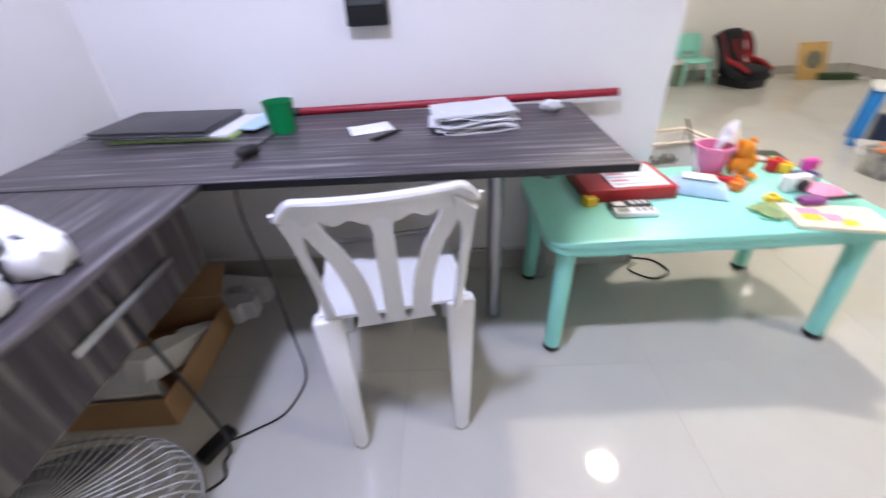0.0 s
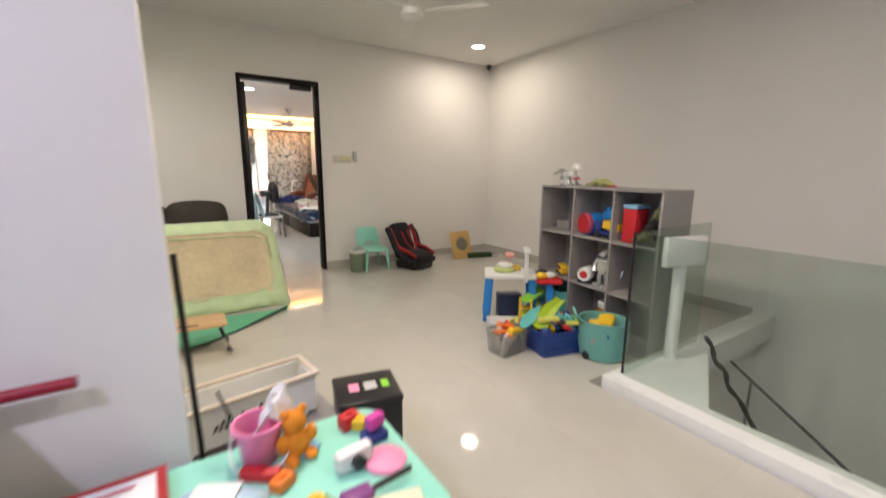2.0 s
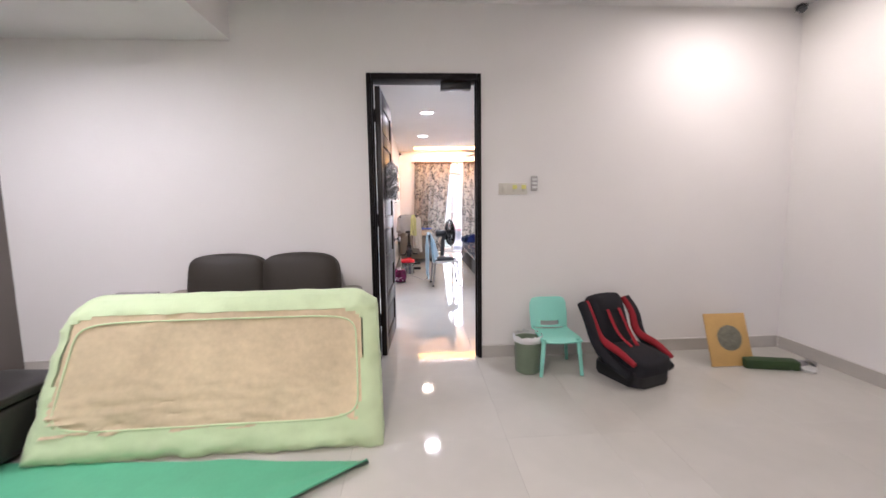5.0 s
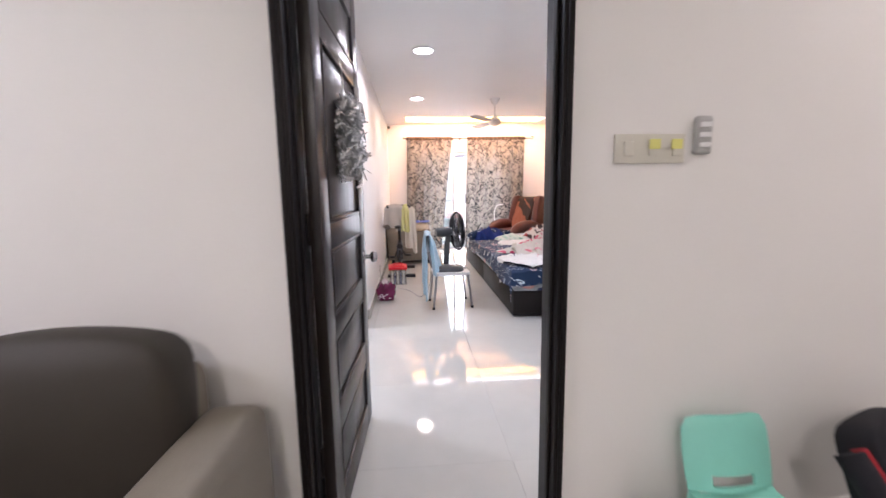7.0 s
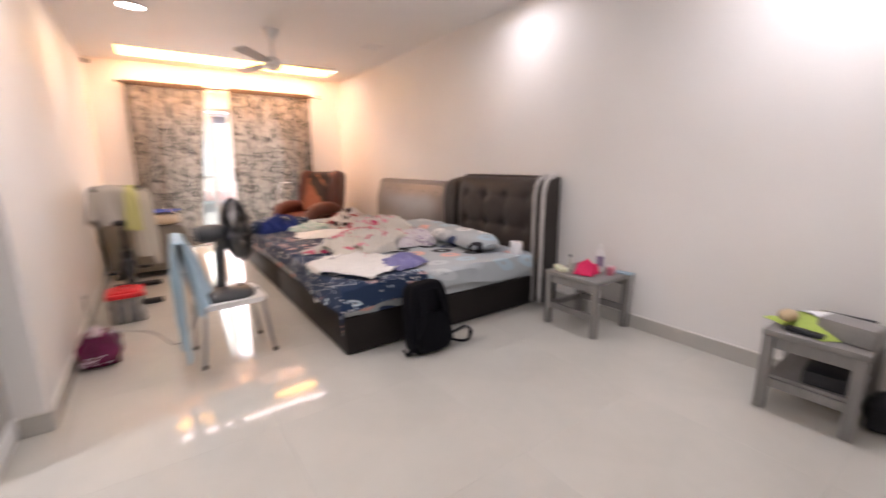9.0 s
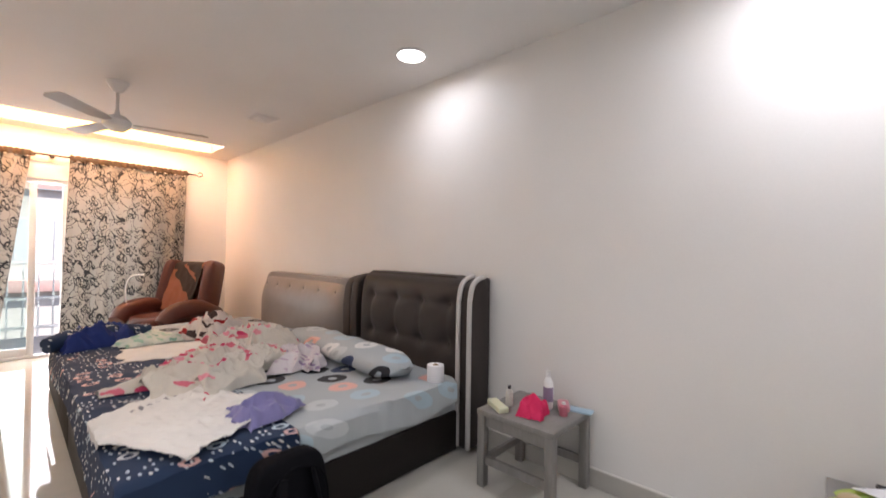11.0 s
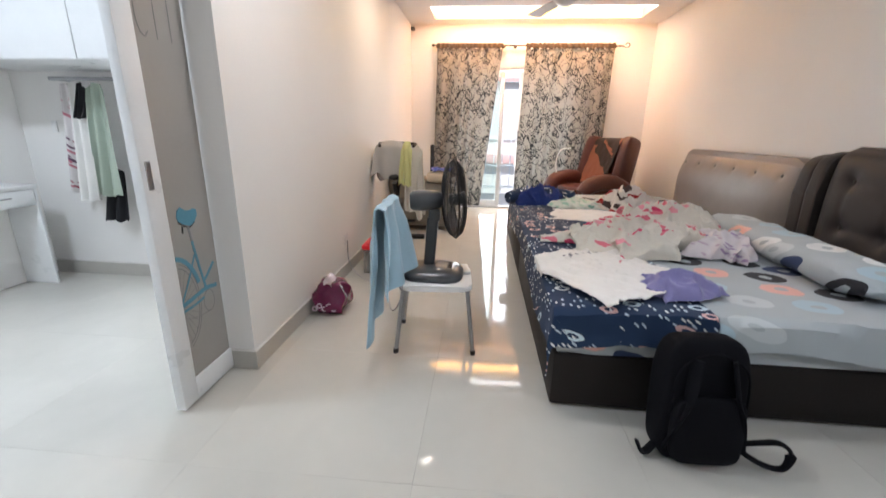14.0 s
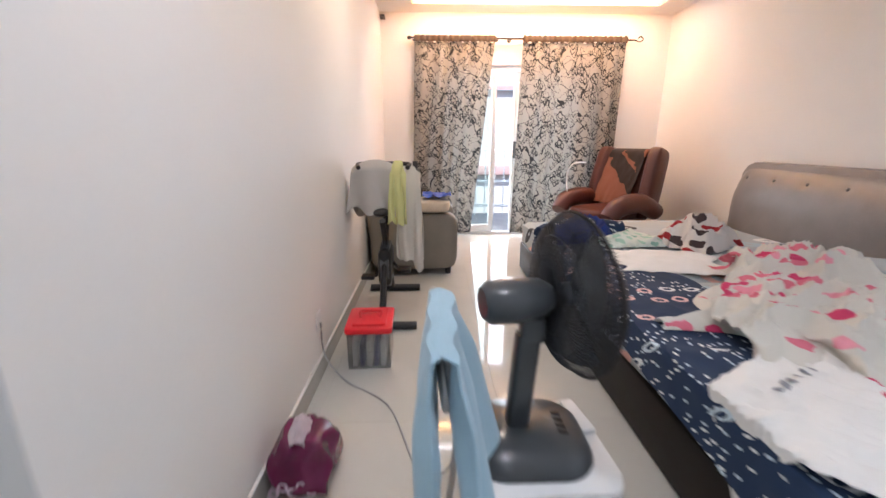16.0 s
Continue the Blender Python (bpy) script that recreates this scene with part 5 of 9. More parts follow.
# upper row (near the door end first): crate, drum + truck, red box
bm = B()
box(bm, -0.06, 0.06, -0.07, 0.07, 0, 0.07, 0.004)
solid("small_box", bm, M_SHELF, "small grey box at the back of a shelf cell", "box", m=pose(4.06, CELL[2] + 0.05, ROW[2]))
t = thing("toy_drum", "round red toy drum with a blue rim lying on its side", "toy drum", pose(3.98, CELL[1] + 0.10, ROW[2] + 0.088, 0, 0, -12))
bm = B()
rod(bm, (-0.06, 0, 0), (0.06, 0, 0), 0.085, seg=28)
part("shell", bm, C_BLUE, t)
bm = B()
lathe(bm, [(0, 0.0), (0.07, 0.004), (0.087, -0.01), (0.088, -0.025), (0.08, -0.03)], m=Matrix.Translation((-0.065, 0, 0)) @ Euler((0, radians(-90), 0)).to_matrix().to_4x4())
part("drumhead", bm, C_RED, t)
toy_truck("toy_truck", 3.97, CELL[1] - 0.08, ROW[2], 95, 1.1, C_YEL, C_NAVY, "toy truck with a yellow tipper on a blue base")
bm = B()
box(bm, -0.07, 0.07, -0.08, 0.08, 0, 0.07, 0.02)
for k in range(5):
    ball(bm, (random.uniform(-0.05, 0.05), random.uniform(-0.06, 0.06), 0.075), 0.022, seg=8)
solid("toy_crane", bm, C_BLUE, "blue toy vehicle body piled on other toys", "toy", m=pose(4.06, CELL[1] - 0.07, ROW[2] + 0.13))
t = thing("storage_tin", "red square storage tin with a blue lid", "tin", pose(3.985, CELL[0] + 0.085, ROW[2], 0, 0, 4))
bm = B()
box(bm, -0.07, 0.07, -0.05, 0.05, 0, 0.235, 0.008)
part("body", bm, C_RED, t)
bm = B()
box(bm, -0.074, 0.074, -0.054, 0.054, 0.235, 0.262, 0.008)
part("lid", bm, C_SKY, t)
for k, mm in enumerate((dx(0.12, 0.13, 0.05), C_BLACK, dx(0.18, 0.2, 0.1), C_SKY)):
    bm = B()
    tube(bm, [(0, 0, 0.02), (0.02, -0.04, 0.05 + 0.04 * k), (0.0, -0.08, 0.04 + 0.03 * k)], 0.022)
    ball(bm, (0, 0, 0.02), 0.03, 1, 1, 0.66)
    solid("toy_dinosaur", bm, mm, "small dark toy figure beside the red tin", "toy", m=pose(3.93 + 0.04 * k, CELL[0] + 0.015 - 0.012 * k, ROW[2] + 0.001 + 0.03 * k) @ Matrix.Diagonal((1.3, 1.15, 1.3, 1)))
# middle row
t = thing("toy_bus", "yellow toy school bus on the shelf", "toy bus", pose(3.95, CELL[2] - 0.04, ROW[1], 0, 0, 60))
bm = B()
box(bm, -0.07, 0.07, -0.035, 0.035, 0.015, 0.085, 0.014)
box(bm, 0.06, 0.095, -0.03, 0.03, 0.015, 0.05, 0.01)
part("body", bm, C_YEL, t)
for k in (-1, 1):
    bm = B()
    box(bm, -0.06, 0.055, k * 0.0355 - 0.002, k * 0.0355 + 0.002, 0.05, 0.072, 0.002, 1)
    part("windows", bm, C_BLACK, t)
    for x in (-0.045, 0.06):
        bm = B()
        rod(bm, (x, k * 0.026, 0.016), (x, k * 0.04, 0.016), 0.016)
        part("wheel", bm, C_BLACK, t)
t = thing("toy_telescope", "white and black toy rocket lying on the shelf", "toy rocket", pose(3.98, CELL[1] + 0.07, ROW[1] + 0.075, 0, 0, 20))
bm = B()
lathe(bm, [(0, -0.12), (0.05, -0.12), (0.055, -0.10), (0.05, 0.02), (0.03, 0.08), (0.03, 0.12), (0, 0.13)], m=Euler((0, radians(90), 0)).to_matrix().to_4x4())
part("body", bm, C_WHITE, t)
bm = B()
rod(bm, (-0.124, 0, 0), (-0.120, 0, 0), 0.03)
part("cap", bm, C_RED, t)
bm = B()
box(bm, -0.10, 0.10, -0.06, 0.06, -0.075, -0.045, 0.01)
part("cradle", bm, C_BLACK, t)
robot("toy_robot", 3.95, CELL[1] - 0.09, ROW[1], -85, 1.35, "silver and white toy robot standing on the shelf")
robot("toy_robot", 4.03, CELL[1] - 0.13, ROW[1], -100, 1.0, "smaller silver toy robot at the shelf divider")
# lower row
t = thing("snack_jar", "brown plastic jar with a white lid and a yellow label", "jar", pose(4.0, CELL[1] - 0.10, ROW[0]))
bm = B()
lathe(bm, [(0, 0.001), (0.07, 0.001), (0.075, 0.012), (0.075, 0.19), (0.06, 0.205), (0.06, 0.21)])
part("jar", bm, mat("amber_plastic", (0.45, 0.17, 0.02), 0.2), t)
bm = B()
lathe(bm, [(0.064, 0.205), (0.068, 0.21), (0.068, 0.245), (0.06, 0.252), (0, 0.252)])
part("lid", bm, C_WHITE, t)
bm = B()
lathe(bm, [(0.0757, 0.06), (0.0757, 0.15)])
part("label", bm, C_YEL, t)
t = thing("storage_bin", "teal fabric storage bin in the lower shelf cell", "bin", pose(3.93, CELL[2] - 0.01, ROW[0]))
bm = B()
sheet(bm, 4, 3, lambda u, v: (-0.10 + 0.26 * u, -0.15 + 0.30 * v, 0.003), 0.004)
for b in ((-0.105, 0.16, -0.16, -0.152), (-0.105, 0.16, 0.152, 0.16), (-0.105, -0.097, -0.152, 0.152), (0.152, 0.16, -0.152, 0.152)):
    box(bm, *b, 0.0, 0.26, 0.003)
part("bin", bm, C_TEAL, t)

# ---- toys on the floor in front of the shelf ----
t = thing("activity_table", "small toy activity table with white top and blue legs", "toy table", pose(3.56, 3.14, 0, 0, 0, -32))
bm = B()
prism(bm, round_rect(0.42, 0.30, 0.03, 4), 0.38, 0.41, 0.006)
part("tabletop", bm, C_WHITE, t)
bm = B()
prism(bm, round_rect(0.20, 0.27, 0.03, 4, 0.30, -0.06), 0.36, 0.385, 0.006)
part("side_tray", bm, C_RED, t)
for x, y in ((-0.17, -0.11), (-0.17, 0.11), (0.17, -0.11), (0.30, -0.14), (0.17, 0.11)):
    bm = B()
    vs = box(bm, x - 0.03, x + 0.03, y - 0.018, y + 0.018, 0.001, 0.38, 0.008)
    for v in bm.verts:
        v.co.x += (x * 0.12) * (1 - v.co.z / 0.38)
    part("leg", bm, C_BLUE, t)
bm = B()
box(bm, 0.10, 0.13, -0.16, -0.13, 0.36, 0.62, 0.006)
box(bm, 0.09, 0.14, -0.19, -0.04, 0.60, 0.63, 0.006)
part("toy_crane_post", bm, C_WHITE, t)
for k, (x, y, z, mm) in enumerate(((-0.05, 0.02, 0.41, dx(0.45, 0.55, 0.2)), (-0.04, 0.03, 0.445, C_WHITE), (0.05, 0.08, 0.41, C_YEL))):
    bm = B()
    lathe(bm, [(0, 0), (0.08 - 0.02 * k, 0), (0.09 - 0.02 * k, 0.02), (0.07 - 0.02 * k, 0.035), (0, 0.035)])
    part("dish", bm, mm, t).location = (x, y, z)
bm = B()
box(bm, -0.05, 0.03, -0.01, 0.05, 0.53, 0.57, 0.015)
rod(bm, (-0.01, 0.02, 0.48), (-0.01, 0.02, 0.54), 0.006)
part("flag", bm, dx(0.75, 0.35, 0.3), t)
for k, (x, y, mm) in enumerate(((0.26, -0.02, C_BLACK), (0.31, -0.1, C_WHITE), (0.24, -0.12, C_YEL))):
    bm = B()
    ball(bm, (x, y, 0.385 + 0.028), 0.04, 1.2, 0.8, 0.72, seg=12)
    part("play_food", bm, mm, t)
t = thing("slide_toy", "yellow and green plastic ramp toy under the activity table", "toy", pose(3.64, 2.92, 0.001, 0, 0, 20))
for k in range(3):
    bm = B()
    sheet(bm, 10, 5, lambda u, v: (-0.13 + 0.26 * u, (v - 0.5) * 0.10, 0.10 + 0.06 * k - 0.05 * u * (1 if k % 2 else -1) + 0.02 * abs(v - 0.5) * 2), 0.006)
    part("ramp", bm, (dx(0.55, 0.6, 0.02), C_YEL, C_GREEN)[k], t)
for x, y in ((-0.12, -0.05), (0.12, 0.05), (-0.12, 0.05), (0.12, -0.05)):
    bm = B()
    rod(bm, (x, y, 0), (x, y, 0.25), 0.010)
    part("post", bm, C_YEL, t)
bm = B()
ball(bm, (0, 0, 0.09), 0.09)
solid("ball", bm, C_NAVY, "dark blue toy ball beside the activity table", "ball", m=pose(3.80, 2.93, 0.001))


def rim_box(name, label, cat, m, w, d, h, mm, taper=0.85, wall_t=0.006, holes=False):
    t = thing(name, label, cat, m)
    b = B()
    outer0, outer1 = round_rect(w * taper, d * taper, 0.02, 3), round_rect(w, d, 0.025, 3)
    inner0, inner1 = round_rect(w * taper - 2 * wall_t, d * taper - 2 * wall_t, 0.016, 3), round_rect(w - 2 * wall_t, d - 2 * wall_t, 0.02, 3)
    loops = []
    for o, z in ((outer0, 0.0), (outer1, h), (inner1, h), (inner0, wall_t)):
        loops.append([b.verts.new((x, y, z)) for x, y in o])
    for a, c in zip(loops, loops[1:]):
        for i in range(len(a)):
            b.faces.new((a[i], a[(i + 1) % len(a)], c[(i + 1) % len(a)], c[i]))
    b.faces.new(loops[0][::-1])
    b.faces.new(loops[-1])
    part("body", b, mm, t)
    b = B()
    r0, r1 = round_rect(w + 0.016, d + 0.016, 0.03, 3), round_rect(w - 0.002, d - 0.002, 0.025, 3)
    lo = [[b.verts.new((x, y, z)) for x, y in o] for o, z in ((r1, h - 0.012), (r0, h - 0.012), (r0, h), (r1, h))]
    for a, c in zip(lo, lo[1:]):
        for i in range(len(a)):
            b.faces.new((a[i], a[(i + 1) % len(a)], c[(i + 1) % len(a)], c[i]))
    part("rim", b, mm, t)
    return t


def toy_heap(cx, cy, z0, w, d, n_, seed, rz=0.0, group="toys heaped in the crate"):
    rnd = random.Random(seed)
    cols = [C_RED, C_YEL, C_BLUE, C_GREEN, C_ORANGE, C_WHITE, C_TEAL, C_NAVY, C_BLACK, dx(0.6, 0.62, 0.12), C_SKY]
    names = {0: ("toy_plank", "flat {} plastic toy piece in the heap"), 1: ("toy_ring", "curved {} plastic toy piece in the heap"), 2: ("toy_block", "rounded {} plastic toy block in the heap")}
    word = ["red", "yellow", "blue", "green", "orange", "white", "teal", "navy", "black", "lime", "sky blue"]
    for k in range(n_):
        b = B()
        kind = rnd.randrange(3)
        s = rnd.uniform(0.7, 1.3)
        if kind == 0:
            prism(b, [(-0.07 * s, -0.025), (0.05 * s, -0.03), (0.08 * s, 0.0), (0.05 * s, 0.03), (-0.07 * s, 0.025)], -0.01, 0.012, 0.006)
        elif kind == 1:
            tube(b, [(-0.06 * s, 0, 0), (-0.03 * s, 0.04 * s, 0.01), (0.03 * s, 0.04 * s, 0.01), (0.06 * s, 0, 0)], 0.017 * s)
        else:
            box(b, -0.04 * s, 0.04 * s, -0.03 * s, 0.03 * s, -0.022, 0.022, 0.012)
            ball(b, (0, 0, 0.025), 0.02 * s, seg=10)
        ci = rnd.randrange(len(cols))
        u, v = rnd.uniform(-0.42, 0.42), rnd.uniform(-0.42, 0.42)
        zz = z0 + 0.05 + rnd.uniform(0, 0.09) * (1 - 1.5 * max(abs(u), abs(v))) + 0.02 * (k % 3)
        p = Matrix.Translation((cx, cy, 0)) @ Euler((0, 0, radians(rz))).to_matrix().to_4x4() @ Matrix.Translation((u * w, v * d, zz)) @ Euler((rnd.uniform(-0.6, 0.6), rnd.uniform(-0.6, 0.6), rnd.uniform(0, 6.28))).to_matrix().to_4x4()
        solid(names[kind][0], b, cols[ci], names[kind][1].format(word[ci]), "toy", group, m=p)


BLUECRATE = mat("blue_crate_plastic", (0.015, 0.05, 0.24), 0.4, vary=0.08)
t = rim_box("toy_crate", "dark blue plastic crate heaped with toys on the floor", "crate", pose(3.50, 2.50, 0.001, 0, 0, -8), 0.42, 0.30, 0.18, BLUECRATE)
for k in range(2):
    bm = B()
    box(bm, -0.16, 0.16, -0.142 - 0.004, -0.136, 0.05 + k * 0.05, 0.058 + k * 0.05, 0.002, 1)
    part("ridge", bm, BLUECRATE, t)
toy_heap(3.50, 2.50, 0.10, 0.38, 0.26, 26, 3, -8)
t = thing("toy_track", "long green and teal plastic slide piece across the crate", "toy", pose(3.50, 2.56, 0.245, 8, -14, 25))
bm = B()
sheet(bm, 14, 6, lambda u, v: (-0.22 + 0.40 * u, (v - 0.5) * 0.12 * (1 - 0.4 * u), 0.02 * abs(v - 0.5) * 2 + 0.03 * math.sin(3 * u)), 0.006)
part("slide", bm, mat("lime_plastic", (0.38, 0.55, 0.03), 0.35), t)
bm = B()
sheet(bm, 12, 4, lambda u, v: (-0.30 + 0.34 * u, 0.08 + (v - 0.5) * 0.09 * math.sin(math.pi * min(1, u + 0.15)), 0.025 + 0.02 * u), 0.005)
part("wing", bm, C_TEAL, t)
CLEARBOX = mat("clear_plastic_box", (0.8, 0.8, 0.78), 0.15, trans=0.85, bump=0.03, vary=0.03, ior=1.3)
t = rim_box("clear_box", "clear plastic box of small toys on the floor", "box", pose(3.16, 2.61, 0.001, 0, 0, 12), 0.24, 0.19, 0.16, CLEARBOX, 0.9, 0.003)
toy_heap(3.16, 2.61, 0.04, 0.17, 0.13, 9, 11, 12, "toys in the clear box")
for k, (x, y, mm, rz) in enumerate(((3.11, 2.57, C_WHITE, 30), (3.20, 2.65, C_BLACK, -20), (3.13, 2.66, dx(0.62, 0.60, 0.55), 70), (3.21, 2.57, dx(0.20, 0.20, 0.22), 10))):
    bm = B()
    box(bm, -0.045, 0.045, -0.010, 0.010, 0, 0.15 + 0.012 * k, 0.002, 1, m=pose(0, 0, 0, 8 - 5 * k, 0, 0))
    box(bm, -0.030, 0.030, -0.0115, 0.0115, 0.05, 0.065, 0.001, 1, m=pose(0, 0, 0, 8 - 5 * k, 0, 0))
    solid("small_carton", bm, mm, ("white", "black", "cream", "dark grey")[k] + " flat printed carton standing in the clear box", "carton", "cartons in the clear box", m=pose(x, y, 0.006, 0, 0, rz))
t = thing("picture_card", "white and yellow printed carton in the clear box", "carton", pose(3.16, 2.59, 0.06, 20, 10, 15))
bm = B()
box(bm, -0.06, 0.06, -0.02, 0.02, 0, 0.13, 0.003)
part("carton", bm, C_WHITE, t)
bm = B()
box(bm, -0.061, 0.061, -0.0215, 0.0215, 0.09, 0.131, 0.003)
part("lid", bm, C_YEL, t)
t = thing("toy_basket", "round teal fabric toy basket with a printed front", "basket", pose(3.70, 2.27, 0.001))
TEALF = mat("teal_basket_fabric", (0.16, 0.42, 0.38), 0.8, vary=0.1, bump=0.3, bump_scale=120)
bm = B()
lathe(bm, [(0, 0.004), (0.13, 0.0), (0.145, 0.01), (0.165, 0.12), (0.16, 0.25), (0.166, 0.262), (0.155, 0.262), (0.15, 0.25), (0.15, 0.12), (0.13, 0.02), (0, 0.016)])
for v in bm.verts:
    v.co.x += wob(v.co, 9, 0.012)
    v.co.z += wob(v.co, 7, 0.012, 4) if v.co.z > 0.05 else 0
part("basket", bm, TEALF, t)
for k, (a, mm) in enumerate(((200, dx(0.6, 0.25, 0.28)),)):
    bm = B()
    ball(bm, (0.163 * math.cos(radians(a)), 0.163 * math.sin(radians(a)), 0.15), 0.022, 0.35, 0.35, 1, seg=8)
    part("print", bm, mm, t)
bm = B()
tube(bm, [(-0.15, 0.03, 0.24), (-0.20, 0.05, 0.30), (-0.16, 0.12, 0.33), (-0.10, 0.14, 0.26)], 0.010, 8, 0.5)
part("handle", bm, TEALF, t)
toy_truck("toy_truck", 3.73, 2.27, 0.16, 30, 1.0, C_YEL, C_YEL, "yellow toy digger lying in the teal basket")
toy_heap(3.70, 2.27, 0.10, 0.20, 0.20, 8, 21, 0, "toys in the teal basket")
t = rim_box("white_tray", "small white tray of toys under the activity table", "tray", pose(3.40, 2.98, 0.001, 0, 0, -30), 0.26, 0.16, 0.06, C_WHITE, 0.95, 0.004)
for k in range(3):
    bm = B()
    ball(bm, (0, 0, 0.022), 0.03, 1, 1, 0.72, seg=10)
    solid("play_food", bm, (C_ORANGE, C_YEL, dx(0.6, 0.35, 0.1))[k], "small rounded play food in the white tray", "toy", m=pose(3.36 + 0.05 * k, 2.99 - 0.025 * k, 0.006))
t = thing("dark_carton", "dark blue box standing under the activity table", "box", pose(3.60, 3.20, 0.001, 0, 0, -20))
bm = B()
box(bm, -0.10, 0.10, -0.05, 0.05, 0, 0.20, 0.006)
part("box", bm, dx(0.03, 0.045, 0.09), t)
bm = B()
tube(bm, [(0, 0, 0.03), (0.06, -0.02, 0.02), (0.10, -0.05, 0.012)], 0.02)
ball(bm, (0, 0, 0.03), 0.03, seg=10)
solid("toy_shoe", bm, C_BLACK, "small black toy between crate and basket", "toy", m=pose(3.56, 2.27, 0.001, 0, 0, 10))

# ---- mattress, mat and folding tray ----
def ridged2(a, b):
    """Long slanting creases."""
    return (1 - abs(noise.noise(Vector((a, b, 4.0))))) ** 3 - 0.3


def mattress():
    t = thing("baby_mattress", "worn beige mattress in pale green fitted sheet, standing upright", "mattress", pose(1.07, 4.25, 0.003, 0, 0, 7))
    W, H, D = 1.76, 0.79, 0.13

    def face(u, v):
        x, z = (u - 0.5) * W, v * H
        e = min(u, 1 - u) * W
        f = min(v, 1 - v) * H
        edge = min(e, f)
        round_ = 0.05 * (1 - min(1, edge / 0.08)) ** 2
        sag = 0.012 * math.sin(math.pi * u) * math.sin(math.pi * v)
        k = (1 - min(1, edge / 0.16))
        x *= 1 - 0.035 * math.cos(math.pi * (v - 0.5) * 1.4) * 0 - 0.05 * v * (1 if u > 0.5 else 1.2)
        wr = 0.03 * noise.noise(Vector((u * 14, v * 9, 1))) * k + 0.012 * noise.noise(Vector((u * 40, v * 30, 3))) * k
        lean = 0.34 * v
        return (x, -D / 2 + round_ + sag + wr + lean, z * 0.95 - 0.07 * max(0, abs(2 * u - 1) - 0.88) / 0.12 * max(0, v - 0.8) / 0.2 + 0.01 * noise.noise(Vector((u * 3, 7, 0))))

    # wrinkled fitted sheet round the rim
    bm = B()
    sheet(bm, 90, 44, face)
    o = [f for f in bm.faces if (abs(f.calc_center_median().x / W) / 0.437) ** 9 + (abs(f.calc_center_median().z / H - 0.53) / 0.335) ** 9 < 1]
    bmesh.ops.delete(bm, geom=o, context="FACES")
    geo = [f for f in bm.faces]
    bmesh.ops.recalc_face_normals(bm, faces=geo)
    bmesh.ops.solidify(bm, geom=geo, thickness=0.006)
    part("fitted_sheet", bm, M_MATTGREEN, t)

    def worn(u, v):
        uu, vv = 0.05 + 0.90 * u, 0.175 + 0.765 * v
        p = face(uu, vv)
        low = max(0, 1 - v * 2.2)
        return (p[0], p[1] + 0.005 + 0.004 * noise.noise(Vector((u * 18 + v * 6, v * 26, 5))) * (0.4 + 1.6 * low) - 0.018 * low * (0.35 + max(0, 1 - 1.3 * u)) * ridged2(u * 5 + v * 4, v * 16), p[2])
    bm = B()
    sheet(bm, 80, 40, worn)
    part("mattress_face", bm, M_MATTBEIGE, t, "stained beige mattress cloth")

    def back(u, v):
        p = face(u, v)
        return (p[0], p[1] + D, p[2])
    bm = B()
    sheet(bm, 30, 16, back)
    part("mattress_back", bm, M_MATTGREEN, t)

    def rim(u, v):
        a = u * 4
        if a < 1:
            q = (a, 1.0)
        elif a < 2:
            q = (1.0, 2 - a)
        elif a < 3:
            q = (3 - a, 0.0)
        else:
            q = (0.0, a - 3)
        p = face(*q)
        return (p[0] + 0.008 * noise.noise(Vector((u * 60, v * 2, 0))), p[1] + v * (D + 0.001), p[2] + (0.016 * math.sin(math.pi * v)) * (1 if q[1] > 0.99 else 0))
    bm = B()
    sheet(bm, 160, 6, rim)
    part("mattress_edge", bm, M_MATTGREEN, t)
    # elastic hem round the opening
    bm = B()
    ring = []
    for k in range(65):
        a = 2 * math.pi * k / 64
        c, s = math.cos(a), math.sin(a)
        ring.append(face(0.5 + 0.434 * math.copysign(abs(c) ** 0.24, c), 0.53 + 0.332 * math.copysign(abs(s) ** 0.24, s)))
    tube(bm, ring, 0.005, 6, steps=0)
    part("hem", bm, M_MATTGREEN, t)


mattress()
bm = B()


def floor_mat(u, v):
    x = -0.55 + 2.45 * u
    y0 = 3.43 + 0.11 * max(x, 0) + 0.80 * max(0, x - 1.25)
    y1 = max(4.14 + 0.06 * u, y0 + 0.02)
    y = y0 + (y1 - y0) * v
    fold = 0.05 * max(0, (u - 0.72) / 0.28) * (1 - v) + 0.035 * math.exp(-((u - 0.72) / 0.06) ** 2) * (1 - 0.6 * v)
    return (x, y, 0.006 + fold * 0.8 + 0.008 * abs(noise.noise(Vector((u * 6, v * 4, 2)))))


sheet(bm, 50, 14, floor_mat, 0.006)
solid("floor_mat", bm, M_GREENMAT, "green vinyl floor mat with folded edges", "mat")


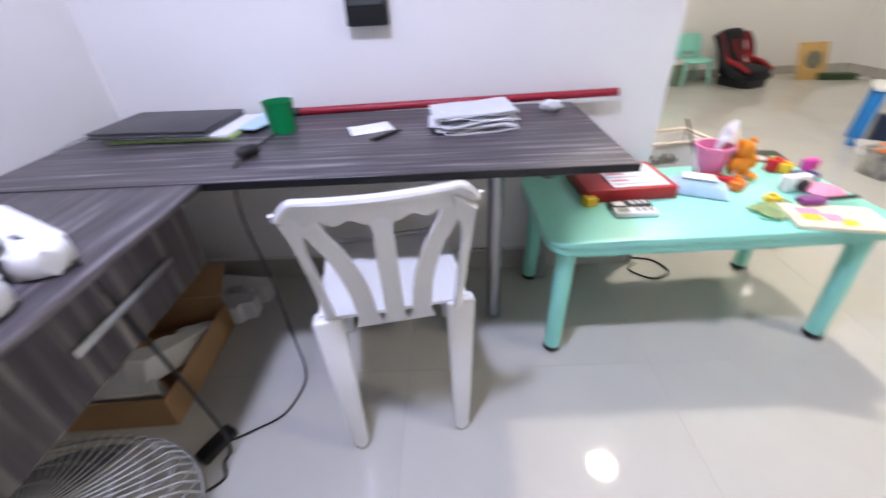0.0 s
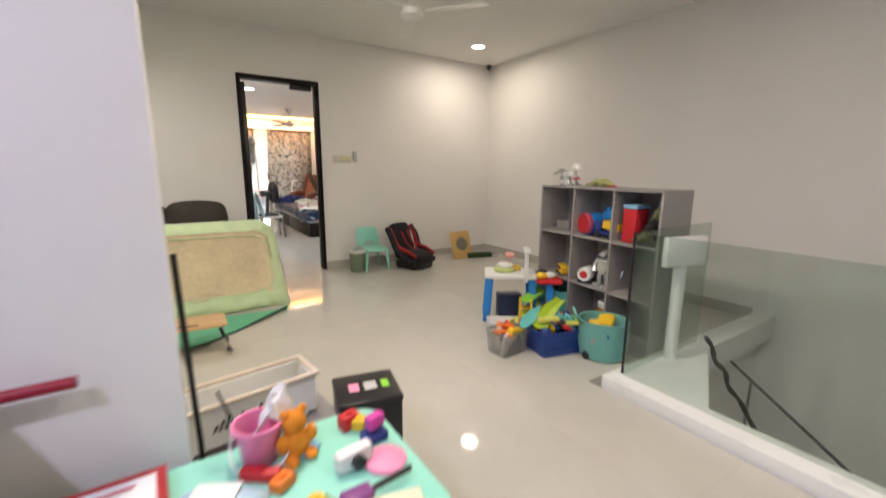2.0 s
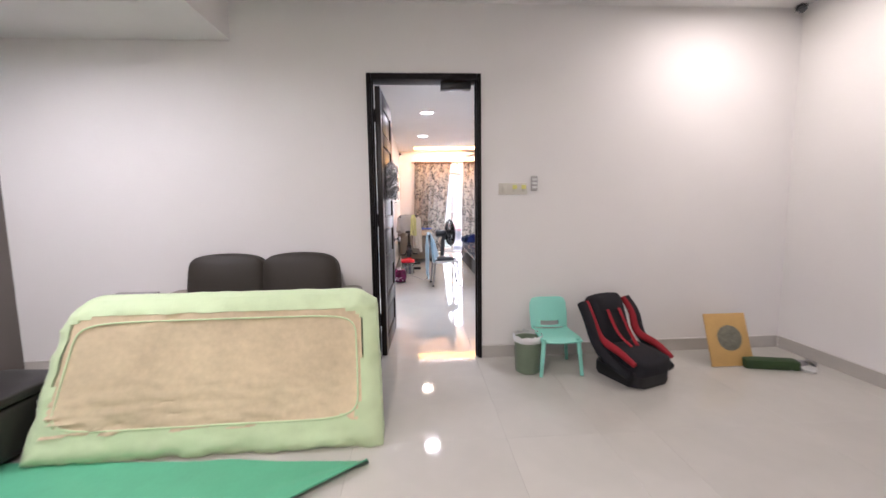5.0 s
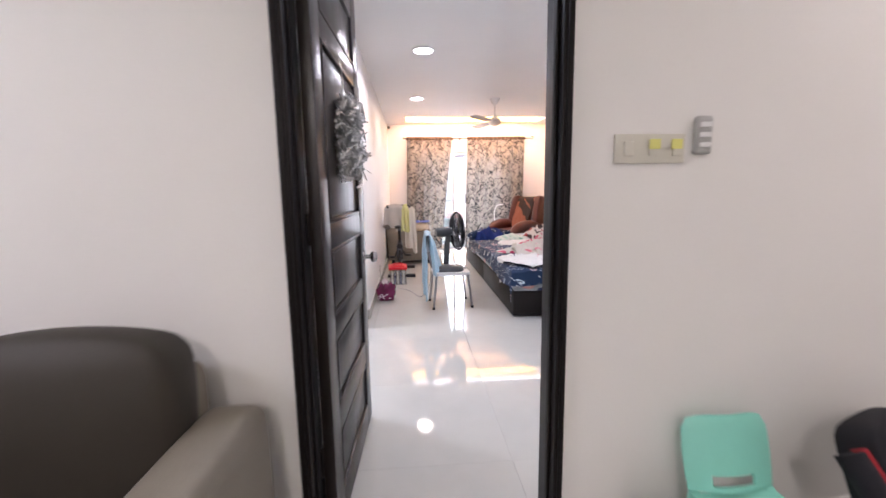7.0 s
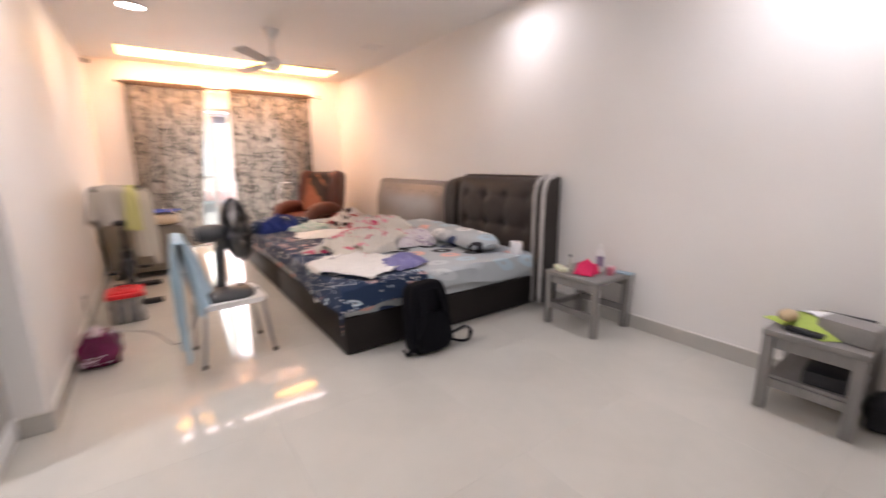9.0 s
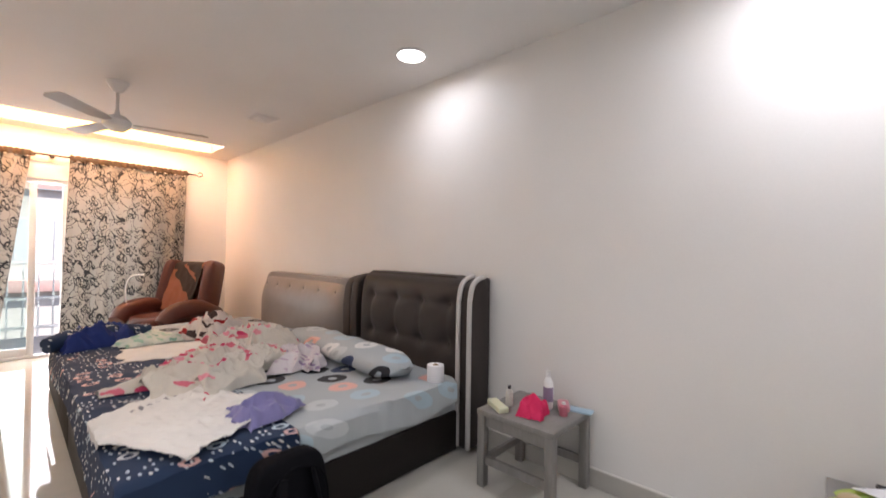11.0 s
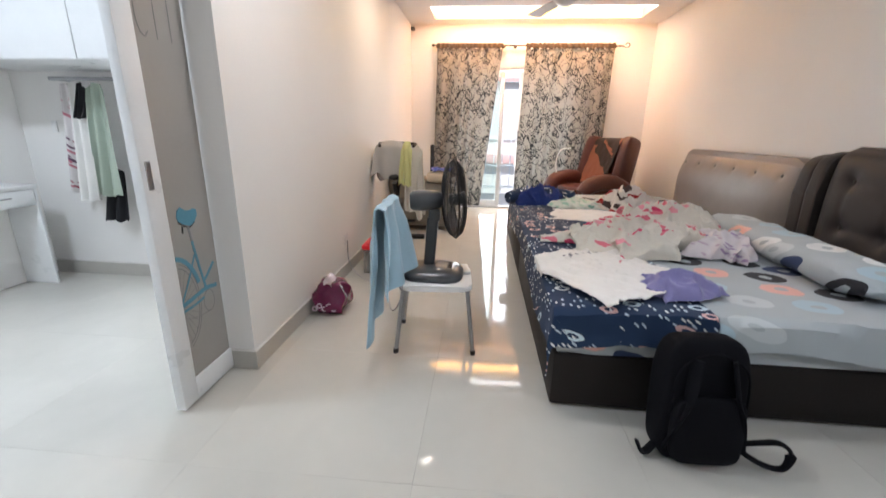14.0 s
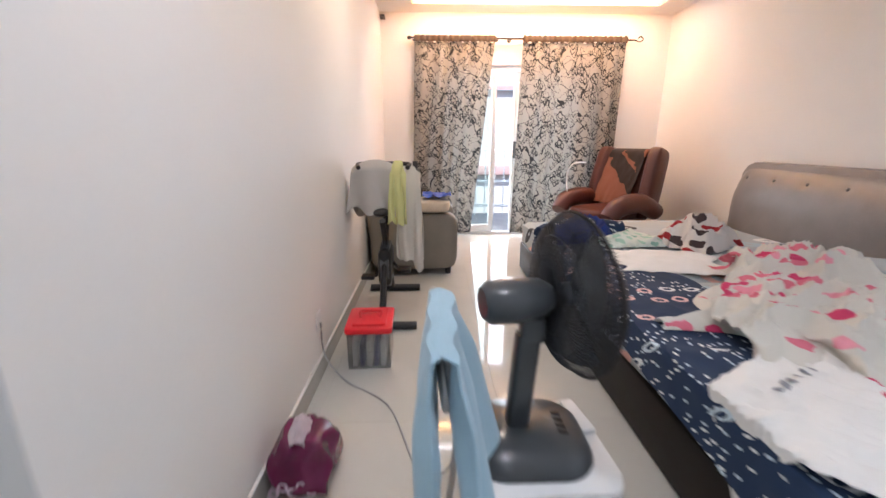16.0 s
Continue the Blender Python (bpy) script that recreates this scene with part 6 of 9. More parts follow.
def tray_table():
    t = thing("folding_tray", "bamboo folding bed tray with bent metal legs on the floor", "tray table", pose(1.15, 3.50, 0, 0, 0, 6))
    bm = B()
    prism(bm, round_rect(0.58, 0.28, 0.025, 4), 0.212, 0.226, 0.004)
    for v in bm.verts:
        v.co.z += -0.05 * (v.co.x) * 0.6
    part("tray_top", bm, M_BAMBOO, t)
    bm = B()
    lathe(bm, [(0, 0.2435), (0.036, 0.2435), (0.038, 0.2415)], c=(-0.20, -0.03, 0))
    part("cup_hole", bm, C_BLACK, t)
    bm = B()
    vs = box(bm, -0.12, 0.12, -0.09, -0.078, 0.226, 0.232, 0.002)
    for v in bm.verts:
        v.co.z += -0.03 * v.co.x
    part("tablet_slot", bm, C_BLACK, t)
    bm = B()
    vs = prism(bm, round_rect(0.16, 0.03, 0.014, 4, -0.17, 0.09), 0.226, 0.238, 0.003)
    for v in bm.verts:
        v.co.z += 0.006
    part("wrist_rest", bm, C_BLACK, t)
    for sx in (-1, 1):
        bm = B()
        tube(bm, [(sx * 0.24, -0.10, 0.21), (sx * 0.285, -0.115, 0.03), (sx * 0.29, -0.10, 0.014), (sx * 0.29, 0.10, 0.014), (sx * 0.285, 0.115, 0.03), (sx * 0.24, 0.10, 0.21)], 0.008, 8, steps=5)
        leg = part("leg", bm, M_CHROME, t, "bent metal leg")
        for y in (-0.11, 0.11):
            bm = B()
            tube(bm, [(sx * 0.28, y, 0.045), (sx * 0.29, y * 0.97, 0.016), (sx * 0.29, y * 0.75, 0.014)], 0.0135, 8)
            part("rubber_foot", bm, M_BLACKPLASTIC, leg)
            bm = B()
            tube(bm, [(sx * 0.245, y * 0.9, 0.19), (sx * 0.262, y, 0.12)], 0.011, 8)
            part("sleeve", bm, M_BLACKPLASTIC, leg)


tray_table()
bm = B()
ball(bm, (0, 0, 0.022), 0.03, 1.2, 1, 0.75)
for v in bm.verts:
    v.co += Vector((wob(v.co, 60, 0.02), wob(v.co, 60, 0.02, 3), wob(v.co, 60, 0.012, 7)))
solid("crumpled_tissue", bm, M_PAPER, "crumpled white tissue on the bamboo tray", "tissue", m=pose(1.10, 3.48, 0.226))
t = thing("clothes_hanger", "pale mint plastic clothes hanger lying on the floor", "hanger", pose(0.62, 3.36, 0.008, 0, 0, 55))
HM = dx(0.42, 0.66, 0.58)
bm = B()
tube(bm, [(-0.19, -0.03, 0), (-0.1, 0.02, 0), (0, 0.06, 0), (0.1, 0.02, 0), (0.19, -0.03, 0)], 0.006)
tube(bm, [(-0.19, -0.03, 0), (0, -0.035, 0), (0.19, -0.03, 0)], 0.005)
part("frame", bm, HM, t)
bm = B()
tube(bm, [(0, 0.06, 0), (0, 0.09, 0), (0.03, 0.105, 0), (0.03, 0.13, 0), (-0.01, 0.14, 0)], 0.004)
part("hook", bm, HM, t)

# ---- sofa ----
def cushion(bm, w, d, h, puff=0.02, n_=14):
    """A soft block, w along x, d along y, h up, sitting on z = 0."""
    r = bmesh.ops.create_cube(bm, size=1)
    bmesh.ops.subdivide_edges(bm, edges=list({e for v in r["verts"] for e in v.link_edges}), cuts=n_, use_grid_fill=True)
    for v in bm.verts:
        x, y, z = v.co * 2
        q = Vector((x, y, z))
        m = max(abs(x), abs(y), abs(z))
        rnd_ = (abs(x) ** 8 + abs(y) ** 8 + abs(z) ** 8) ** (1 / 8)
        q = q / rnd_ * m
        px = 1 + puff / w * 2 * (1 - y * y) * (1 - z * z)
        py = 1 + puff / d * 2 * (1 - x * x) * (1 - z * z)
        pz = 1 + puff / h * 2 * (1 - x * x) * (1 - y * y)
        v.co = Vector((q.x * w / 2 * px, q.y * d / 2 * py, (q.z * pz + 1) * h / 2))


def hall_sofa():
    t = thing("sofa", "two-seat sofa with dark grey cushions and taupe arms against the wall", "sofa", pose(0.975, 5.04, 0, 0, 0, 5.6) @ Matrix.Diagonal((0.90, 0.88, 1.03, 1)))
    bm = B()
    box(bm, -0.74, 0.74, -0.36, 0.36, 0.08, 0.30, 0.03, 3)
    part("base", bm, M_TAUPE, t)
    bm = B()
    box(bm, -0.56, 0.56, 0.22, 0.40, 0.12, 0.76, 0.05, 3)
    part("back", bm, M_TAUPE, t)
    for s in (-1, 1):
        bm = B()
        cushion(bm, 0.19, 0.76, 0.56, 0.01)
        part("arm", bm, M_TAUPE, t).location = (s * 0.66, 0.0, 0.08)
        bm = B()
        cushion(bm, 0.55, 0.56, 0.16, 0.015)
        part("seat_cushion", bm, M_GREYVINYL, t).location = (s * 0.282, -0.08, 0.30)
        bm = B()
        cushion(bm, 0.56, 0.22, 0.44, 0.03)
        part("back_cushion", bm, M_GREYVINYL, t).matrix_basis = pose(s * 0.283, 0.15, 0.44, -10)
    for sx in (-1, 1):
        for sy in (-1, 1):
            bm = B()
            rod(bm, (sx * 0.66, sy * 0.28, 0.001), (sx * 0.66, sy * 0.28, 0.09), 0.02, 0.028)
            part("foot", bm, M_BLACKPLASTIC, t)


hall_sofa()
t = thing("snack_packet", "orange and white snack packet lying on the sofa", "packet", pose(1.40, 4.76, 0.49, 0, 0, 20))
bm = B()
sheet(bm, 12, 8, lambda u, v: ((u - 0.5) * 0.18, (v - 0.5) * 0.12, 0.004 + 0.035 * (math.sin(math.pi * u) * math.sin(math.pi * v)) ** 0.6 + 0.004 * noise.noise(Vector((u * 9, v * 9, 2)))), 0.002)
part("packet", bm, mat("orange_foil", (0.7, 0.22, 0.04), 0.3, vary=0.3, scale=14, bump=0.3, bump_scale=60), t)
t = thing("window_shutter", "low grey metal rack with slots behind the sofa", "rack", pose(-0.05, 5.19, 0, 0, 0, 5.6))
bm = B()
box(bm, -0.15, 0.15, -0.10, 0.10, 0.60, 0.63, 0.004)
part("top", bm, M_SHELF, t)
for x in (-0.13, 0.13):
    bm = B()
    box(bm, x - 0.012, x + 0.012, -0.09, 0.09, 0.001, 0.60, 0.003)
    part("leg", bm, M_SHELF, t)
t = thing("ottoman", "square black leather ottoman beside the green mat", "ottoman", pose(-0.05, 4.27, 0))
bm = B()
cushion(bm, 0.41, 0.44, 0.29, 0.006)
part("body", bm, mat("black_leather", (0.018, 0.016, 0.015), 0.45, bump=0.25, bump_scale=120), t).location = (0, 0, 0.02)
bm = B()
cushion(bm, 0.415, 0.445, 0.06, 0.006)
part("lid", bm, mat("black_leather_lid", (0.02, 0.018, 0.017), 0.42, bump=0.25, bump_scale=120), t).location = (0, 0, 0.30)
for sx in (-1, 1):
    for sy in (-1, 1):
        bm = B()
        rod(bm, (sx * 0.17, sy * 0.18, 0.001), (sx * 0.17, sy * 0.18, 0.03), 0.015)
        part("foot", bm, M_BLACKPLASTIC, t)
bm = B()
cushion(bm, 0.42, 0.55, 0.20, 0.008)
solid("floor_cushion", bm, mat("navy_cloth", (0.015, 0.022, 0.07), 0.8, bump=0.3, bump_scale=150), "dark navy folded floor cushion on the floor", "cushion", m=pose(-0.62, 4.13, 0.001, 0, 0, 10))

# ---- things along the north wall ----
def kids_chair():
    t = thing("kids_chair", "mint green plastic child's chair against the wall", "chair", pose(3.07, 5.37, 0, 0, 0, 5))
    MM = mat("mint_chair_plastic", (0.27, 0.66, 0.55), 0.4, vary=0.05, bump=0.05)
    bm = B()
    sheet(bm, 12, 12, lambda u, v: ((u - 0.5) * (0.30 - 0.03 * v), -0.17 + v * 0.30, 0.28 - 0.012 * math.sin(math.pi * u) - 0.015 * max(0, 0.15 - v) / 0.15), 0.012)
    part("seat", bm, MM, t)
    bm = B()
    grid = sheet(bm, 16, 14, lambda u, v: ((u - 0.5) * (0.285 + 0.012 * math.sin(math.pi * v)) * (1 - 0.10 * max(0, v - 0.85) / 0.15), 0.135 + 0.06 * v - 0.03 * math.sin(math.pi * u), 0.285 + v * 0.235 - 0.02 * (abs(u - 0.5) * 2) ** 4 * v))
    cut = [f for f in bm.faces if abs(f.calc_center_median().x) < 0.07 and 0.305 < f.calc_center_median().z < 0.338]
    bmesh.ops.delete(bm, geom=cut, context="FACES")
    fs = list(bm.faces)
    bmesh.ops.recalc_face_normals(bm, faces=fs)
    bmesh.ops.solidify(bm, geom=fs, thickness=0.012)
    part("backrest", bm, MM, t)
    for sx in (-1, 1):
        for sy, y in ((-1, -0.15), (1, 0.13)):
            bm = B()
            rod(bm, (sx * 0.15, y + sy * 0.02, 0.002), (sx * 0.125, y, 0.28), 0.013, 0.017)
            part("leg", bm, MM, t)


kids_chair()
BIN = mat("green_grey_plastic_bin", (0.20, 0.26, 0.18), 0.4, vary=0.06)
t = thing("waste_bin", "small green-grey plastic bin lined with a bag", "bin", pose(2.86, 5.31, 0.001))
bm = B()
lathe(bm, [(0, 0.004), (0.085, 0.0), (0.09, 0.006), (0.102, 0.25), (0.106, 0.255), (0.098, 0.255), (0.085, 0.012), (0, 0.012)])
part("bucket", bm, BIN, t)
bm = B()
sheet(bm, 40, 5, lambda u, v: ((0.103 + 0.006 * math.sin(math.pi * v)) * math.cos(6.2832 * u) * (1 + 0.05 * noise.noise(Vector((math.cos(6.28 * u) * 3, math.sin(6.28 * u) * 3, v)))), (0.103 + 0.006 * math.sin(math.pi * v)) * math.sin(6.2832 * u), 0.235 + 0.050 * v + 0.030 * v * noise.noise(Vector((math.cos(6.28 * u) * 4, math.sin(6.28 * u) * 4, 2)))), 0.001)
part("liner", bm, mat("white_bin_liner", (0.7, 0.71, 0.7), 0.35, bump=0.3, bump_scale=60), t)


def car_seat():
    t = thing("car_seat", "black and dark red child car seat on the floor", "car seat", pose(3.57, 5.23, 0.002, 0, 0, 26) @ Matrix.Diagonal((0.92, 0.92, 0.92, 1)))
    BLK = mat("black_seat_fabric", (0.012, 0.012, 0.016), 0.9, vary=0.2, bump=0.3, bump_scale=200)
    RED = mat("dark_red_seat_fabric", (0.28, 0.012, 0.02), 0.85, vary=0.15, bump=0.3, bump_scale=200)
    bm = B()
    vs = prism(bm, round_rect(0.36, 0.44, 0.07, 5, 0, -0.02), 0.0, 0.10, 0.02, 2)
    part("base", bm, M_BLACKPLASTIC, t)
    bm = B()
    cushion(bm, 0.34, 0.36, 0.14, 0.02)
    part("seat_pad", bm, BLK, t).matrix_basis = pose(0, -0.06, 0.09, 6)
    bm = B()
    cushion(bm, 0.32, 0.13, 0.50, 0.015)
    part("back_pad", bm, BLK, t).matrix_basis = pose(0, 0.13, 0.12, -20)
    for s in (-1, 1):
        bm = B()
        tube(bm, [(s * 0.20, 0.26, 0.56), (s * 0.215, 0.18, 0.45), (s * 0.20, 0.10, 0.30), (s * 0.20, -0.08, 0.25), (s * 0.19, -0.22, 0.19)], lambda q: 0.020 + 0.010 * math.sin(math.pi * q), 12, 1.0)
        part("side_wing", bm, RED, t)
        bm = B()
        tube(bm, [(s * 0.235, 0.27, 0.55), (s * 0.25, 0.18, 0.44), (s * 0.24, 0.10, 0.27), (s * 0.235, -0.06, 0.16), (s * 0.20, -0.20, 0.10)], 0.04, 10)
        part("shell", bm, BLK, t)
        bm = B()
        tube(bm, [(s * 0.06, 0.17, 0.50), (s * 0.06, 0.06, 0.34), (s * 0.03, -0.05, 0.25)], 0.016, 8, 0.4)
        part("strap", bm, RED, t)
    bm = B()
    cushion(bm, 0.26, 0.10, 0.16, 0.02)
    part("headrest", bm, BLK, t).matrix_basis = pose(0, 0.22, 0.43, -20)


car_seat()
t = thing("picture_board", "tan wooden board with a dark round print leaning on the wall", "board", pose(4.41, 5.385, 0.003, -20, 0, 5.6))
bm = B()
box(bm, -0.165, 0.165, -0.012, 0.0, 0, 0.40, 0.003)
part("board", bm, mat("tan_plywood", (0.50, 0.32, 0.11), 0.5, vary=0.12, bump=0.1), t)
bm = B()
lathe(bm, [(0, 0), (0.095, 0), (0.1, -0.002), (0.115, -0.002)], m=Matrix.Translation((0.01, -0.013, 0.21)) @ Euler((radians(90), 0, 0)).to_matrix().to_4x4())
part("print", bm, mat("grey_print", (0.16, 0.16, 0.12), 0.6, vary=0.3, scale=30), t)
bm = B()
box(bm, -0.18, 0.18, -0.05, 0.05, 0.001, 0.07, 0.01)
solid("yoga_mat", bm, mat("dark_green_mat", (0.03, 0.06, 0.02), 0.8), "folded dark green mat lying against the wall", "mat", m=pose(4.66, 5.36, 0, 0, 0, -8))
for k, (x, y, rz) in enumerate(((4.84, 5.36, 20), (4.93, 5.34, 50))):
    t = thing("slipper", "pale grey slipper on the floor near the corner", "slipper", pose(x, y, 0.001, 0, 0, rz), "pair of slippers")
    bm = B()
    prism(bm, round_rect(0.22, 0.085, 0.04, 5), 0, 0.022, 0.006)
    part("sole", bm, dx(0.5, 0.5, 0.48), t)
    bm = B()
    sheet(bm, 8, 8, lambda u, v: (0.01 + u * 0.09, (v - 0.5) * 0.085, 0.02 + 0.045 * math.sin(math.pi * v) * (1 - 0.4 * u)), 0.004)
    part("strap", bm, dx(0.25, 0.24, 0.24), t)


ORIGIN[0] = Matrix()
# ---- printed cloths ----
def print_mat(name, base, layers, rough=0.85, wave=0.05, bump=0.25, patch=0.0):
    """Cloth printed with rings or spots: layers of (scale, inner, outer, share kept, colours, stretch, seed)."""
    m = bpy.data.materials.new(name)
    m.use_nodes = True
    n, l = m.node_tree.nodes, m.node_tree.links
    p = n["Principled BSDF"]
    p.inputs["Roughness"].default_value = rough
    p.inputs["Sheen Weight"].default_value = 0.03
    tc = n.new("ShaderNodeTexCoord")
    ns = n.new("ShaderNodeTexNoise")
    ns.inputs["Scale"].default_value, ns.inputs["Detail"].default_value = 9.0, 2
    l.new(tc.outputs["Object"], ns.inputs["Vector"])
    mixv = n.new("ShaderNodeMix")
    mixv.data_type = "RGBA"
    mixv.blend_type = "ADD"
    mixv.inputs["Factor"].default_value = wave
    # the print runs on over the hanging edges
    sx, cx = n.new("ShaderNodeSeparateXYZ"), n.new("ShaderNodeCombineXYZ")
    l.new(tc.outputs["Object"], sx.inputs[0])
    for axis in (0, 1):
        ad = n.new("ShaderNodeMath")
        ad.operation = "ADD"
        l.new(sx.outputs[axis], ad.inputs[0])
        l.new(sx.outputs[2], ad.inputs[1])
        l.new(ad.outputs[0], cx.inputs[axis])
    l.new(cx.outputs[0], mixv.inputs[6])
    l.new(ns.outputs["Color"], mixv.inputs[7])
    big = n.new("ShaderNodeTexNoise")
    big.inputs["Scale"].default_value = 4.0
    l.new(tc.outputs["Object"], big.inputs["Vector"])
    rb = n.new("ShaderNodeValToRGB")
    rb.color_ramp.elements[0].color, rb.color_ramp.elements[1].color = tone(base, 0.93), tone(base, 1.07)
    l.new(big.outputs["Fac"], rb.inputs["Fac"])
    cur = rb.outputs["Color"]
    for scale, lo, hi, keep, cols, stretch, seed in layers:
        mp = n.new("ShaderNodeMapping")
        mp.inputs["Scale"].default_value, mp.inputs["Location"].default_value = stretch, (seed, seed * 1.7, 0)
        l.new(mixv.outputs[2], mp.inputs["Vector"])
        v = n.new("ShaderNodeTexVoronoi")
        v.voronoi_dimensions = "2D"
        v.inputs["Scale"].default_value, v.inputs["Randomness"].default_value = scale, 0.75
        l.new(mp.outputs["Vector"], v.inputs["Vector"])
        r = n.new("ShaderNodeValToRGB")
        e = r.color_ramp.elements
        r.color_ramp.interpolation = "CONSTANT"
        e[0].position, e[0].color = 0.0, (0, 0, 0, 1) if lo > 0 else (1, 1, 1, 1)
        e[1].position, e[1].color = hi, (0, 0, 0, 1)
        if lo > 0:
            k = e.new(lo)
            k.color = (1, 1, 1, 1)
        l.new(v.outputs["Distance"], r.inputs["Fac"])
        sp = n.new("ShaderNodeSeparateColor")
        l.new(v.outputs["Color"], sp.inputs[0])
        lt = n.new("ShaderNodeMath")
        lt.operation, lt.inputs[1].default_value = "LESS_THAN", keep
        l.new(sp.outputs[0], lt.inputs[0])
        mu = n.new("ShaderNodeMath")
        mu.operation = "MULTIPLY"
        l.new(r.outputs["Color"], mu.inputs[0])
        l.new(lt.outputs[0], mu.inputs[1])
        if patch:
            pn, pg, pm = n.new("ShaderNodeTexNoise"), n.new("ShaderNodeMath"), n.new("ShaderNodeMath")
            pn.inputs["Scale"].default_value, pn.inputs["Detail"].default_value = 3.2, 1.0
            l.new(mp.outputs["Vector"], pn.inputs["Vector"])
            pg.operation, pg.inputs[1].default_value = "GREATER_THAN", patch
            l.new(pn.outputs["Fac"], pg.inputs[0])
            pm.operation = "MULTIPLY"
            l.new(mu.outputs[0], pm.inputs[0])
            l.new(pg.outputs[0], pm.inputs[1])
            mu = pm
        cr = n.new("ShaderNodeValToRGB")
        cr.color_ramp.interpolation = "CONSTANT"
        ce = cr.color_ramp.elements
        while len(ce) < len(cols):
            ce.new(0.5)
        for i, c in enumerate(cols):
            ce[i].position = i / len(cols)
        for i, c in enumerate(cols):
            ce[i].color = (*c, 1)
        l.new(sp.outputs[1], cr.inputs["Fac"])
        mx = n.new("ShaderNodeMix")
        mx.data_type = "RGBA"
        l.new(mu.outputs[0], mx.inputs["Factor"])
        l.new(cur, mx.inputs[6])
        l.new(cr.outputs["Color"], mx.inputs[7])
        cur = mx.outputs[2]
    l.new(cur, p.inputs["Base Color"])
    wv = n.new("ShaderNodeTexNoise")
    wv.inputs["Scale"].default_value = 220
    l.new(tc.outputs["Object"], wv.inputs["Vector"])
    bp = n.new("ShaderNodeBump")
    bp.inputs["Strength"].default_value, bp.inputs["Distance"].default_value = bump, 0.002
    l.new(wv.outputs["Fac"], bp.inputs["Height"])
    l.new(bp.outputs["Normal"], p.inputs["Normal"])
    return m


def scroll_mat(name, base, ink):
    """Curtain cloth with a dark scrolling vine print, letting a little light through."""
    m = bpy.data.materials.new(name)
    m.use_nodes = True
    n, l = m.node_tree.nodes, m.node_tree.links
    p = n["Principled BSDF"]
    p.inputs["Roughness"].default_value = 0.85
    tc = n.new("ShaderNodeTexCoord")
    cur = None
    for sc, w, seed in ((6.0, 0.014, 0.0), (8.0, 0.012, 4.0)):
        mp = n.new("ShaderNodeMapping")
        mp.inputs["Location"].default_value = (seed, 0, seed)
        mp.inputs["Scale"].default_value = (1, 0.2, 0.8)
        l.new(tc.outputs["Object"], mp.inputs["Vector"])
        t = n.new("ShaderNodeTexNoise")
        t.inputs["Scale"].default_value, t.inputs["Detail"].default_value, t.inputs["Distortion"].default_value = sc, 0.0, 1.2
        l.new(mp.outputs["Vector"], t.inputs["Vector"])
        a = n.new("ShaderNodeMath")
        a.operation, a.inputs[1].default_value = "SUBTRACT", 0.5
        l.new(t.outputs["Fac"], a.inputs[0])
        b = n.new("ShaderNodeMath")
        b.operation = "ABSOLUTE"
        l.new(a.outputs[0], b.inputs[0])
        c = n.new("ShaderNodeMath")
        c.operation, c.inputs[1].default_value = "LESS_THAN", w
        l.new(b.outputs[0], c.inputs[0])
        if cur is None:
            cur = c.outputs[0]
        else:
            x = n.new("ShaderNodeMath")
            x.operation = "MAXIMUM"
            l.new(cur, x.inputs[0])
            l.new(c.outputs[0], x.inputs[1])
            cur = x.outputs[0]
    def op(kind, a, b=None):
        q = n.new("ShaderNodeMath")
        q.operation = kind
        for i, val in enumerate((a, b)):
            if val is None:
                continue
            if isinstance(val, (int, float)):
                q.inputs[i].default_value = val
            else:
                l.new(val, q.inputs[i])
        return q.outputs[0]

    for sc, off, turns, width in ((7.5, 0.0, 5.0, 0.60), (11.0, 3.3, -4.0, 0.45)):
        mp = n.new("ShaderNodeMapping")
        mp.inputs["Scale"].default_value = (1.15, 0.0, 0.85)
        mp.inputs["Location"].default_value = (off, 0, off)
        l.new(tc.outputs["Object"], mp.inputs["Vector"])
        v = n.new("ShaderNodeTexVoronoi")
        v.inputs["Scale"].default_value = sc
        l.new(mp.outputs["Vector"], v.inputs["Vector"])
        d = n.new("ShaderNodeVectorMath")
        d.operation = "SUBTRACT"
        l.new(mp.outputs["Vector"], d.inputs[0])
        l.new(v.outputs["Position"], d.inputs[1])
        xyz = n.new("ShaderNodeSeparateXYZ")
        l.new(d.outputs[0], xyz.inputs[0])
        ang = op("ARCTAN2", xyz.outputs[2], xyz.outputs[0])
        rad = v.outputs["Distance"]
        lobes = op("COSINE", op("ADD", op("MULTIPLY", ang, 2.0), op("MULTIPLY", rad, turns)))
        edge = op("ABSOLUTE", op("SUBTRACT", rad, op("ADD", 0.27, op("MULTIPLY", lobes, 0.13))))
        curl = op("LESS_THAN", edge, 0.085 * width)
        stem = op("MULTIPLY", op("GREATER_THAN", op("COSINE", op("ADD", ang, op("MULTIPLY", rad, 7.0))), 0.975), op("LESS_THAN", rad, 0.5))
        cur = op("MAXIMUM", cur, op("MAXIMUM", curl, stem))
    mx = n.new("ShaderNodeMix")
    mx.data_type = "RGBA"
    l.new(cur, mx.inputs["Factor"])
    mx.inputs[6].default_value, mx.inputs[7].default_value = (*base, 1), (*ink, 1)
    l.new(mx.outputs[2], p.inputs["Base Color"])
    tl, ms = n.new("ShaderNodeBsdfTranslucent"), n.new("ShaderNodeMixShader")
    l.new(mx.outputs[2], tl.inputs["Color"])
    ms.inputs[0].default_value = 0.15
    l.new(p.outputs[0], ms.inputs[1])
    l.new(tl.outputs[0], ms.inputs[2])
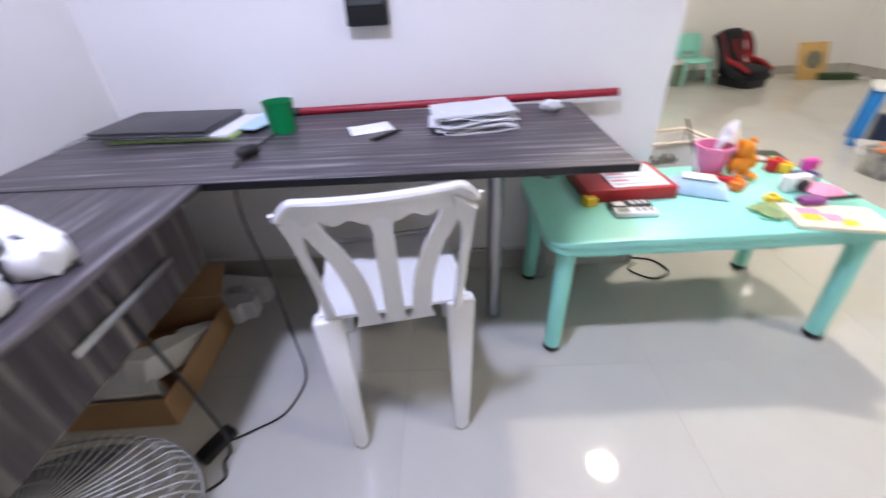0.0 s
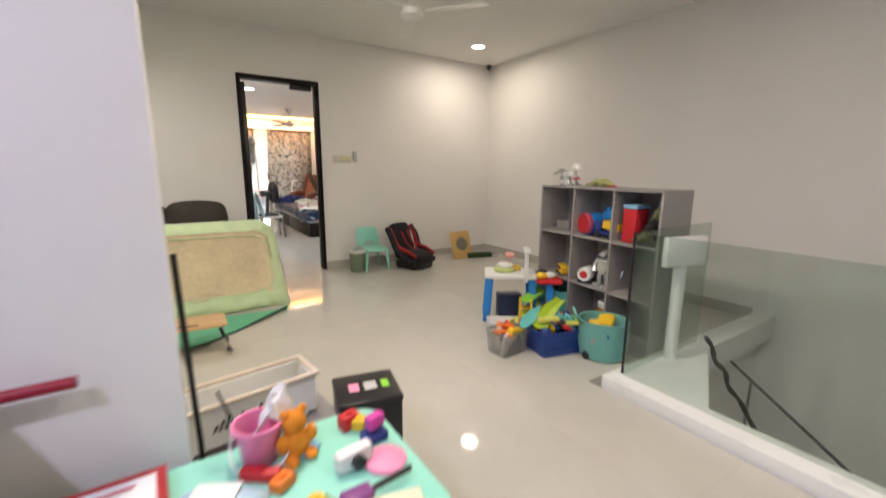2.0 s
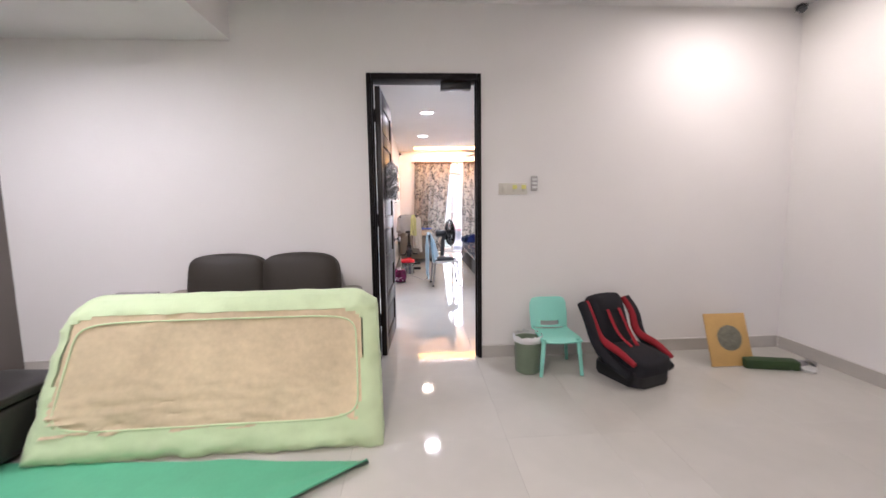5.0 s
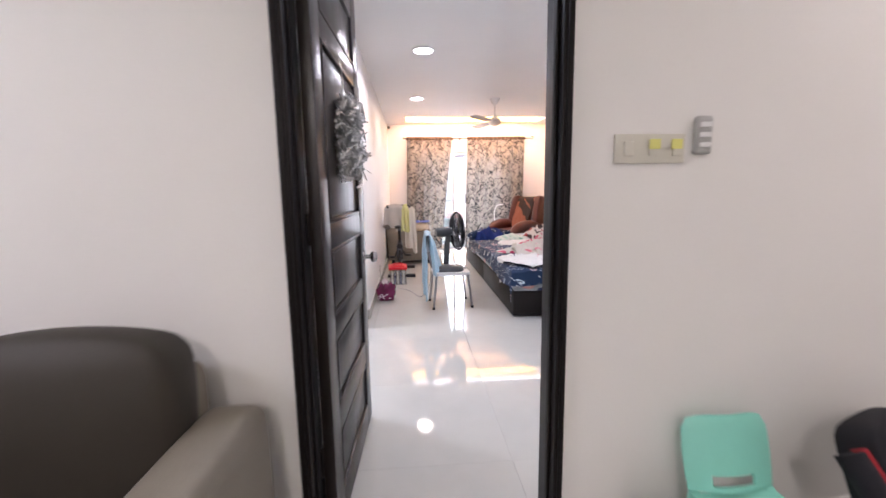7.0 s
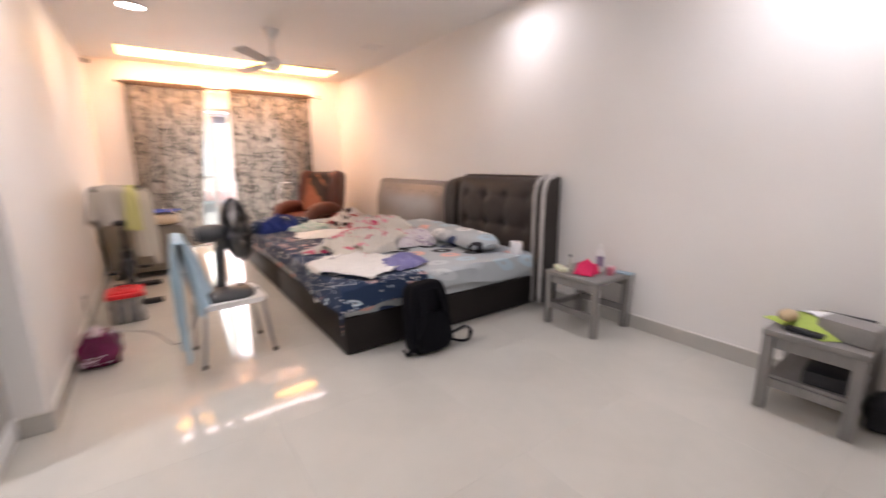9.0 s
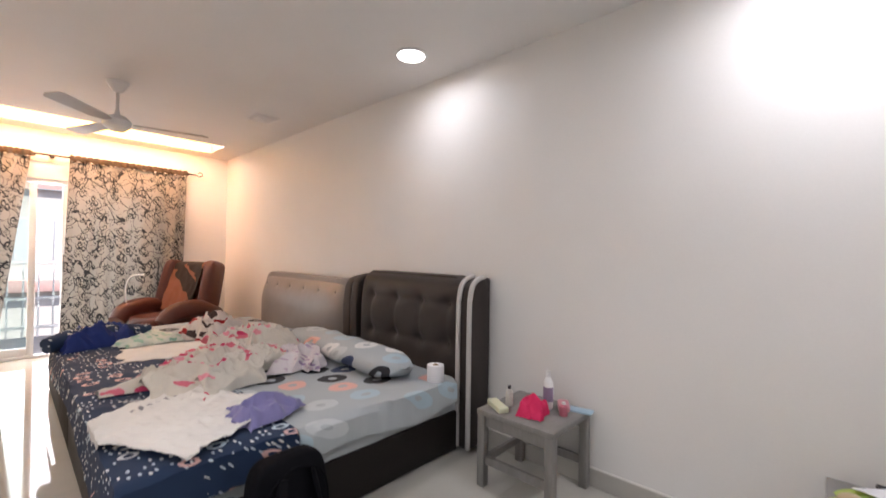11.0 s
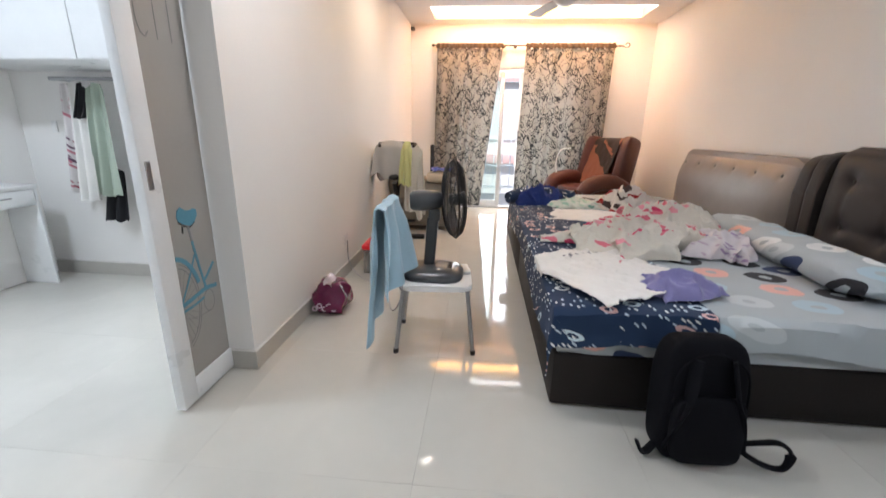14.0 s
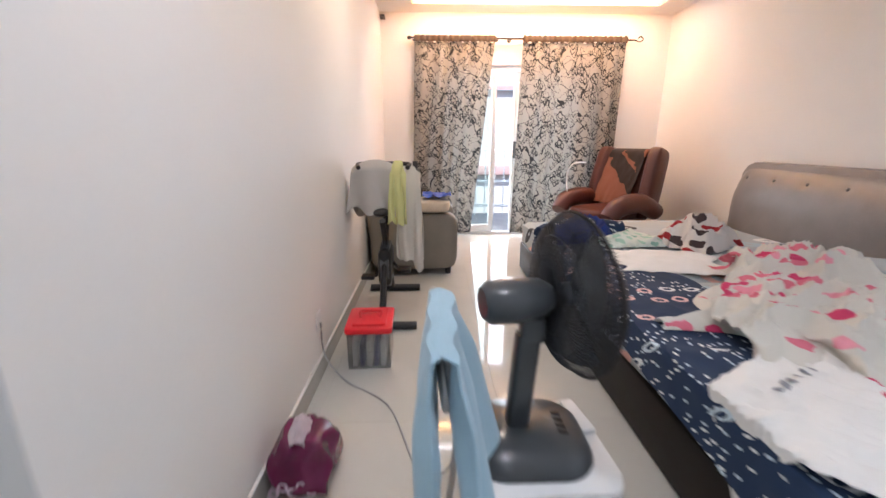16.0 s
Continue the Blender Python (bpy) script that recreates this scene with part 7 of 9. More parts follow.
    l.new(ms.outputs[0], n["Material Output"].inputs["Surface"])
    return m


W_, K_, N_, P_, A_ = (0.72, 0.73, 0.72), (0.02, 0.02, 0.025), (0.03, 0.05, 0.12), (0.75, 0.42, 0.36), (0.40, 0.52, 0.58)
M_RINGS = print_mat("grey_sheet_with_rings", (0.40, 0.44, 0.46), [(3.8, 0.10, 0.33, 0.88, [W_, K_, P_, A_, (0.52, 0.56, 0.57), N_], (1, 1.2, 1), 0.3)], wave=0.05)
M_NAVY = print_mat("navy_sheet_with_marks", (0.007, 0.025, 0.070), [(40, 0.0, 0.22, 0.5, [W_, (0.5, 0.58, 0.66)], (1, 0.5, 1), 2.0), (8, 0.15, 0.30, 0.4, [(0.55, 0.66, 0.72), (0.7, 0.45, 0.42), W_], (1, 1.3, 1), 5.0)], wave=0.03, patch=0.43)
M_HEARTS = print_mat("white_blanket_with_pink_prints", (0.62, 0.59, 0.52), [(9.5, 0.0, 0.40, 0.6, [(0.60, 0.05, 0.14), (0.75, 0.30, 0.36), (0.66, 0.16, 0.22)], (1, 1.2, 1), 1.0)], wave=0.14, patch=0.49)
M_LILAC = print_mat("white_cloth_with_lilac_sprigs", (0.62, 0.58, 0.60), [(18, 0.0, 0.3, 0.6, [(0.33, 0.24, 0.38), (0.5, 0.4, 0.48)], (1, 1, 1), 3.0)], wave=0.1)
M_REDPRINT = print_mat("white_cloth_with_red_print", (0.62, 0.58, 0.54), [(9, 0.0, 0.42, 0.6, [(0.32, 0.015, 0.02), (0.05, 0.03, 0.03)], (1, 1, 1), 6.0)], wave=0.15)
M_GREENPRINT = print_mat("white_cloth_with_green_print", (0.6, 0.66, 0.60), [(14, 0.0, 0.34, 0.6, [(0.22, 0.42, 0.34), (0.35, 0.55, 0.45)], (1, 1, 1), 8.0)], wave=0.15)
M_WHITECLOTH = mat("white_cotton", (0.74, 0.73, 0.70), 0.9, vary=0.04, bump=0.25, bump_scale=260, sheen=0.2)
M_PURPLECLOTH = mat("lavender_cotton", (0.20, 0.19, 0.38), 0.9, vary=0.1, bump=0.25, bump_scale=260, sheen=0.2)
M_BLUECLOTH = mat("royal_blue_cloth", (0.012, 0.03, 0.16), 0.85, vary=0.15, bump=0.25, bump_scale=200)
M_TOWEL = mat("pale_blue_towel", (0.32, 0.48, 0.58), 0.95, vary=0.06, bump=0.6, bump_scale=320, sheen=0.4)
M_CURTAIN = scroll_mat("beige_curtain_with_vines", (0.29, 0.275, 0.245), (0.018, 0.02, 0.022))


def ridged(p, s, seed):
    """Fold relief: sharp ridges at two scales."""
    a = 1 - abs(noise.noise(Vector((p[0] * s + seed, p[1] * s, seed))))
    b = 1 - abs(noise.noise(Vector((p[0] * s * 2.3, p[1] * s * 2.3 + seed, seed * 2))))
    return 0.7 * a * a + 0.3 * b * b


# ---- bed ----
BX0, BX1, BY0, BY1, BASE, TOPZ = 2.97, 4.66, 8.02, 11.32, 0.255, 0.455


def bed(y0, y1, name, label, sheet_mat):
    t = thing(name, label, "bed", pose(0, 0, 0))
    bm = B()
    box(bm, BX0, BX1, y0, y1, 0.012, BASE, 0.012, 2)
    part("bed_base", bm, M_BEDBASE, t)
    bm = B()
    box(bm, BX0 + 0.05, BX1, y0 + 0.05, y1 - 0.05, 0.001, 0.012)
    part("plinth", bm, M_BLACKPLASTIC, t)

    def top(u, v):
        x, y = BX0 + 0.015 + (BX1 - BX0 - 0.02) * u, y0 + 0.012 + (y1 - y0 - 0.024) * v
        e = min(u * (BX1 - BX0), min(v, 1 - v) * (y1 - y0))
        dip = 0.03 * (1 - min(1, e / 0.05)) ** 2
        return (x, y, TOPZ - dip + 0.008 * noise.noise(Vector((x * 2, y * 2, 0))) + 0.006 * ridged((x, y), 3.0, 2.0) - 0.004)
    bm = B()
    g = sheet(bm, 44, 40, top)
    edges = [e for e in bm.edges if len(e.link_faces) == 1]
    r = bmesh.ops.extrude_edge_only(bm, edges=edges)
    for v in r["geom"]:
        if isinstance(v, bmesh.types.BMVert):
            v.co.z = BASE + 0.004 + 0.006 * noise.noise(v.co * 6)
            v.co.x += 0.006 * noise.noise(v.co * 9)
            v.co.y += 0.008 * noise.noise(v.co * 9 + Vector((3, 1, 0)))
    part("mattress", bm, sheet_mat, t)
    return t


near_bed = bed(BY0, 9.66, "bed", "unmade low bed with dark base and grey ring-printed sheet", M_RINGS)
far_bed = bed(9.67, BY1, "bed", "second low bed pushed against the first, covered in loose cloths", M_RINGS)


M_PIPING = mat("silver_piping_vinyl", (0.50, 0.48, 0.46), 0.4, vary=0.06, bump=0.1)


def side_panel(parent, y0, y1, z1, material):
    """An upright padded panel beside a headboard, its front edge rounding back at the top."""
    bm = B()
    prism(bm, [(4.872, 0.02), (4.872, z1), (4.78, z1 - 0.004), (4.725, z1 - 0.022), (4.685, z1 - 0.06), (4.668, z1 - 0.12), (4.660, z1 - 0.25), (4.660, 0.02)], y0, y1, 0.018, 3)
    bmesh.ops.transform(bm, matrix=Matrix(((1, 0, 0, 0), (0, 0, 1, 0), (0, 1, 0, 0), (0, 0, 0, 1))), verts=list(bm.verts))
    part("side_panel", bm, material, parent)


def piping(parent, y, z1, r, material, label):
    bm = B()
    tube(bm, [(4.658, y, 0.03), (4.656, y, z1 - 0.25), (4.664, y, z1 - 0.12), (4.682, y, z1 - 0.055), (4.725, y, z1 - 0.015), (4.80, y, z1 + 0.004)], r, 10)
    part("piping", bm, material, parent, label)


def headboard(parent, y0, y1, z1, material, buttons, button_mat, depth, back_roll):
    """A padded headboard with buttons; the pad stands in front of a solid frame against the wall."""
    L, H = y1 - y0, z1 - 0.25
    tuft = len({b for a, b in buttons}) > 1
    creases = [(p, q) for p in buttons for q in buttons if tuft and p < q and (abs(p[0] - q[0]) * L < 0.05 or (p[1] == q[1] and abs(p[0] - q[0]) * L < 0.40))]

    def pad(u, v):
        y, z = y0 + L * u, 0.25 + H * v
        x = 4.71 + back_roll * max(0, v - 0.55) ** 2 / 0.2
        puff = depth * (1 - (2 * u - 1) ** 10) * (1 - max(0, 2 * v - 1) ** 7)
        for a, b in buttons:
            d = math.hypot((u - a) * L, (v - b) * H)
            puff -= (0.030 if tuft else 0.012) * math.exp(-(d / (0.05 if tuft else 0.024)) ** 1.6)
        for p, q in creases:
            px, pz = (u - p[0]) * L, (v - p[1]) * H
            qx, qz = (q[0] - p[0]) * L, (q[1] - p[1]) * H
            k = max(0, min(1, (px * qx + pz * qz) / (qx * qx + qz * qz)))
            puff -= 0.005 * math.exp(-(math.hypot(px - k * qx, pz - k * qz) / 0.02) ** 2)
        corner = max(0, abs(2 * u - 1) - 0.90) / 0.10
        return (x - puff + 0.05 * max(0, (v - 0.92) / 0.08) ** 2, y, z - 0.05 * corner ** 2 * v)
    bm = B()
    sheet(bm, 90, 52, pad)
    hp = part("headboard_pad", bm, material, parent)
    for a, b in buttons:
        bm = B()
        px, py, pz = pad(a, b)
        ball(bm, (px - 0.002, py, pz), 0.014, 0.5, 1, 1, 10)
        part("button", bm, button_mat, hp)
    bm = B()
    prism(bm, [(y0, 0.01), (y1, 0.01), (y1, z1 - 0.10), (y1 - 0.05, z1 - 0.03), (y1 - 0.12, z1), (y0 + 0.12, z1), (y0 + 0.05, z1 - 0.03), (y0, z1 - 0.10)], 0, 0.115, 0.012, 2)
    bmesh.ops.transform(bm, matrix=Matrix(((0, 0, 1, 4.755), (1, 0, 0, 0), (0, 1, 0, 0), (0, 0, 0, 1))), verts=list(bm.verts))
    part("headboard_frame", bm, material, parent)


headboard(near_bed, 8.03, 9.13, 1.09, M_HEADGREY, [(a, b) for a in (0.10, 0.335, 0.575, 0.83) for b in (0.47, 0.78)], M_HEADGREY, 0.06, 0.03)
for a, b, z in ((7.935, 8.025, 1.085), (9.135, 9.225, 1.06), (9.228, 9.33, 1.04)):
    side_panel(near_bed, a, b, z, M_HEADGREY)
for y in (8.026, 7.938):
    piping(near_bed, y, 1.088, 0.016, M_PIPING, "silver piping")
headboard(far_bed, 9.37, 11.06, 1.00, M_HEADSILVER, [((k + 0.6) / 6, 0.83) for k in range(6)], M_GREYPLASTIC, 0.05, 0.10)


def drape(u, v, x0, x1, y0, y1, fall_x, fall_y, seed, amp=0.02, lift=0.008, zt=TOPZ):
    """A cloth lying on the bed, hanging over its west and south sides."""
    x, y = x0 + (x1 - x0) * u, y0 + (y1 - y0) * v
    z = zt + lift + amp * ridged((x, y), 3.5, seed) - amp * 0.4
    if x < BX0:
        z -= (BX0 - x) * 1.0
        x = BX0 - 0.012 - 0.01 * ridged((y, z), 7, seed) - 0.02 * min(1, (BX0 - x) / 0.2)
    if y < BY0:
        z -= (BY0 - y)
        y = BY0 - 0.012 - 0.012 * ridged((x, z), 7, seed) - 0.015 * min(1, (BY0 - y) / 0.2)
    return (x, y, z)


bm = B()
sheet(bm, 60, 110, lambda u, v: drape(u, v, BX0 - 0.15 - 0.03 * math.sin(9 * v), 3.58 - 0.32 * max(0, v - 0.30), BY0 - 0.16 + 0.03 * u, 10.75, 0, 0, 3.0, 0.022), 0.004)
solid("navy_blanket", bm, M_NAVY, "navy cotton blanket with pale printed marks spread on the bed", "blanket")
bm = B()
sheet(bm, 50, 8, lambda u, v: drape(u, v, 3.585, 4.62, BY0 - 0.145 + 0.02 * math.sin(7 * u), BY0 + 0.15, 0, 0, 6.0, 0.004, 0.004), 0.003)
solid("sheet_edge", bm, M_RINGS, "grey ring-printed sheet hanging over the bed's end", "sheet")


def crumple(name, mm, label, cat, cx, cy, w, d, rz, h, seed, n_=44, edge=0.35, s=4.5, thick=0.004, z0=TOPZ + 0.012):
    """A crumpled cloth: an uneven outline with folds."""
    b = B()
    c, sn = math.cos(radians(rz)), math.sin(radians(rz))

    def f(u, v):
        a, q = 2 * u - 1, 2 * v - 1
        k = 1 - edge * abs(noise.noise(Vector((a * 1.7 + seed, q * 1.7, seed))))
        x, y = a * w / 2 * k, q * d / 2 * k
        x += 0.10 * w * noise.noise(Vector((u * 3, v * 3, seed + 5)))
        y += 0.10 * d * noise.noise(Vector((u * 3 + 9, v * 3, seed + 5)))
        dome = max(0, (1 - abs(a) ** 2.6) * (1 - abs(q) ** 2.6))
        z = z0 + 0.004 + h * dome ** 0.6 * (0.25 + 0.9 * ridged((x * c, y), s, seed))
        return (cx + x * c - y * sn, cy + x * sn + y * c, z)
    sheet(b, n_, n_, f, thick)
    return solid(name, b, mm, label, cat)


# white shirt with sleeves
bm = B()
C0 = (3.25, 8.44)


def shirt(u, v):
    a, q = 2 * u - 1, 2 * v - 1
    w = 0.30 + (0.13 if q > 0.45 else 0) * min(1, (q - 0.45) / 0.1) if q > 0.45 else 0.30
    x, y = a * w, q * 0.34
    if q > 0.45:
        y -= 0.10 * max(0, abs(a) - 0.55)
    xr, yr = x * math.cos(0.5) - y * math.sin(0.5), x * math.sin(0.5) + y * math.cos(0.5)
    X, Y = C0[0] + xr, C0[1] + yr
    Z = TOPZ + 0.016 + 0.030 * ridged((X, Y), 8, 4.0) + 0.018 * ridged((X + Y, Y * 0.5), 17, 1.0)
    if X < BX0:
        Z -= (BX0 - X) * 1.1
        X = BX0 - 0.02 - 0.03 * (BX0 - X)
    if Y < BY0:
        Z -= (BY0 - Y)
        Y = BY0 - 0.03
    return (X, Y, Z)


sheet(bm, 54, 54, shirt, 0.004)
shirt_ob = solid("t_shirt", bm, M_WHITECLOTH, "white cotton shirt with faint dark lettering spread on the bed", "shirt")
for k in range(6):
    bm = B()
    uu = 0.42 + 0.05 * k
    sheet(bm, 3, 3, lambda u, v: tuple(Vector(shirt(uu + 0.018 * u, 0.80 + 0.035 * v)) + Vector((0, 0, 0.006))))
    part("print_bar", bm, dx(0.25, 0.25, 0.27), shirt_ob)
crumple("purple_cloth", M_PURPLECLOTH, "crumpled lavender cloth on the bed", "cloth", 3.53, 8.27, 0.36, 0.27, 20, 0.075, 7.0, 60, 0.55, 9.0, z0=TOPZ + 0.02)
crumple("floral_blanket", M_HEARTS, "white blanket with pink hearts, crumpled on the bed", "blanket", 3.64, 9.10, 1.10, 0.72, 32, 0.15, 2.0, 110, 0.75, 8.5, 0.010)
crumple("floral_blanket", M_HEARTS, "second fold of a pink-printed white blanket on the bed", "blanket", 3.98, 9.52, 0.80, 0.52, -14, 0.19, 9.0, 90, 0.7, 8.0, 0.010)
crumple("lilac_cloth", M_LILAC, "white cloth with lilac sprigs crumpled on the bed", "cloth", 4.12, 9.02, 0.62, 0.38, 58, 0.11, 4.0, 60, 0.6, 8.5)
crumple("red_print_cloth", M_REDPRINT, "red and black printed cloth heaped on the bed", "cloth", 3.98, 10.32, 0.50, 0.36, 30, 0.20, 6.0, 60, 0.6, 8.0)
crumple("green_cloth", M_GREENPRINT, "pale green printed cloth crumpled on the bed", "cloth", 3.52, 10.42, 0.50, 0.34, 10, 0.08, 8.0)
crumple("white_cloth", M_WHITECLOTH, "white towel spread flat on the far bed", "cloth", 3.55, 9.95, 0.62, 0.50, -12, 0.03, 11.0)
crumple("blue_cloth", M_BLUECLOTH, "royal blue cloth heaped over the bolster on the bed", "cloth", 3.22, 10.52, 0.54, 0.32, 8, 0.17, 13.0, 60, 0.5, 8.0)
bm = B()
tube(bm, [(2.90, 10.42, TOPZ + 0.07), (3.05, 10.5, TOPZ + 0.09), (3.3, 10.55, TOPZ + 0.09), (3.55, 10.58, TOPZ + 0.08)], lambda s: 0.055 + 0.02 * math.sin(math.pi * s), 14)
solid("bolster", bm, M_NAVY, "navy printed bolster lying across the bed", "bolster")
bm = B()


def pillow_long(u, v):
    a = v * 6.2832
    e = max(0.0, 1 - (abs(2 * u - 1)) ** 7) ** 0.5
    c, q = math.cos(a), math.sin(a)
    x = 4.44 + 0.155 * math.copysign(abs(c) ** 0.8, c) * (0.25 + 0.75 * e)
    y = 8.20 + 1.45 * u + 0.02 * q
    z = TOPZ + 0.078 + 0.075 * math.copysign(abs(q) ** 0.8, q) * e + 0.016 * noise.noise(Vector((u * 10, c * 2, q * 2)))
    return (x - 0.08 * (1 - u), y, z)


sheet(bm, 46, 20, pillow_long)
solid("pillow", bm, M_RINGS, "long grey ring-printed pillow along the headboard", "pillow")
t = thing("paper_roll", "white paper roll standing at the bed's corner", "paper roll", pose(4.50, 8.07, TOPZ + 0.001))
bm = B()
lathe(bm, [(0.018, 0.001), (0.05, 0.001), (0.052, 0.004), (0.052, 0.100), (0.05, 0.104), (0.018, 0.104)])
part("roll", bm, M_PAPER, t)
bm = B()
lathe(bm, [(0.018, 0.104), (0.018, 0.002)])
part("core", bm, M_CARD, t)


# ---- backpack ----
def backpack():
    t = thing("backpack", "black fabric backpack leaning against the bed's end", "backpack", pose(3.455, 7.815, 0.003, -6, 0, 2))
    BK = mat("black_nylon", (0.004, 0.004, 0.006), 0.8, spec=0.15, vary=0.2, bump=0.35, bump_scale=240)
    bm = B()
    cushion(bm, 0.285, 0.14, 0.45, 0.012)
    for v in bm.verts:
        if v.co.z > 0.3:
            v.co.x *= 1 - 0.12 * ((v.co.z - 0.3) / 0.16) ** 2
            v.co.y *= 1 - 0.2 * ((v.co.z - 0.3) / 0.16)
    part("body", bm, BK, t)
    bm = B()
    cushion(bm, 0.23, 0.05, 0.24, 0.010, 8)
    part("pocket", bm, BK, t).location = (0, -0.085, 0.02)
    bm = B()
    tube(bm, [(-0.05, 0.0, 0.425), (-0.04, 0, 0.455), (0.04, 0, 0.455), (0.05, 0.0, 0.425)], 0.010, 8, 0.6)
    part("top_handle", bm, BK, t)
    for s in (-1, 1):
        bm = B()
        tube(bm, [(s * 0.135, -0.03, 0.05), (s * 0.20, -0.08, 0.020), (s * 0.255, -0.11, 0.025), (s * 0.275, -0.11, 0.085), (s * 0.24, -0.10, 0.115), (s * 0.19, -0.08, 0.10), (s * 0.14, -0.05, 0.07)] if s > 0 else [(s * 0.135, -0.02, 0.04), (s * 0.19, -0.05, 0.018), (s * 0.215, -0.05, 0.06)], 0.017, 8, 0.4)
        part("strap", bm, BK, t)
        bm = B()
        tube(bm, [(s * 0.06, -0.088, 0.40), (s * 0.09, -0.105, 0.22), (s * 0.13, -0.07, 0.06)], 0.022, 8, 0.35)
        part("shoulder_strap", bm, BK, t)
    bm = B()
    tube(bm, [(-0.13, -0.078, 0.2), (-0.11, -0.083, 0.36), (0, -0.078, 0.42), (0.11, -0.083, 0.36), (0.13, -0.078, 0.2)], 0.004)
    part("zip", bm, BK, t)


backpack()


# ---- chair with towel and table fan ----
def folding_chair():
    t = thing("metal_chair", "white-seated chair with grey metal legs beside the bed", "chair", pose(2.415, 8.565, 0, 0, 0, 4))
    bm = B()
    prism(bm, round_rect(0.38, 0.34, 0.05, 5), 0.348, 0.38, 0.010, 3)
    part("seat", bm, C_WHITE, t)
    for sx in (-1, 1):
        for sy in (-1, 1):
            bm = B()
            rod(bm, (sx * 0.205, sy * 0.175, 0.004), (sx * 0.165, sy * 0.15, 0.352), 0.0115)
            leg = part("leg", bm, M_STEEL, t)
            bm = B()
            rod(bm, (sx * 0.2055, sy * 0.1753, 0.0), (sx * 0.203, sy * 0.174, 0.025), 0.014)
            part("rubber_foot", bm, M_BLACKPLASTIC, leg)
    bm = B()
    tube(bm, [(-0.17, -0.17, 0.36), (-0.215, -0.17, 0.55), (-0.245, -0.16, 0.74), (-0.25, -0.12, 0.77), (-0.25, 0.12, 0.77), (-0.245, 0.16, 0.74), (-0.215, 0.17, 0.55), (-0.17, 0.17, 0.36)], 0.011, 10, steps=5)
    part("back_frame", bm, M_STEEL, t)
    bm = B()
    box(bm, -0.254, -0.236, -0.15, 0.15, 0.60, 0.75, 0.006, m=pose(0, 0, 0))
    part("backrest", bm, C_WHITE, t)


folding_chair()
bm = B()


def towel(u, v):
    # hangs over the chair's back rail, longer on the outside, flaring out at the foot
    q = u - 0.42
    k = -q / 0.42 if q < 0 else q / 0.58
    y = 8.46 + (v - 0.5) * (0.30 + 0.16 * k) - 0.10 * k
    fold = (0.022 * math.sin(v * 15 + 2.0 * u) + 0.010 * noise.noise(Vector((u * 3, v * 6, 2)))) * min(1, k * 3)
    top = 0.795 + 0.02 * (v - 0.5)
    if q < 0:
        z = top - k * (0.56 + 0.14 * (0.5 - v))
        x = 2.15 - 0.014 + 0.0 * k + fold
    else:
        z = top - k * (0.37 + 0.04 * (0.5 - v))
        x = 2.182 + 0.014 + 0.03 * k + fold + 0.09 * k * v
    if abs(q) < 0.05:
        x = 2.17 + (x - 2.17) * abs(q) / 0.05
        z = top + 0.006 - 0.012 * abs(q) / 0.05
    return (x, y, z)


sheet(bm, 60, 40, towel, 0.006)
solid("towel", bm, M_TOWEL, "pale blue towel hung over the chair's back", "towel")


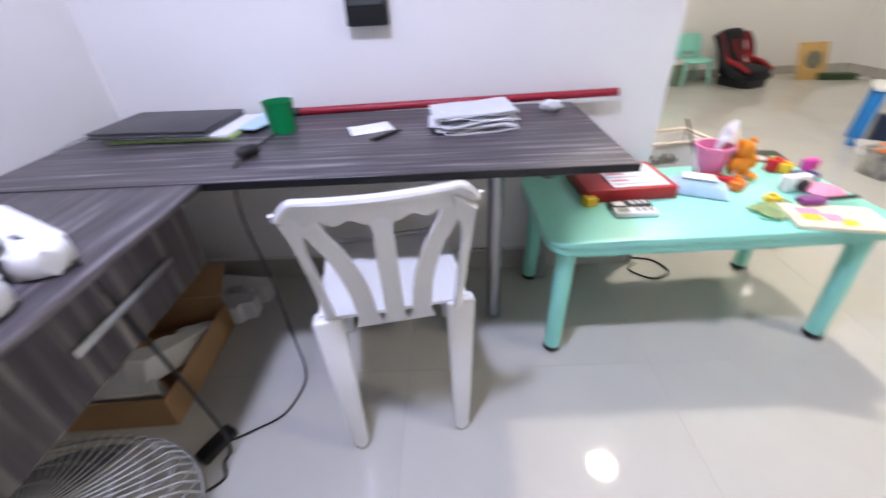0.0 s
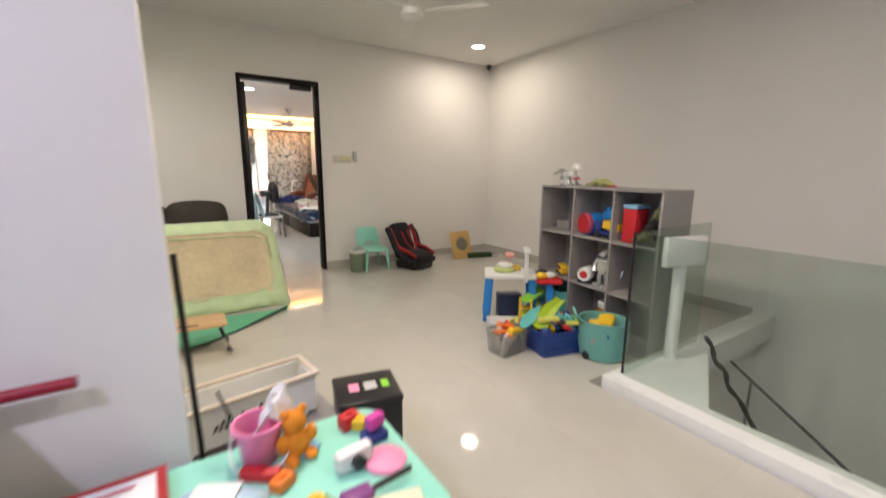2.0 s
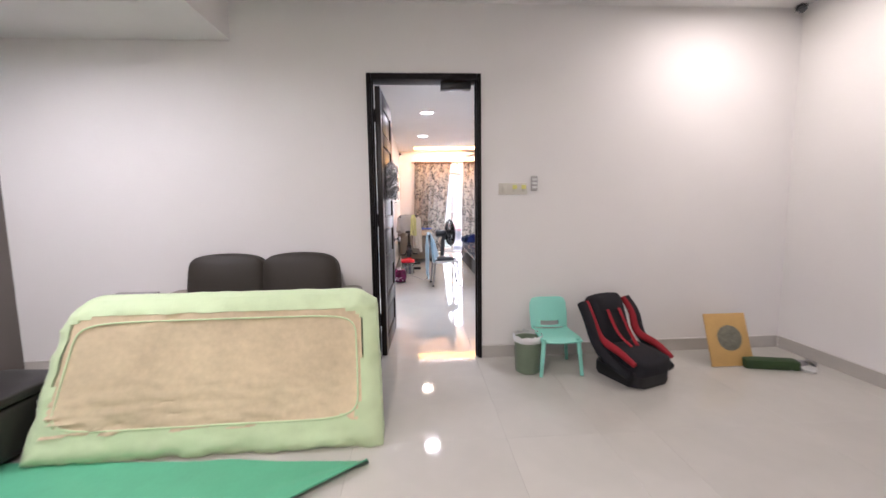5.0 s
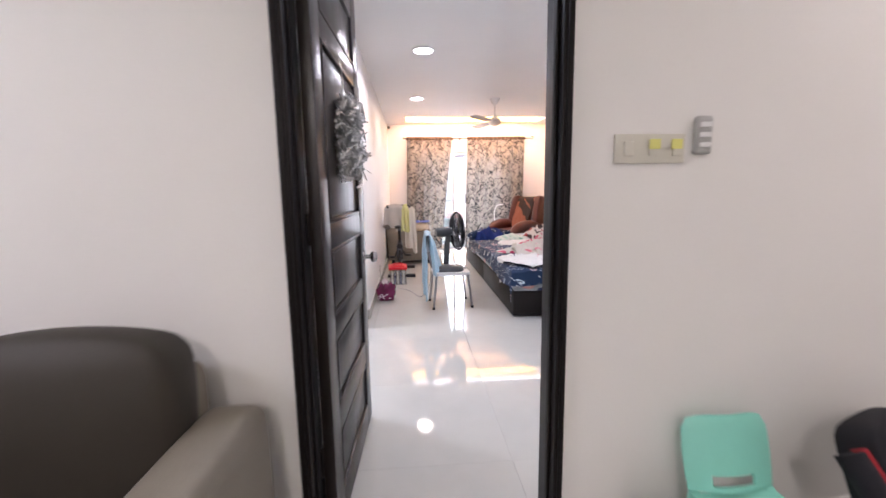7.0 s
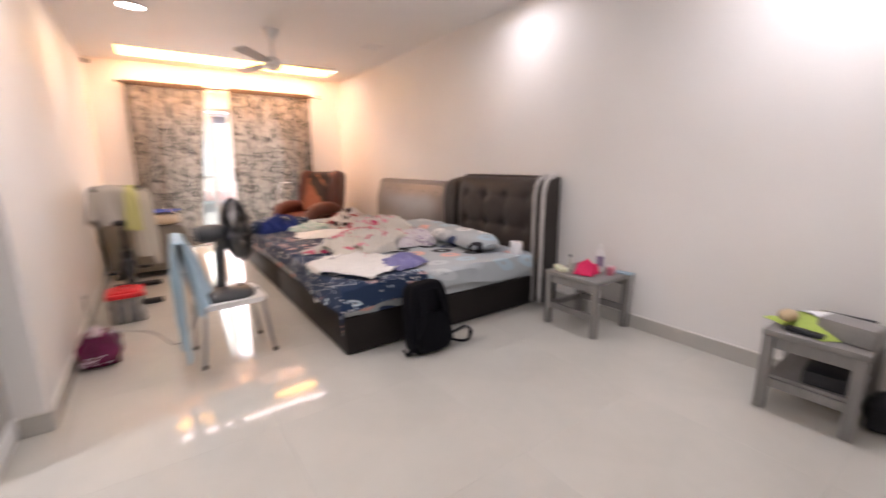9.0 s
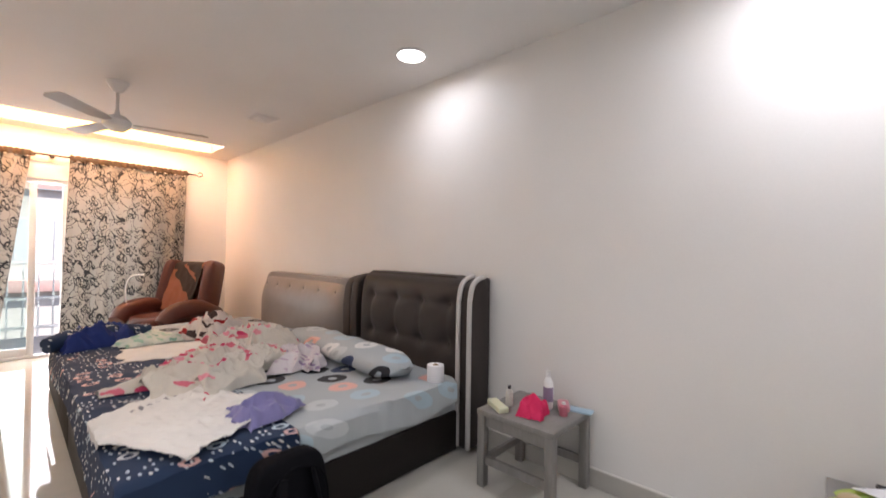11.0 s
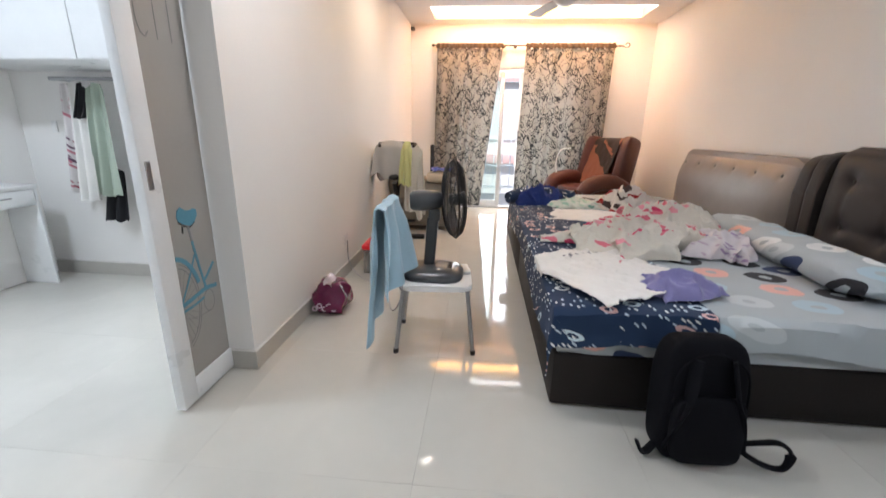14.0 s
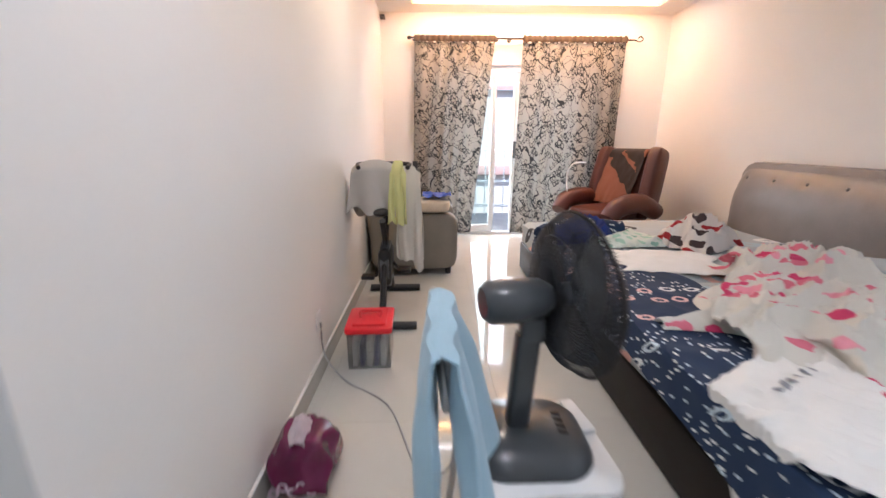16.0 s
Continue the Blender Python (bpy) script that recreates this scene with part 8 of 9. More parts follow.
def desk_fan():
    t = thing("table_fan", "dark grey table fan standing on the chair seat", "fan", pose(2.40, 8.575, 0.3805, 0, 0, 0))
    FG = mat("charcoal_plastic", (0.045, 0.05, 0.055), 0.32, vary=0.08, bump=0.03, coat=0.2)
    bm = B()
    rings = [[bm.verts.new((x * k, y * k, z)) for x, y in round_rect(0.32, 0.29, 0.09, 6)] for z, k in ((0.0, 0.98), (0.012, 1.0), (0.026, 0.97), (0.042, 0.86), (0.054, 0.66), (0.062, 0.42), (0.066, 0.25))]
    for a, b in zip(rings, rings[1:]):
        for i in range(len(a)):
            bm.faces.new((a[i], a[(i + 1) % len(a)], b[(i + 1) % len(a)], b[i]))
    bm.faces.new(rings[0][::-1]), bm.faces.new(rings[-1])
    part("base", bm, FG, t)
    bm = B()
    vs = prism(bm, round_rect(0.06, 0.055, 0.015, 4), 0.03, 0.32, 0.004)
    for v in bm.verts:
        v.co.x += -0.03 + 0.07 * v.co.z
    part("stem", bm, FG, t)
    for k in range(4):
        bm = B()
        box(bm, 0.075, 0.10, -0.045 + k * 0.024, -0.028 + k * 0.024, 0.036, 0.062, 0.003)
        part("button", bm, M_BLACKPLASTIC, t)
    # head: motor axis along +x, slightly downwards and turned
    head = pose(-0.03, 0.0, 0.41, 0, 88, 10)
    bm = B()
    lathe(bm, [(0, -0.10), (0.045, -0.10), (0.06, -0.085), (0.066, -0.02), (0.055, 0.05), (0.03, 0.08), (0, 0.085)], seg=24)
    bmesh.ops.scale(bm, vec=(0.85, 1, 1), verts=bm.verts)
    part("motor", bm, FG, t).matrix_basis = head
    bm = B()
    box(bm, -0.03, 0.03, -0.03, 0.03, 0.30, 0.37, 0.012)
    part("neck", bm, FG, t)
    gm = head @ Matrix.Translation((0, 0, 0.135))
    front = wire_guard(t, 0.205, gm, 3, 110, 0.055, M_BLACKPLASTIC, 0.0015)
    rear = wire_guard(t, 0.205, gm @ pose(0, 0, 0, 180), 3, 90, 0.065, M_BLACKPLASTIC, 0.0015)
    for k in range(3):
        b = B()
        sheet(b, 10, 8, lambda u, v: ((0.03 + 0.15 * u) * math.cos(2.094 * k + (v - 0.5) * 1.5), (0.03 + 0.15 * u) * math.sin(2.094 * k + (v - 0.5) * 1.5), -0.01 - 0.05 * (v - 0.5) * u), 0.003)
        part("blade", b, mat("smoke_blade", (0.16, 0.17, 0.18), 0.25, trans=0.6, bump=0.0), t).matrix_basis = gm
    b = B()
    lathe(b, [(0, 0.056), (0.038, 0.056), (0.042, 0.05), (0.03, 0.03), (0.03, -0.03), (0, -0.04)], seg=20)
    part("hub", b, FG, t).matrix_basis = gm


desk_fan()
bm = B()
box(bm, -0.02, 0.02, -0.07, 0.07, 0, 0.018, 0.005)
solid("fan_remote", bm, C_WHITE, "white remote lying on the chair seat", "remote control", m=pose(2.57, 8.66, 0.381, 0, 0, 10))
cable("cable", [(2.26, 8.58, 0.40), (2.22, 8.66, 0.36), (2.2, 8.68, 0.20), (2.1, 8.85, 0.02), (1.95, 9.25, 0.006), (1.72, 9.45, 0.006), (1.60, 9.54, 0.10), (1.59, 9.54, 0.28)], 0.005, "grey power cable running along the floor to the socket", dx(0.3, 0.3, 0.3))

# ---- along the west wall ----
t = thing("tissue_pack", "purple plastic pack of tissue rolls on the floor by the wall", "tissue pack", pose(1.705, 8.86, 0.002, 0, 0, 3))
PURPF = mat("purple_film", (0.13, 0.012, 0.055), 0.22, vary=0.35, scale=9, bump=0.5, bump_scale=22, distance=0.01)
bm = B()
cushion(bm, 0.20, 0.21, 0.20, 0.010)
for v in bm.verts:
    k = 1 - 0.22 * max(0, v.co.z - 0.11) / 0.10 - 0.10 * max(0, 0.05 - v.co.z) / 0.05
    v.co += Vector((v.co.x * (k - 1) + wob(v.co, 14, 0.026), v.co.y * (k - 1) + wob(v.co, 14, 0.026, 5), wob(v.co, 12, 0.018, 9) if v.co.z > 0.04 else 0))
part("wrap", bm, PURPF, t)
bm = B()
sheet(bm, 16, 12, lambda u, v: (-0.06 + 0.10 * u, -0.075 + 0.11 * v, 0.160 + 0.065 * (math.sin(math.pi * u) * min(1, 0.45 + v)) + 0.018 * ridged((u, v), 4, 2)), 0.003)
part("torn_film", bm, mat("clear_film", (0.55, 0.46, 0.50), 0.12, bump=0.5, bump_scale=30, vary=0.2), t, "torn clear film")
for k in range(5):
    bm = B()
    lathe(bm, [(0.010, 0), (0.018, 0), (0.018, 0.002), (0.010, 0.002)], m=Matrix.Translation((-0.08 + 0.03 * k, -0.116, 0.05 + 0.02 * (k % 2))) @ Euler((radians(90), 0, 0)).to_matrix().to_4x4())
    part("flower_print", bm, dx(0.6, 0.45, 0.55), t)
t = thing("storage_box", "clear plastic box with a red lid by the wall", "box", pose(1.815, 9.70, 0.001, 0, 0, 2))
bm = B()
for b in ((-0.11, 0.11, -0.13, -0.127), (-0.11, 0.11, 0.127, 0.13), (-0.11, -0.107, -0.127, 0.127), (0.107, 0.11, -0.127, 0.127)):
    box(bm, *b, 0.0, 0.20, 0.001, 1)
box(bm, -0.107, 0.107, -0.127, 0.127, 0, 0.004)
part("box", bm, CLEARBOX, t)
bm = B()
prism(bm, round_rect(0.245, 0.285, 0.02, 4), 0.20, 0.235, 0.008, 2)
prism(bm, round_rect(0.18, 0.22, 0.02, 4), 0.234, 0.245, 0.004, 2)
lid = part("lid", bm, mat("bright_red_plastic", (0.72, 0.02, 0.03), 0.35), t)
bm = B()
tube(bm, [(-0.05, -0.02, 0.244), (-0.05, 0.02, 0.262), (0.05, 0.02, 0.262), (0.05, -0.02, 0.244)], 0.008)
part("lid_handle", bm, mat("red_handle_plastic", (0.6, 0.02, 0.03), 0.35), lid)
for k in range(5):
    bm = B()
    box(bm, -0.09 + k * 0.037, -0.065 + k * 0.037, -0.11, 0.10, 0.005, 0.15 - 0.02 * (k % 2), 0.006)
    part("packet", bm, (C_WHITE, C_NAVY)[k % 2], t)


def exercise_bike():
    t = thing("exercise_bike", "folding exercise bike used as a clothes stand", "exercise bike", pose(1.83, 10.35, 0))
    for y in (-0.32, 0.38):
        bm = B()
        rod(bm, (-0.17, y, 0.028), (0.22, y, 0.028), 0.026)
        part("foot_bar", bm, M_BLACKPLASTIC, t)
    for y0, y1, x in ((-0.32, 0.12, 0.0), (0.38, -0.10, 0.0)):
        bm = B()
        tube(bm, [(x, y0, 0.03), (x, (y0 + y1) / 2, 0.34), (x, y1, 0.66)], 0.022)
        part("frame_tube", bm, M_BLACKPLASTIC, t)
    bm = B()
    tube(bm, [(0, 0.12, 0.66), (0, 0.14, 0.9), (0, 0.10, 1.0)], 0.02)
    tube(bm, [(-0.16, 0.02, 0.99), (-0.15, 0.10, 1.01), (0.15, 0.10, 1.01), (0.16, 0.02, 0.99)], 0.015)
    part("handlebar", bm, M_BLACKPLASTIC, t)
    bm = B()
    rod(bm, (-0.03, 0.05, 0.33), (0.03, 0.05, 0.33), 0.16, seg=32)
    part("flywheel", bm, M_GREYPLASTIC, t)
    bm = B()
    box(bm, -0.045, 0.045, -0.10, 0.16, 0.20, 0.46, 0.04, 3)
    part("cover", bm, M_BLACKPLASTIC, t)
    for s in (-1, 1):
        bm = B()
        tube(bm, [(s * 0.05, 0.05, 0.33), (s * 0.07, 0.05 + s * 0.08, 0.26)], 0.012)
        box(bm, s * 0.12 - 0.045, s * 0.12 + 0.045, 0.05 + s * 0.08 - 0.04, 0.05 + s * 0.08 + 0.04, 0.245, 0.27, 0.006)
        part("pedal", bm, M_BLACKPLASTIC, t)
    bm = B()
    ball(bm, (-0.02, 0.0, 0.70), 0.06, 1, 1.4, 0.5)
    part("saddle", bm, M_BLACKPLASTIC, t)


exercise_bike()


def hung(name, mm, label, x, y, w, d, top, drop, seed, lean=0.0):
    """A garment hung over a bar that runs along x."""
    b = B()

    def f(u, v):
        s = u * 2 - 1
        q = abs(s)
        xx = x + (v - 0.5) * w * (1 + 0.25 * q) + 0.02 * noise.noise(Vector((v * 4, u * 4, seed)))
        yy = y + math.copysign(d * (0.25 + 0.75 * q) * min(1, q * 6), s) + 0.02 * math.sin(v * 13 + seed + 2 * s) * q
        zz = top - (q ** 1.15) * (drop + 0.08 * noise.noise(Vector((v * 3, s, seed + 3)))) - 0.05 * (2 * v - 1) ** 2 * (1 - q) - lean * v * q
        return (xx, yy, zz)
    sheet(b, 44, 30, f, 0.005)
    return solid(name, b, mm, label, "clothes")


hung("grey_shirt", mat("pale_grey_cotton", (0.42, 0.40, 0.37), 0.9, vary=0.06, bump=0.3, bump_scale=240), "pale grey printed shirt draped over the exercise bike", 1.775, 10.43, 0.30, 0.11, 1.035, 0.34, 1.0)
hung("yellow_shirt", mat("pale_yellow_cotton", (0.55, 0.55, 0.24), 0.9, vary=0.08, bump=0.3, bump_scale=240), "pale yellow shirt draped over the exercise bike", 1.925, 10.41, 0.10, 0.13, 1.03, 0.40, 5.0)
hung("white_shirt", mat("ivory_cotton", (0.56, 0.53, 0.46), 0.9, vary=0.06, bump=0.3, bump_scale=240), "ivory shirt hanging long over the exercise bike", 2.00, 10.40, 0.14, 0.12, 1.0, 0.58, 8.0, 0.1)


def bedroom_sofa():
    t = thing("sofa", "taupe leather single sofa against the bedroom wall", "sofa", pose(1.99, 11.45, 0))
    bm = B()
    box(bm, -0.36, 0.36, -0.34, 0.34, 0.07, 0.32, 0.03, 3)
    part("base", bm, M_TAUPE, t)
    for s in (-1, 1):
        bm = B()
        cushion(bm, 0.74, 0.18, 0.49, 0.012)
        part("arm", bm, M_TAUPE, t).location = (0, s * 0.30, 0.07)
    bm = B()
    cushion(bm, 0.20, 0.72, 0.68, 0.02)
    part("back", bm, M_TAUPE, t).matrix_basis = pose(-0.29, 0, 0.28, 0, -6)
    bm = B()
    cushion(bm, 0.56, 0.42, 0.14, 0.02)
    part("seat_cushion", bm, M_TAUPE, t).location = (0.06, 0, 0.32)
    for sx in (-1, 1):
        for sy in (-1, 1):
            bm = B()
            rod(bm, (sx * 0.30, sy * 0.28, 0.001), (sx * 0.30, sy * 0.28, 0.08), 0.025, 0.03)
            part("foot", bm, M_BLACKPLASTIC, t)


bedroom_sofa()
bm = B()
cushion(bm, 0.26, 0.28, 0.10, 0.015, 8)
solid("folded_clothes", bm, mat("cream_cloth", (0.60, 0.50, 0.38), 0.9), "cream folded clothes piled on the sofa arm", "clothes", m=pose(2.16, 11.17, 0.575))
bm = B()
sheet(bm, 20, 14, lambda u, v: (-0.12 + 0.24 * u, -0.10 + 0.20 * v, 0.004 + 0.05 * ridged((u, v), 2.5, 5)), 0.004)
solid("blue_bag", bm, mat("blue_film", (0.03, 0.08, 0.42), 0.4, bump=0.3, bump_scale=40), "crumpled blue plastic bag on the folded clothes", "plastic bag", m=pose(2.19, 11.14, 0.68))
t = thing("dark_board", "slim dark board standing on edge behind the sofa", "board", pose(1.97, 12.05, 0.001, 0, 0, 8))
bm = B()
box(bm, -0.025, 0.025, -0.02, 0.02, 0, 0.95, 0.006)
part("board", bm, M_BLACKPLASTIC, t)


# ---- massage armchair ----
def armchair():
    t = thing("massage_chair", "brown leather massage armchair with a draped throw", "armchair", pose(4.03, 11.95, 0.002, 0, 0, -62))
    BR = mat("red_brown_leather", (0.085, 0.021, 0.014), 0.4, vary=0.18, bump=0.3, bump_scale=110, coat=0.1)
    bm = B()
    cushion(bm, 0.62, 0.66, 0.34, 0.015)
    part("base", bm, BR, t).location = (0, 0.0, 0.04)
    bm = B()
    cushion(bm, 0.48, 0.58, 0.12, 0.02)
    part("seat_cushion", bm, BR, t).location = (0, -0.05, 0.36)
    bm = B()
    cushion(bm, 0.56, 0.22, 0.72, 0.03)
    part("back", bm, BR, t).matrix_basis = pose(0, 0.24, 0.34, -13)
    for s in (-1, 1):
        bm = B()
        tube(bm, [(s * 0.33, 0.34, 0.44), (s * 0.345, 0.05, 0.55), (s * 0.34, -0.26, 0.53), (s * 0.32, -0.38, 0.42)], lambda q: 0.085 + 0.015 * math.sin(math.pi * q), 14)
        part("arm", bm, BR, t)
        bm = B()
        cushion(bm, 0.13, 0.26, 0.62, 0.02)
        part("wing", bm, BR, t).matrix_basis = pose(s * 0.315, 0.20, 0.47, -14, 0, s * 10)
    bm = B()
    cushion(bm, 0.50, 0.14, 0.32, 0.02)
    part("leg_rest", bm, BR, t).matrix_basis = pose(0, -0.36, 0.08, 12)
    bm = B()
    tube(bm, [(-0.32, -0.28, 0.60), (-0.36, -0.26, 0.80), (-0.30, -0.24, 0.92), (-0.15, -0.22, 0.94)], 0.008)
    part("phone_holder", bm, M_WHITEPLASTIC, t, "thin white bent arm")
    bm = B()

    def throw(u, v):
        x = -0.22 + 0.44 * u
        if v < 0.6:
            k = v / 0.6
            return (x - 0.06 * (1 - k), 0.09 + 0.17 * k - 0.02 * ridged((u, v), 5, 1), 0.49 + 0.55 * k + 0.02 * ridged((u, v), 4, 3))
        k = (v - 0.6) / 0.4
        return (x, 0.26 + 0.30 * k, 1.055 + 0.045 * math.sin(math.pi * k) - 0.14 * k * k)
    sheet(bm, 26, 40, throw, 0.006)
    o = solid("throw", bm, print_mat("brown_striped_throw", (0.21, 0.075, 0.042), [(2.6, 0.0, 0.55, 0.5, [(0.012, 0.01, 0.01), (0.02, 0.012, 0.01)], (1.4, 0.5, 1), 3.0)], wave=0.2), "brown and black throw draped over the armchair", "throw", m=pose(4.03, 11.95, 0.002, 0, 0, -62))


armchair()


# ---- curtains ----
def curtain(x0, x1, flare0, flare1, seed, label):
    t = thing("curtain", label, "curtain", pose(0, 0, 0), "curtains at the sliding door")

    def f(u, v):
        w0, w1 = x0 - flare0 * (1 - v), x1 + flare1 * (1 - v)
        x = w0 + (w1 - w0) * u
        fold = 0.035 * math.sin(u * 34 + 1.1 * math.sin(u * 9 + seed) + 0.5 * (1 - v)) * (0.55 + 0.45 * (1 - v))
        return (x, 12.615 + fold - 0.02 * (1 - v), 0.05 + (2.225 - 0.05) * v + (0.01 * math.sin(u * 70) if v > 0.97 else 0))
    b = B()
    sheet(b, 150, 24, f)
    part("cloth", b, M_CURTAIN, t)
    b = B()
    sheet(b, 150, 4, lambda u, v: (x0 + (x1 - x0) * u, 12.592 + 0.010 * math.sin(u * 90 + seed) - 0.012 * math.sin(math.pi * v), 2.218 + 0.066 * v + 0.005 * math.sin(u * 130)), 0.05)
    part("heading", b, mat("dark_brown_heading", (0.07, 0.05, 0.035), 0.8), t)


curtain(1.96, 2.86, 0.05, -0.24, 1.0, "beige curtain with a dark vine print, drawn half open")
curtain(3.17, 4.34, 0.06, -0.05, 4.0, "wide beige curtain with a dark vine print")
t = thing("curtain_rod", "dark metal curtain rod with scrolled ends", "curtain rod", pose(0, 0, 0))
bm = B()
rod(bm, (1.92, 12.62, 2.262), (4.44, 12.62, 2.252), 0.010)
part("rod", bm, M_BLACKWOOD, t)
for s, x in ((-1, 1.92), (1, 4.44)):
    bm = B()
    if s > 0:
        tube(bm, [(x, 12.62, 2.252), (x + 0.05, 12.62, 2.235), (x + 0.09, 12.62, 2.26), (x + 0.06, 12.62, 2.29), (x + 0.03, 12.62, 2.27)], 0.006)
    else:
        ball(bm, (x - 0.015, 12.62, 2.262), 0.02, 1.3, 1, 1)
    part("finial", bm, M_BLACKWOOD, t)
for x in (2.0, 3.03, 4.36):
    bm = B()
    rod(bm, (x, 12.62, 2.255), (x, 12.715, 2.255), 0.007)
    rod(bm, (x, 12.70, 2.255), (x, 12.719, 2.255), 0.022)
    part("bracket", bm, M_BLACKWOOD, t)


# ---- night tables ----
GREYWOOD = mat("grey_washed_wood", (0.22, 0.21, 0.20), 0.6, vary=0.18, scale=5, bump=0.25, bump_scale=40, stretch=(1, 5, 1))


def side_table(x0, x1, y0, y1, h, shelf, label):
    t = thing("side_table", label, "table", pose((x0 + x1) / 2, (y0 + y1) / 2, 0))
    w, d = x1 - x0, y1 - y0
    bm = B()
    box(bm, -w / 2, w / 2, -d / 2, d / 2, h - 0.03, h, 0.004)
    part("tabletop", bm, GREYWOOD, t)
    for sx in (-1, 1):
        for sy in (-1, 1):
            bm = B()
            box(bm, sx * (w / 2 - 0.025) - 0.022, sx * (w / 2 - 0.025) + 0.022, sy * (d / 2 - 0.025) - 0.022, sy * (d / 2 - 0.025) + 0.022, 0.001, h - 0.031, 0.003)
            part("leg", bm, GREYWOOD, t)
    for sx in (-1, 1):
        bm = B()
        box(bm, sx * (w / 2 - 0.028) - 0.010, sx * (w / 2 - 0.028) + 0.010, -d / 2 + 0.048, d / 2 - 0.048, shelf, shelf + 0.045, 0.002, 1)
        part("stretcher", bm, GREYWOOD, t)
        bm = B()
        box(bm, sx * (w / 2 - 0.028) - 0.010, sx * (w / 2 - 0.028) + 0.010, -d / 2 + 0.048, d / 2 - 0.048, h - 0.09, h - 0.031, 0.002, 1)
        part("apron", bm, GREYWOOD, t)
    bm = B()
    box(bm, -w / 2 + 0.015, w / 2 - 0.015, d / 2 - 0.045, d / 2 - 0.02, shelf, shelf + 0.04, 0.002, 1)
    part("stretcher", bm, GREYWOOD, t)
    return t


side_table(4.44, 4.86, 7.25, 7.70, 0.41, 0.12, "grey-washed low wooden side table beside the bed")
t2 = side_table(4.42, 4.86, 5.96, 6.33, 0.41, 0.12, "grey-washed low wooden side table by the wall")
bm = B()
box(bm, -0.19, 0.19, -0.155, 0.155, 0.166, 0.182, 0.002, 1)
part("lower_shelf", bm, GREYWOOD, t2)
NZ = 0.4105


def bottle(x, y, z, h, r, mm, cap, label, band=None):
    t = thing("bottle", label, "bottle", pose(x, y, z))
    b = B()
    lathe(b, [(0, 0.001), (r * 0.9, 0.001), (r, 0.006), (r, h * 0.7), (r * 0.5, h * 0.82), (r * 0.4, h * 0.86), (0, h * 0.86)], seg=20)
    part("bottle", b, mm, t)
    b = B()
    lathe(b, [(r * 0.45, h * 0.84), (r * 0.48, h * 0.86), (r * 0.45, h), (0, h)], seg=16)
    part("cap", b, cap, t)
    if band:
        b = B()
        lathe(b, [(r + 0.0006, h * 0.2), (r + 0.0006, h * 0.58)], seg=20)
        part("label", b, band, t)


bottle(4.72, 7.43, NZ, 0.20, 0.026, C_WHITE, C_WHITE, "white spray bottle with a dark label on the side table", dx(0.25, 0.2, 0.3))
bottle(4.60, 7.60, NZ, 0.11, 0.02, dx(0.55, 0.55, 0.5), C_BLACK, "small pale bottle with a black cap on the side table")
bottle(4.68, 7.32, NZ, 0.07, 0.022, dx(0.5, 0.15, 0.2), C_WHITE, "small pink bottle on the side table")
crumple("red_cloth", mat("hot_pink_cloth", (0.62, 0.02, 0.10), 0.8, bump=0.3, bump_scale=200), "bright pink-red cloth ball on the side table", "cloth", 4.58, 7.44, 0.16, 0.14, 10, 0.10, 15.0, 24, 0.2, 9, 0.003, NZ)
bm = B()
box(bm, -0.05, 0.05, -0.03, 0.03, 0, 0.04, 0.01)
solid("tissue_packet", bm, mat("pink_packet", (0.65, 0.30, 0.34), 0.4), "pale pink packet on the side table", "packet", m=pose(4.76, 7.36, NZ, 0, 0, 30))
bm = B()
box(bm, -0.08, 0.08, -0.03, 0.03, 0, 0.03, 0.008)
solid("spectacle_case", bm, dx(0.60, 0.62, 0.45), "pale case lying on the side table", "case", m=pose(4.52, 7.62, NZ, 0, 0, 60))
bm = B()
box(bm, -0.035, 0.035, -0.07, 0.07, 0, 0.009, 0.004)
solid("phone", bm, dx(0.35, 0.5, 0.6), "pale blue phone on the side table's edge", "phone", m=pose(4.80, 7.29, NZ, 0, 0, 10))
bm = B()
box(bm, -0.02, 0.02, -0.015, 0.015, 0, 0.05, 0.006)
solid("small_carton", bm, C_ORANGE, "small orange carton on the side table", "carton", m=pose(4.68, 7.52, NZ, 0, 0, 30))
crumple("green_cloth", mat("lime_cloth", (0.40, 0.52, 0.12), 0.9, bump=0.3, bump_scale=200), "lime green cloth on the side table by the wall", "cloth", 4.60, 6.19, 0.32, 0.22, 60, 0.05, 17.0, 26, 0.2, 6, 0.003, NZ)
bm = B()
tube(bm, [(-0.10, 0, 0.03), (0.0, 0.02, 0.036), (0.10, 0.0, 0.03)], lambda s: 0.028 * (1 - 0.4 * s))
solid("hair_brush", bm, C_BLACK, "black brush lying on the side table by the wall", "brush", m=pose(4.78, 6.10, NZ, 0, 0, 80))
bm = B()
ball(bm, (0, 0, 0.03), 0.04, 1.5, 1, 0.72)
solid("wooden_toy", bm, dx(0.45, 0.34, 0.2), "tan rounded object on the side table by the wall", "toy", m=pose(4.53, 6.27, NZ + 0.03))
bm = B()
box(bm, -0.12, 0.12, -0.08, 0.08, 0, 0.07, 0.012)
solid("black_case", bm, M_BLACKPLASTIC, "black case on the lower shelf of the table", "case", m=pose(4.58, 6.1, 0.183, 0, 0, 5))
bm = B()
box(bm, -0.10, 0.10, -0.065, 0.065, 0, 0.085, 0.004)
solid("grey_carton", bm, mat("grey_board", (0.26, 0.25, 0.24), 0.7), "plain grey cardboard box on the side table by the wall", "box", m=pose(4.56, 6.05, NZ + 0.004, 0, 0, 78))
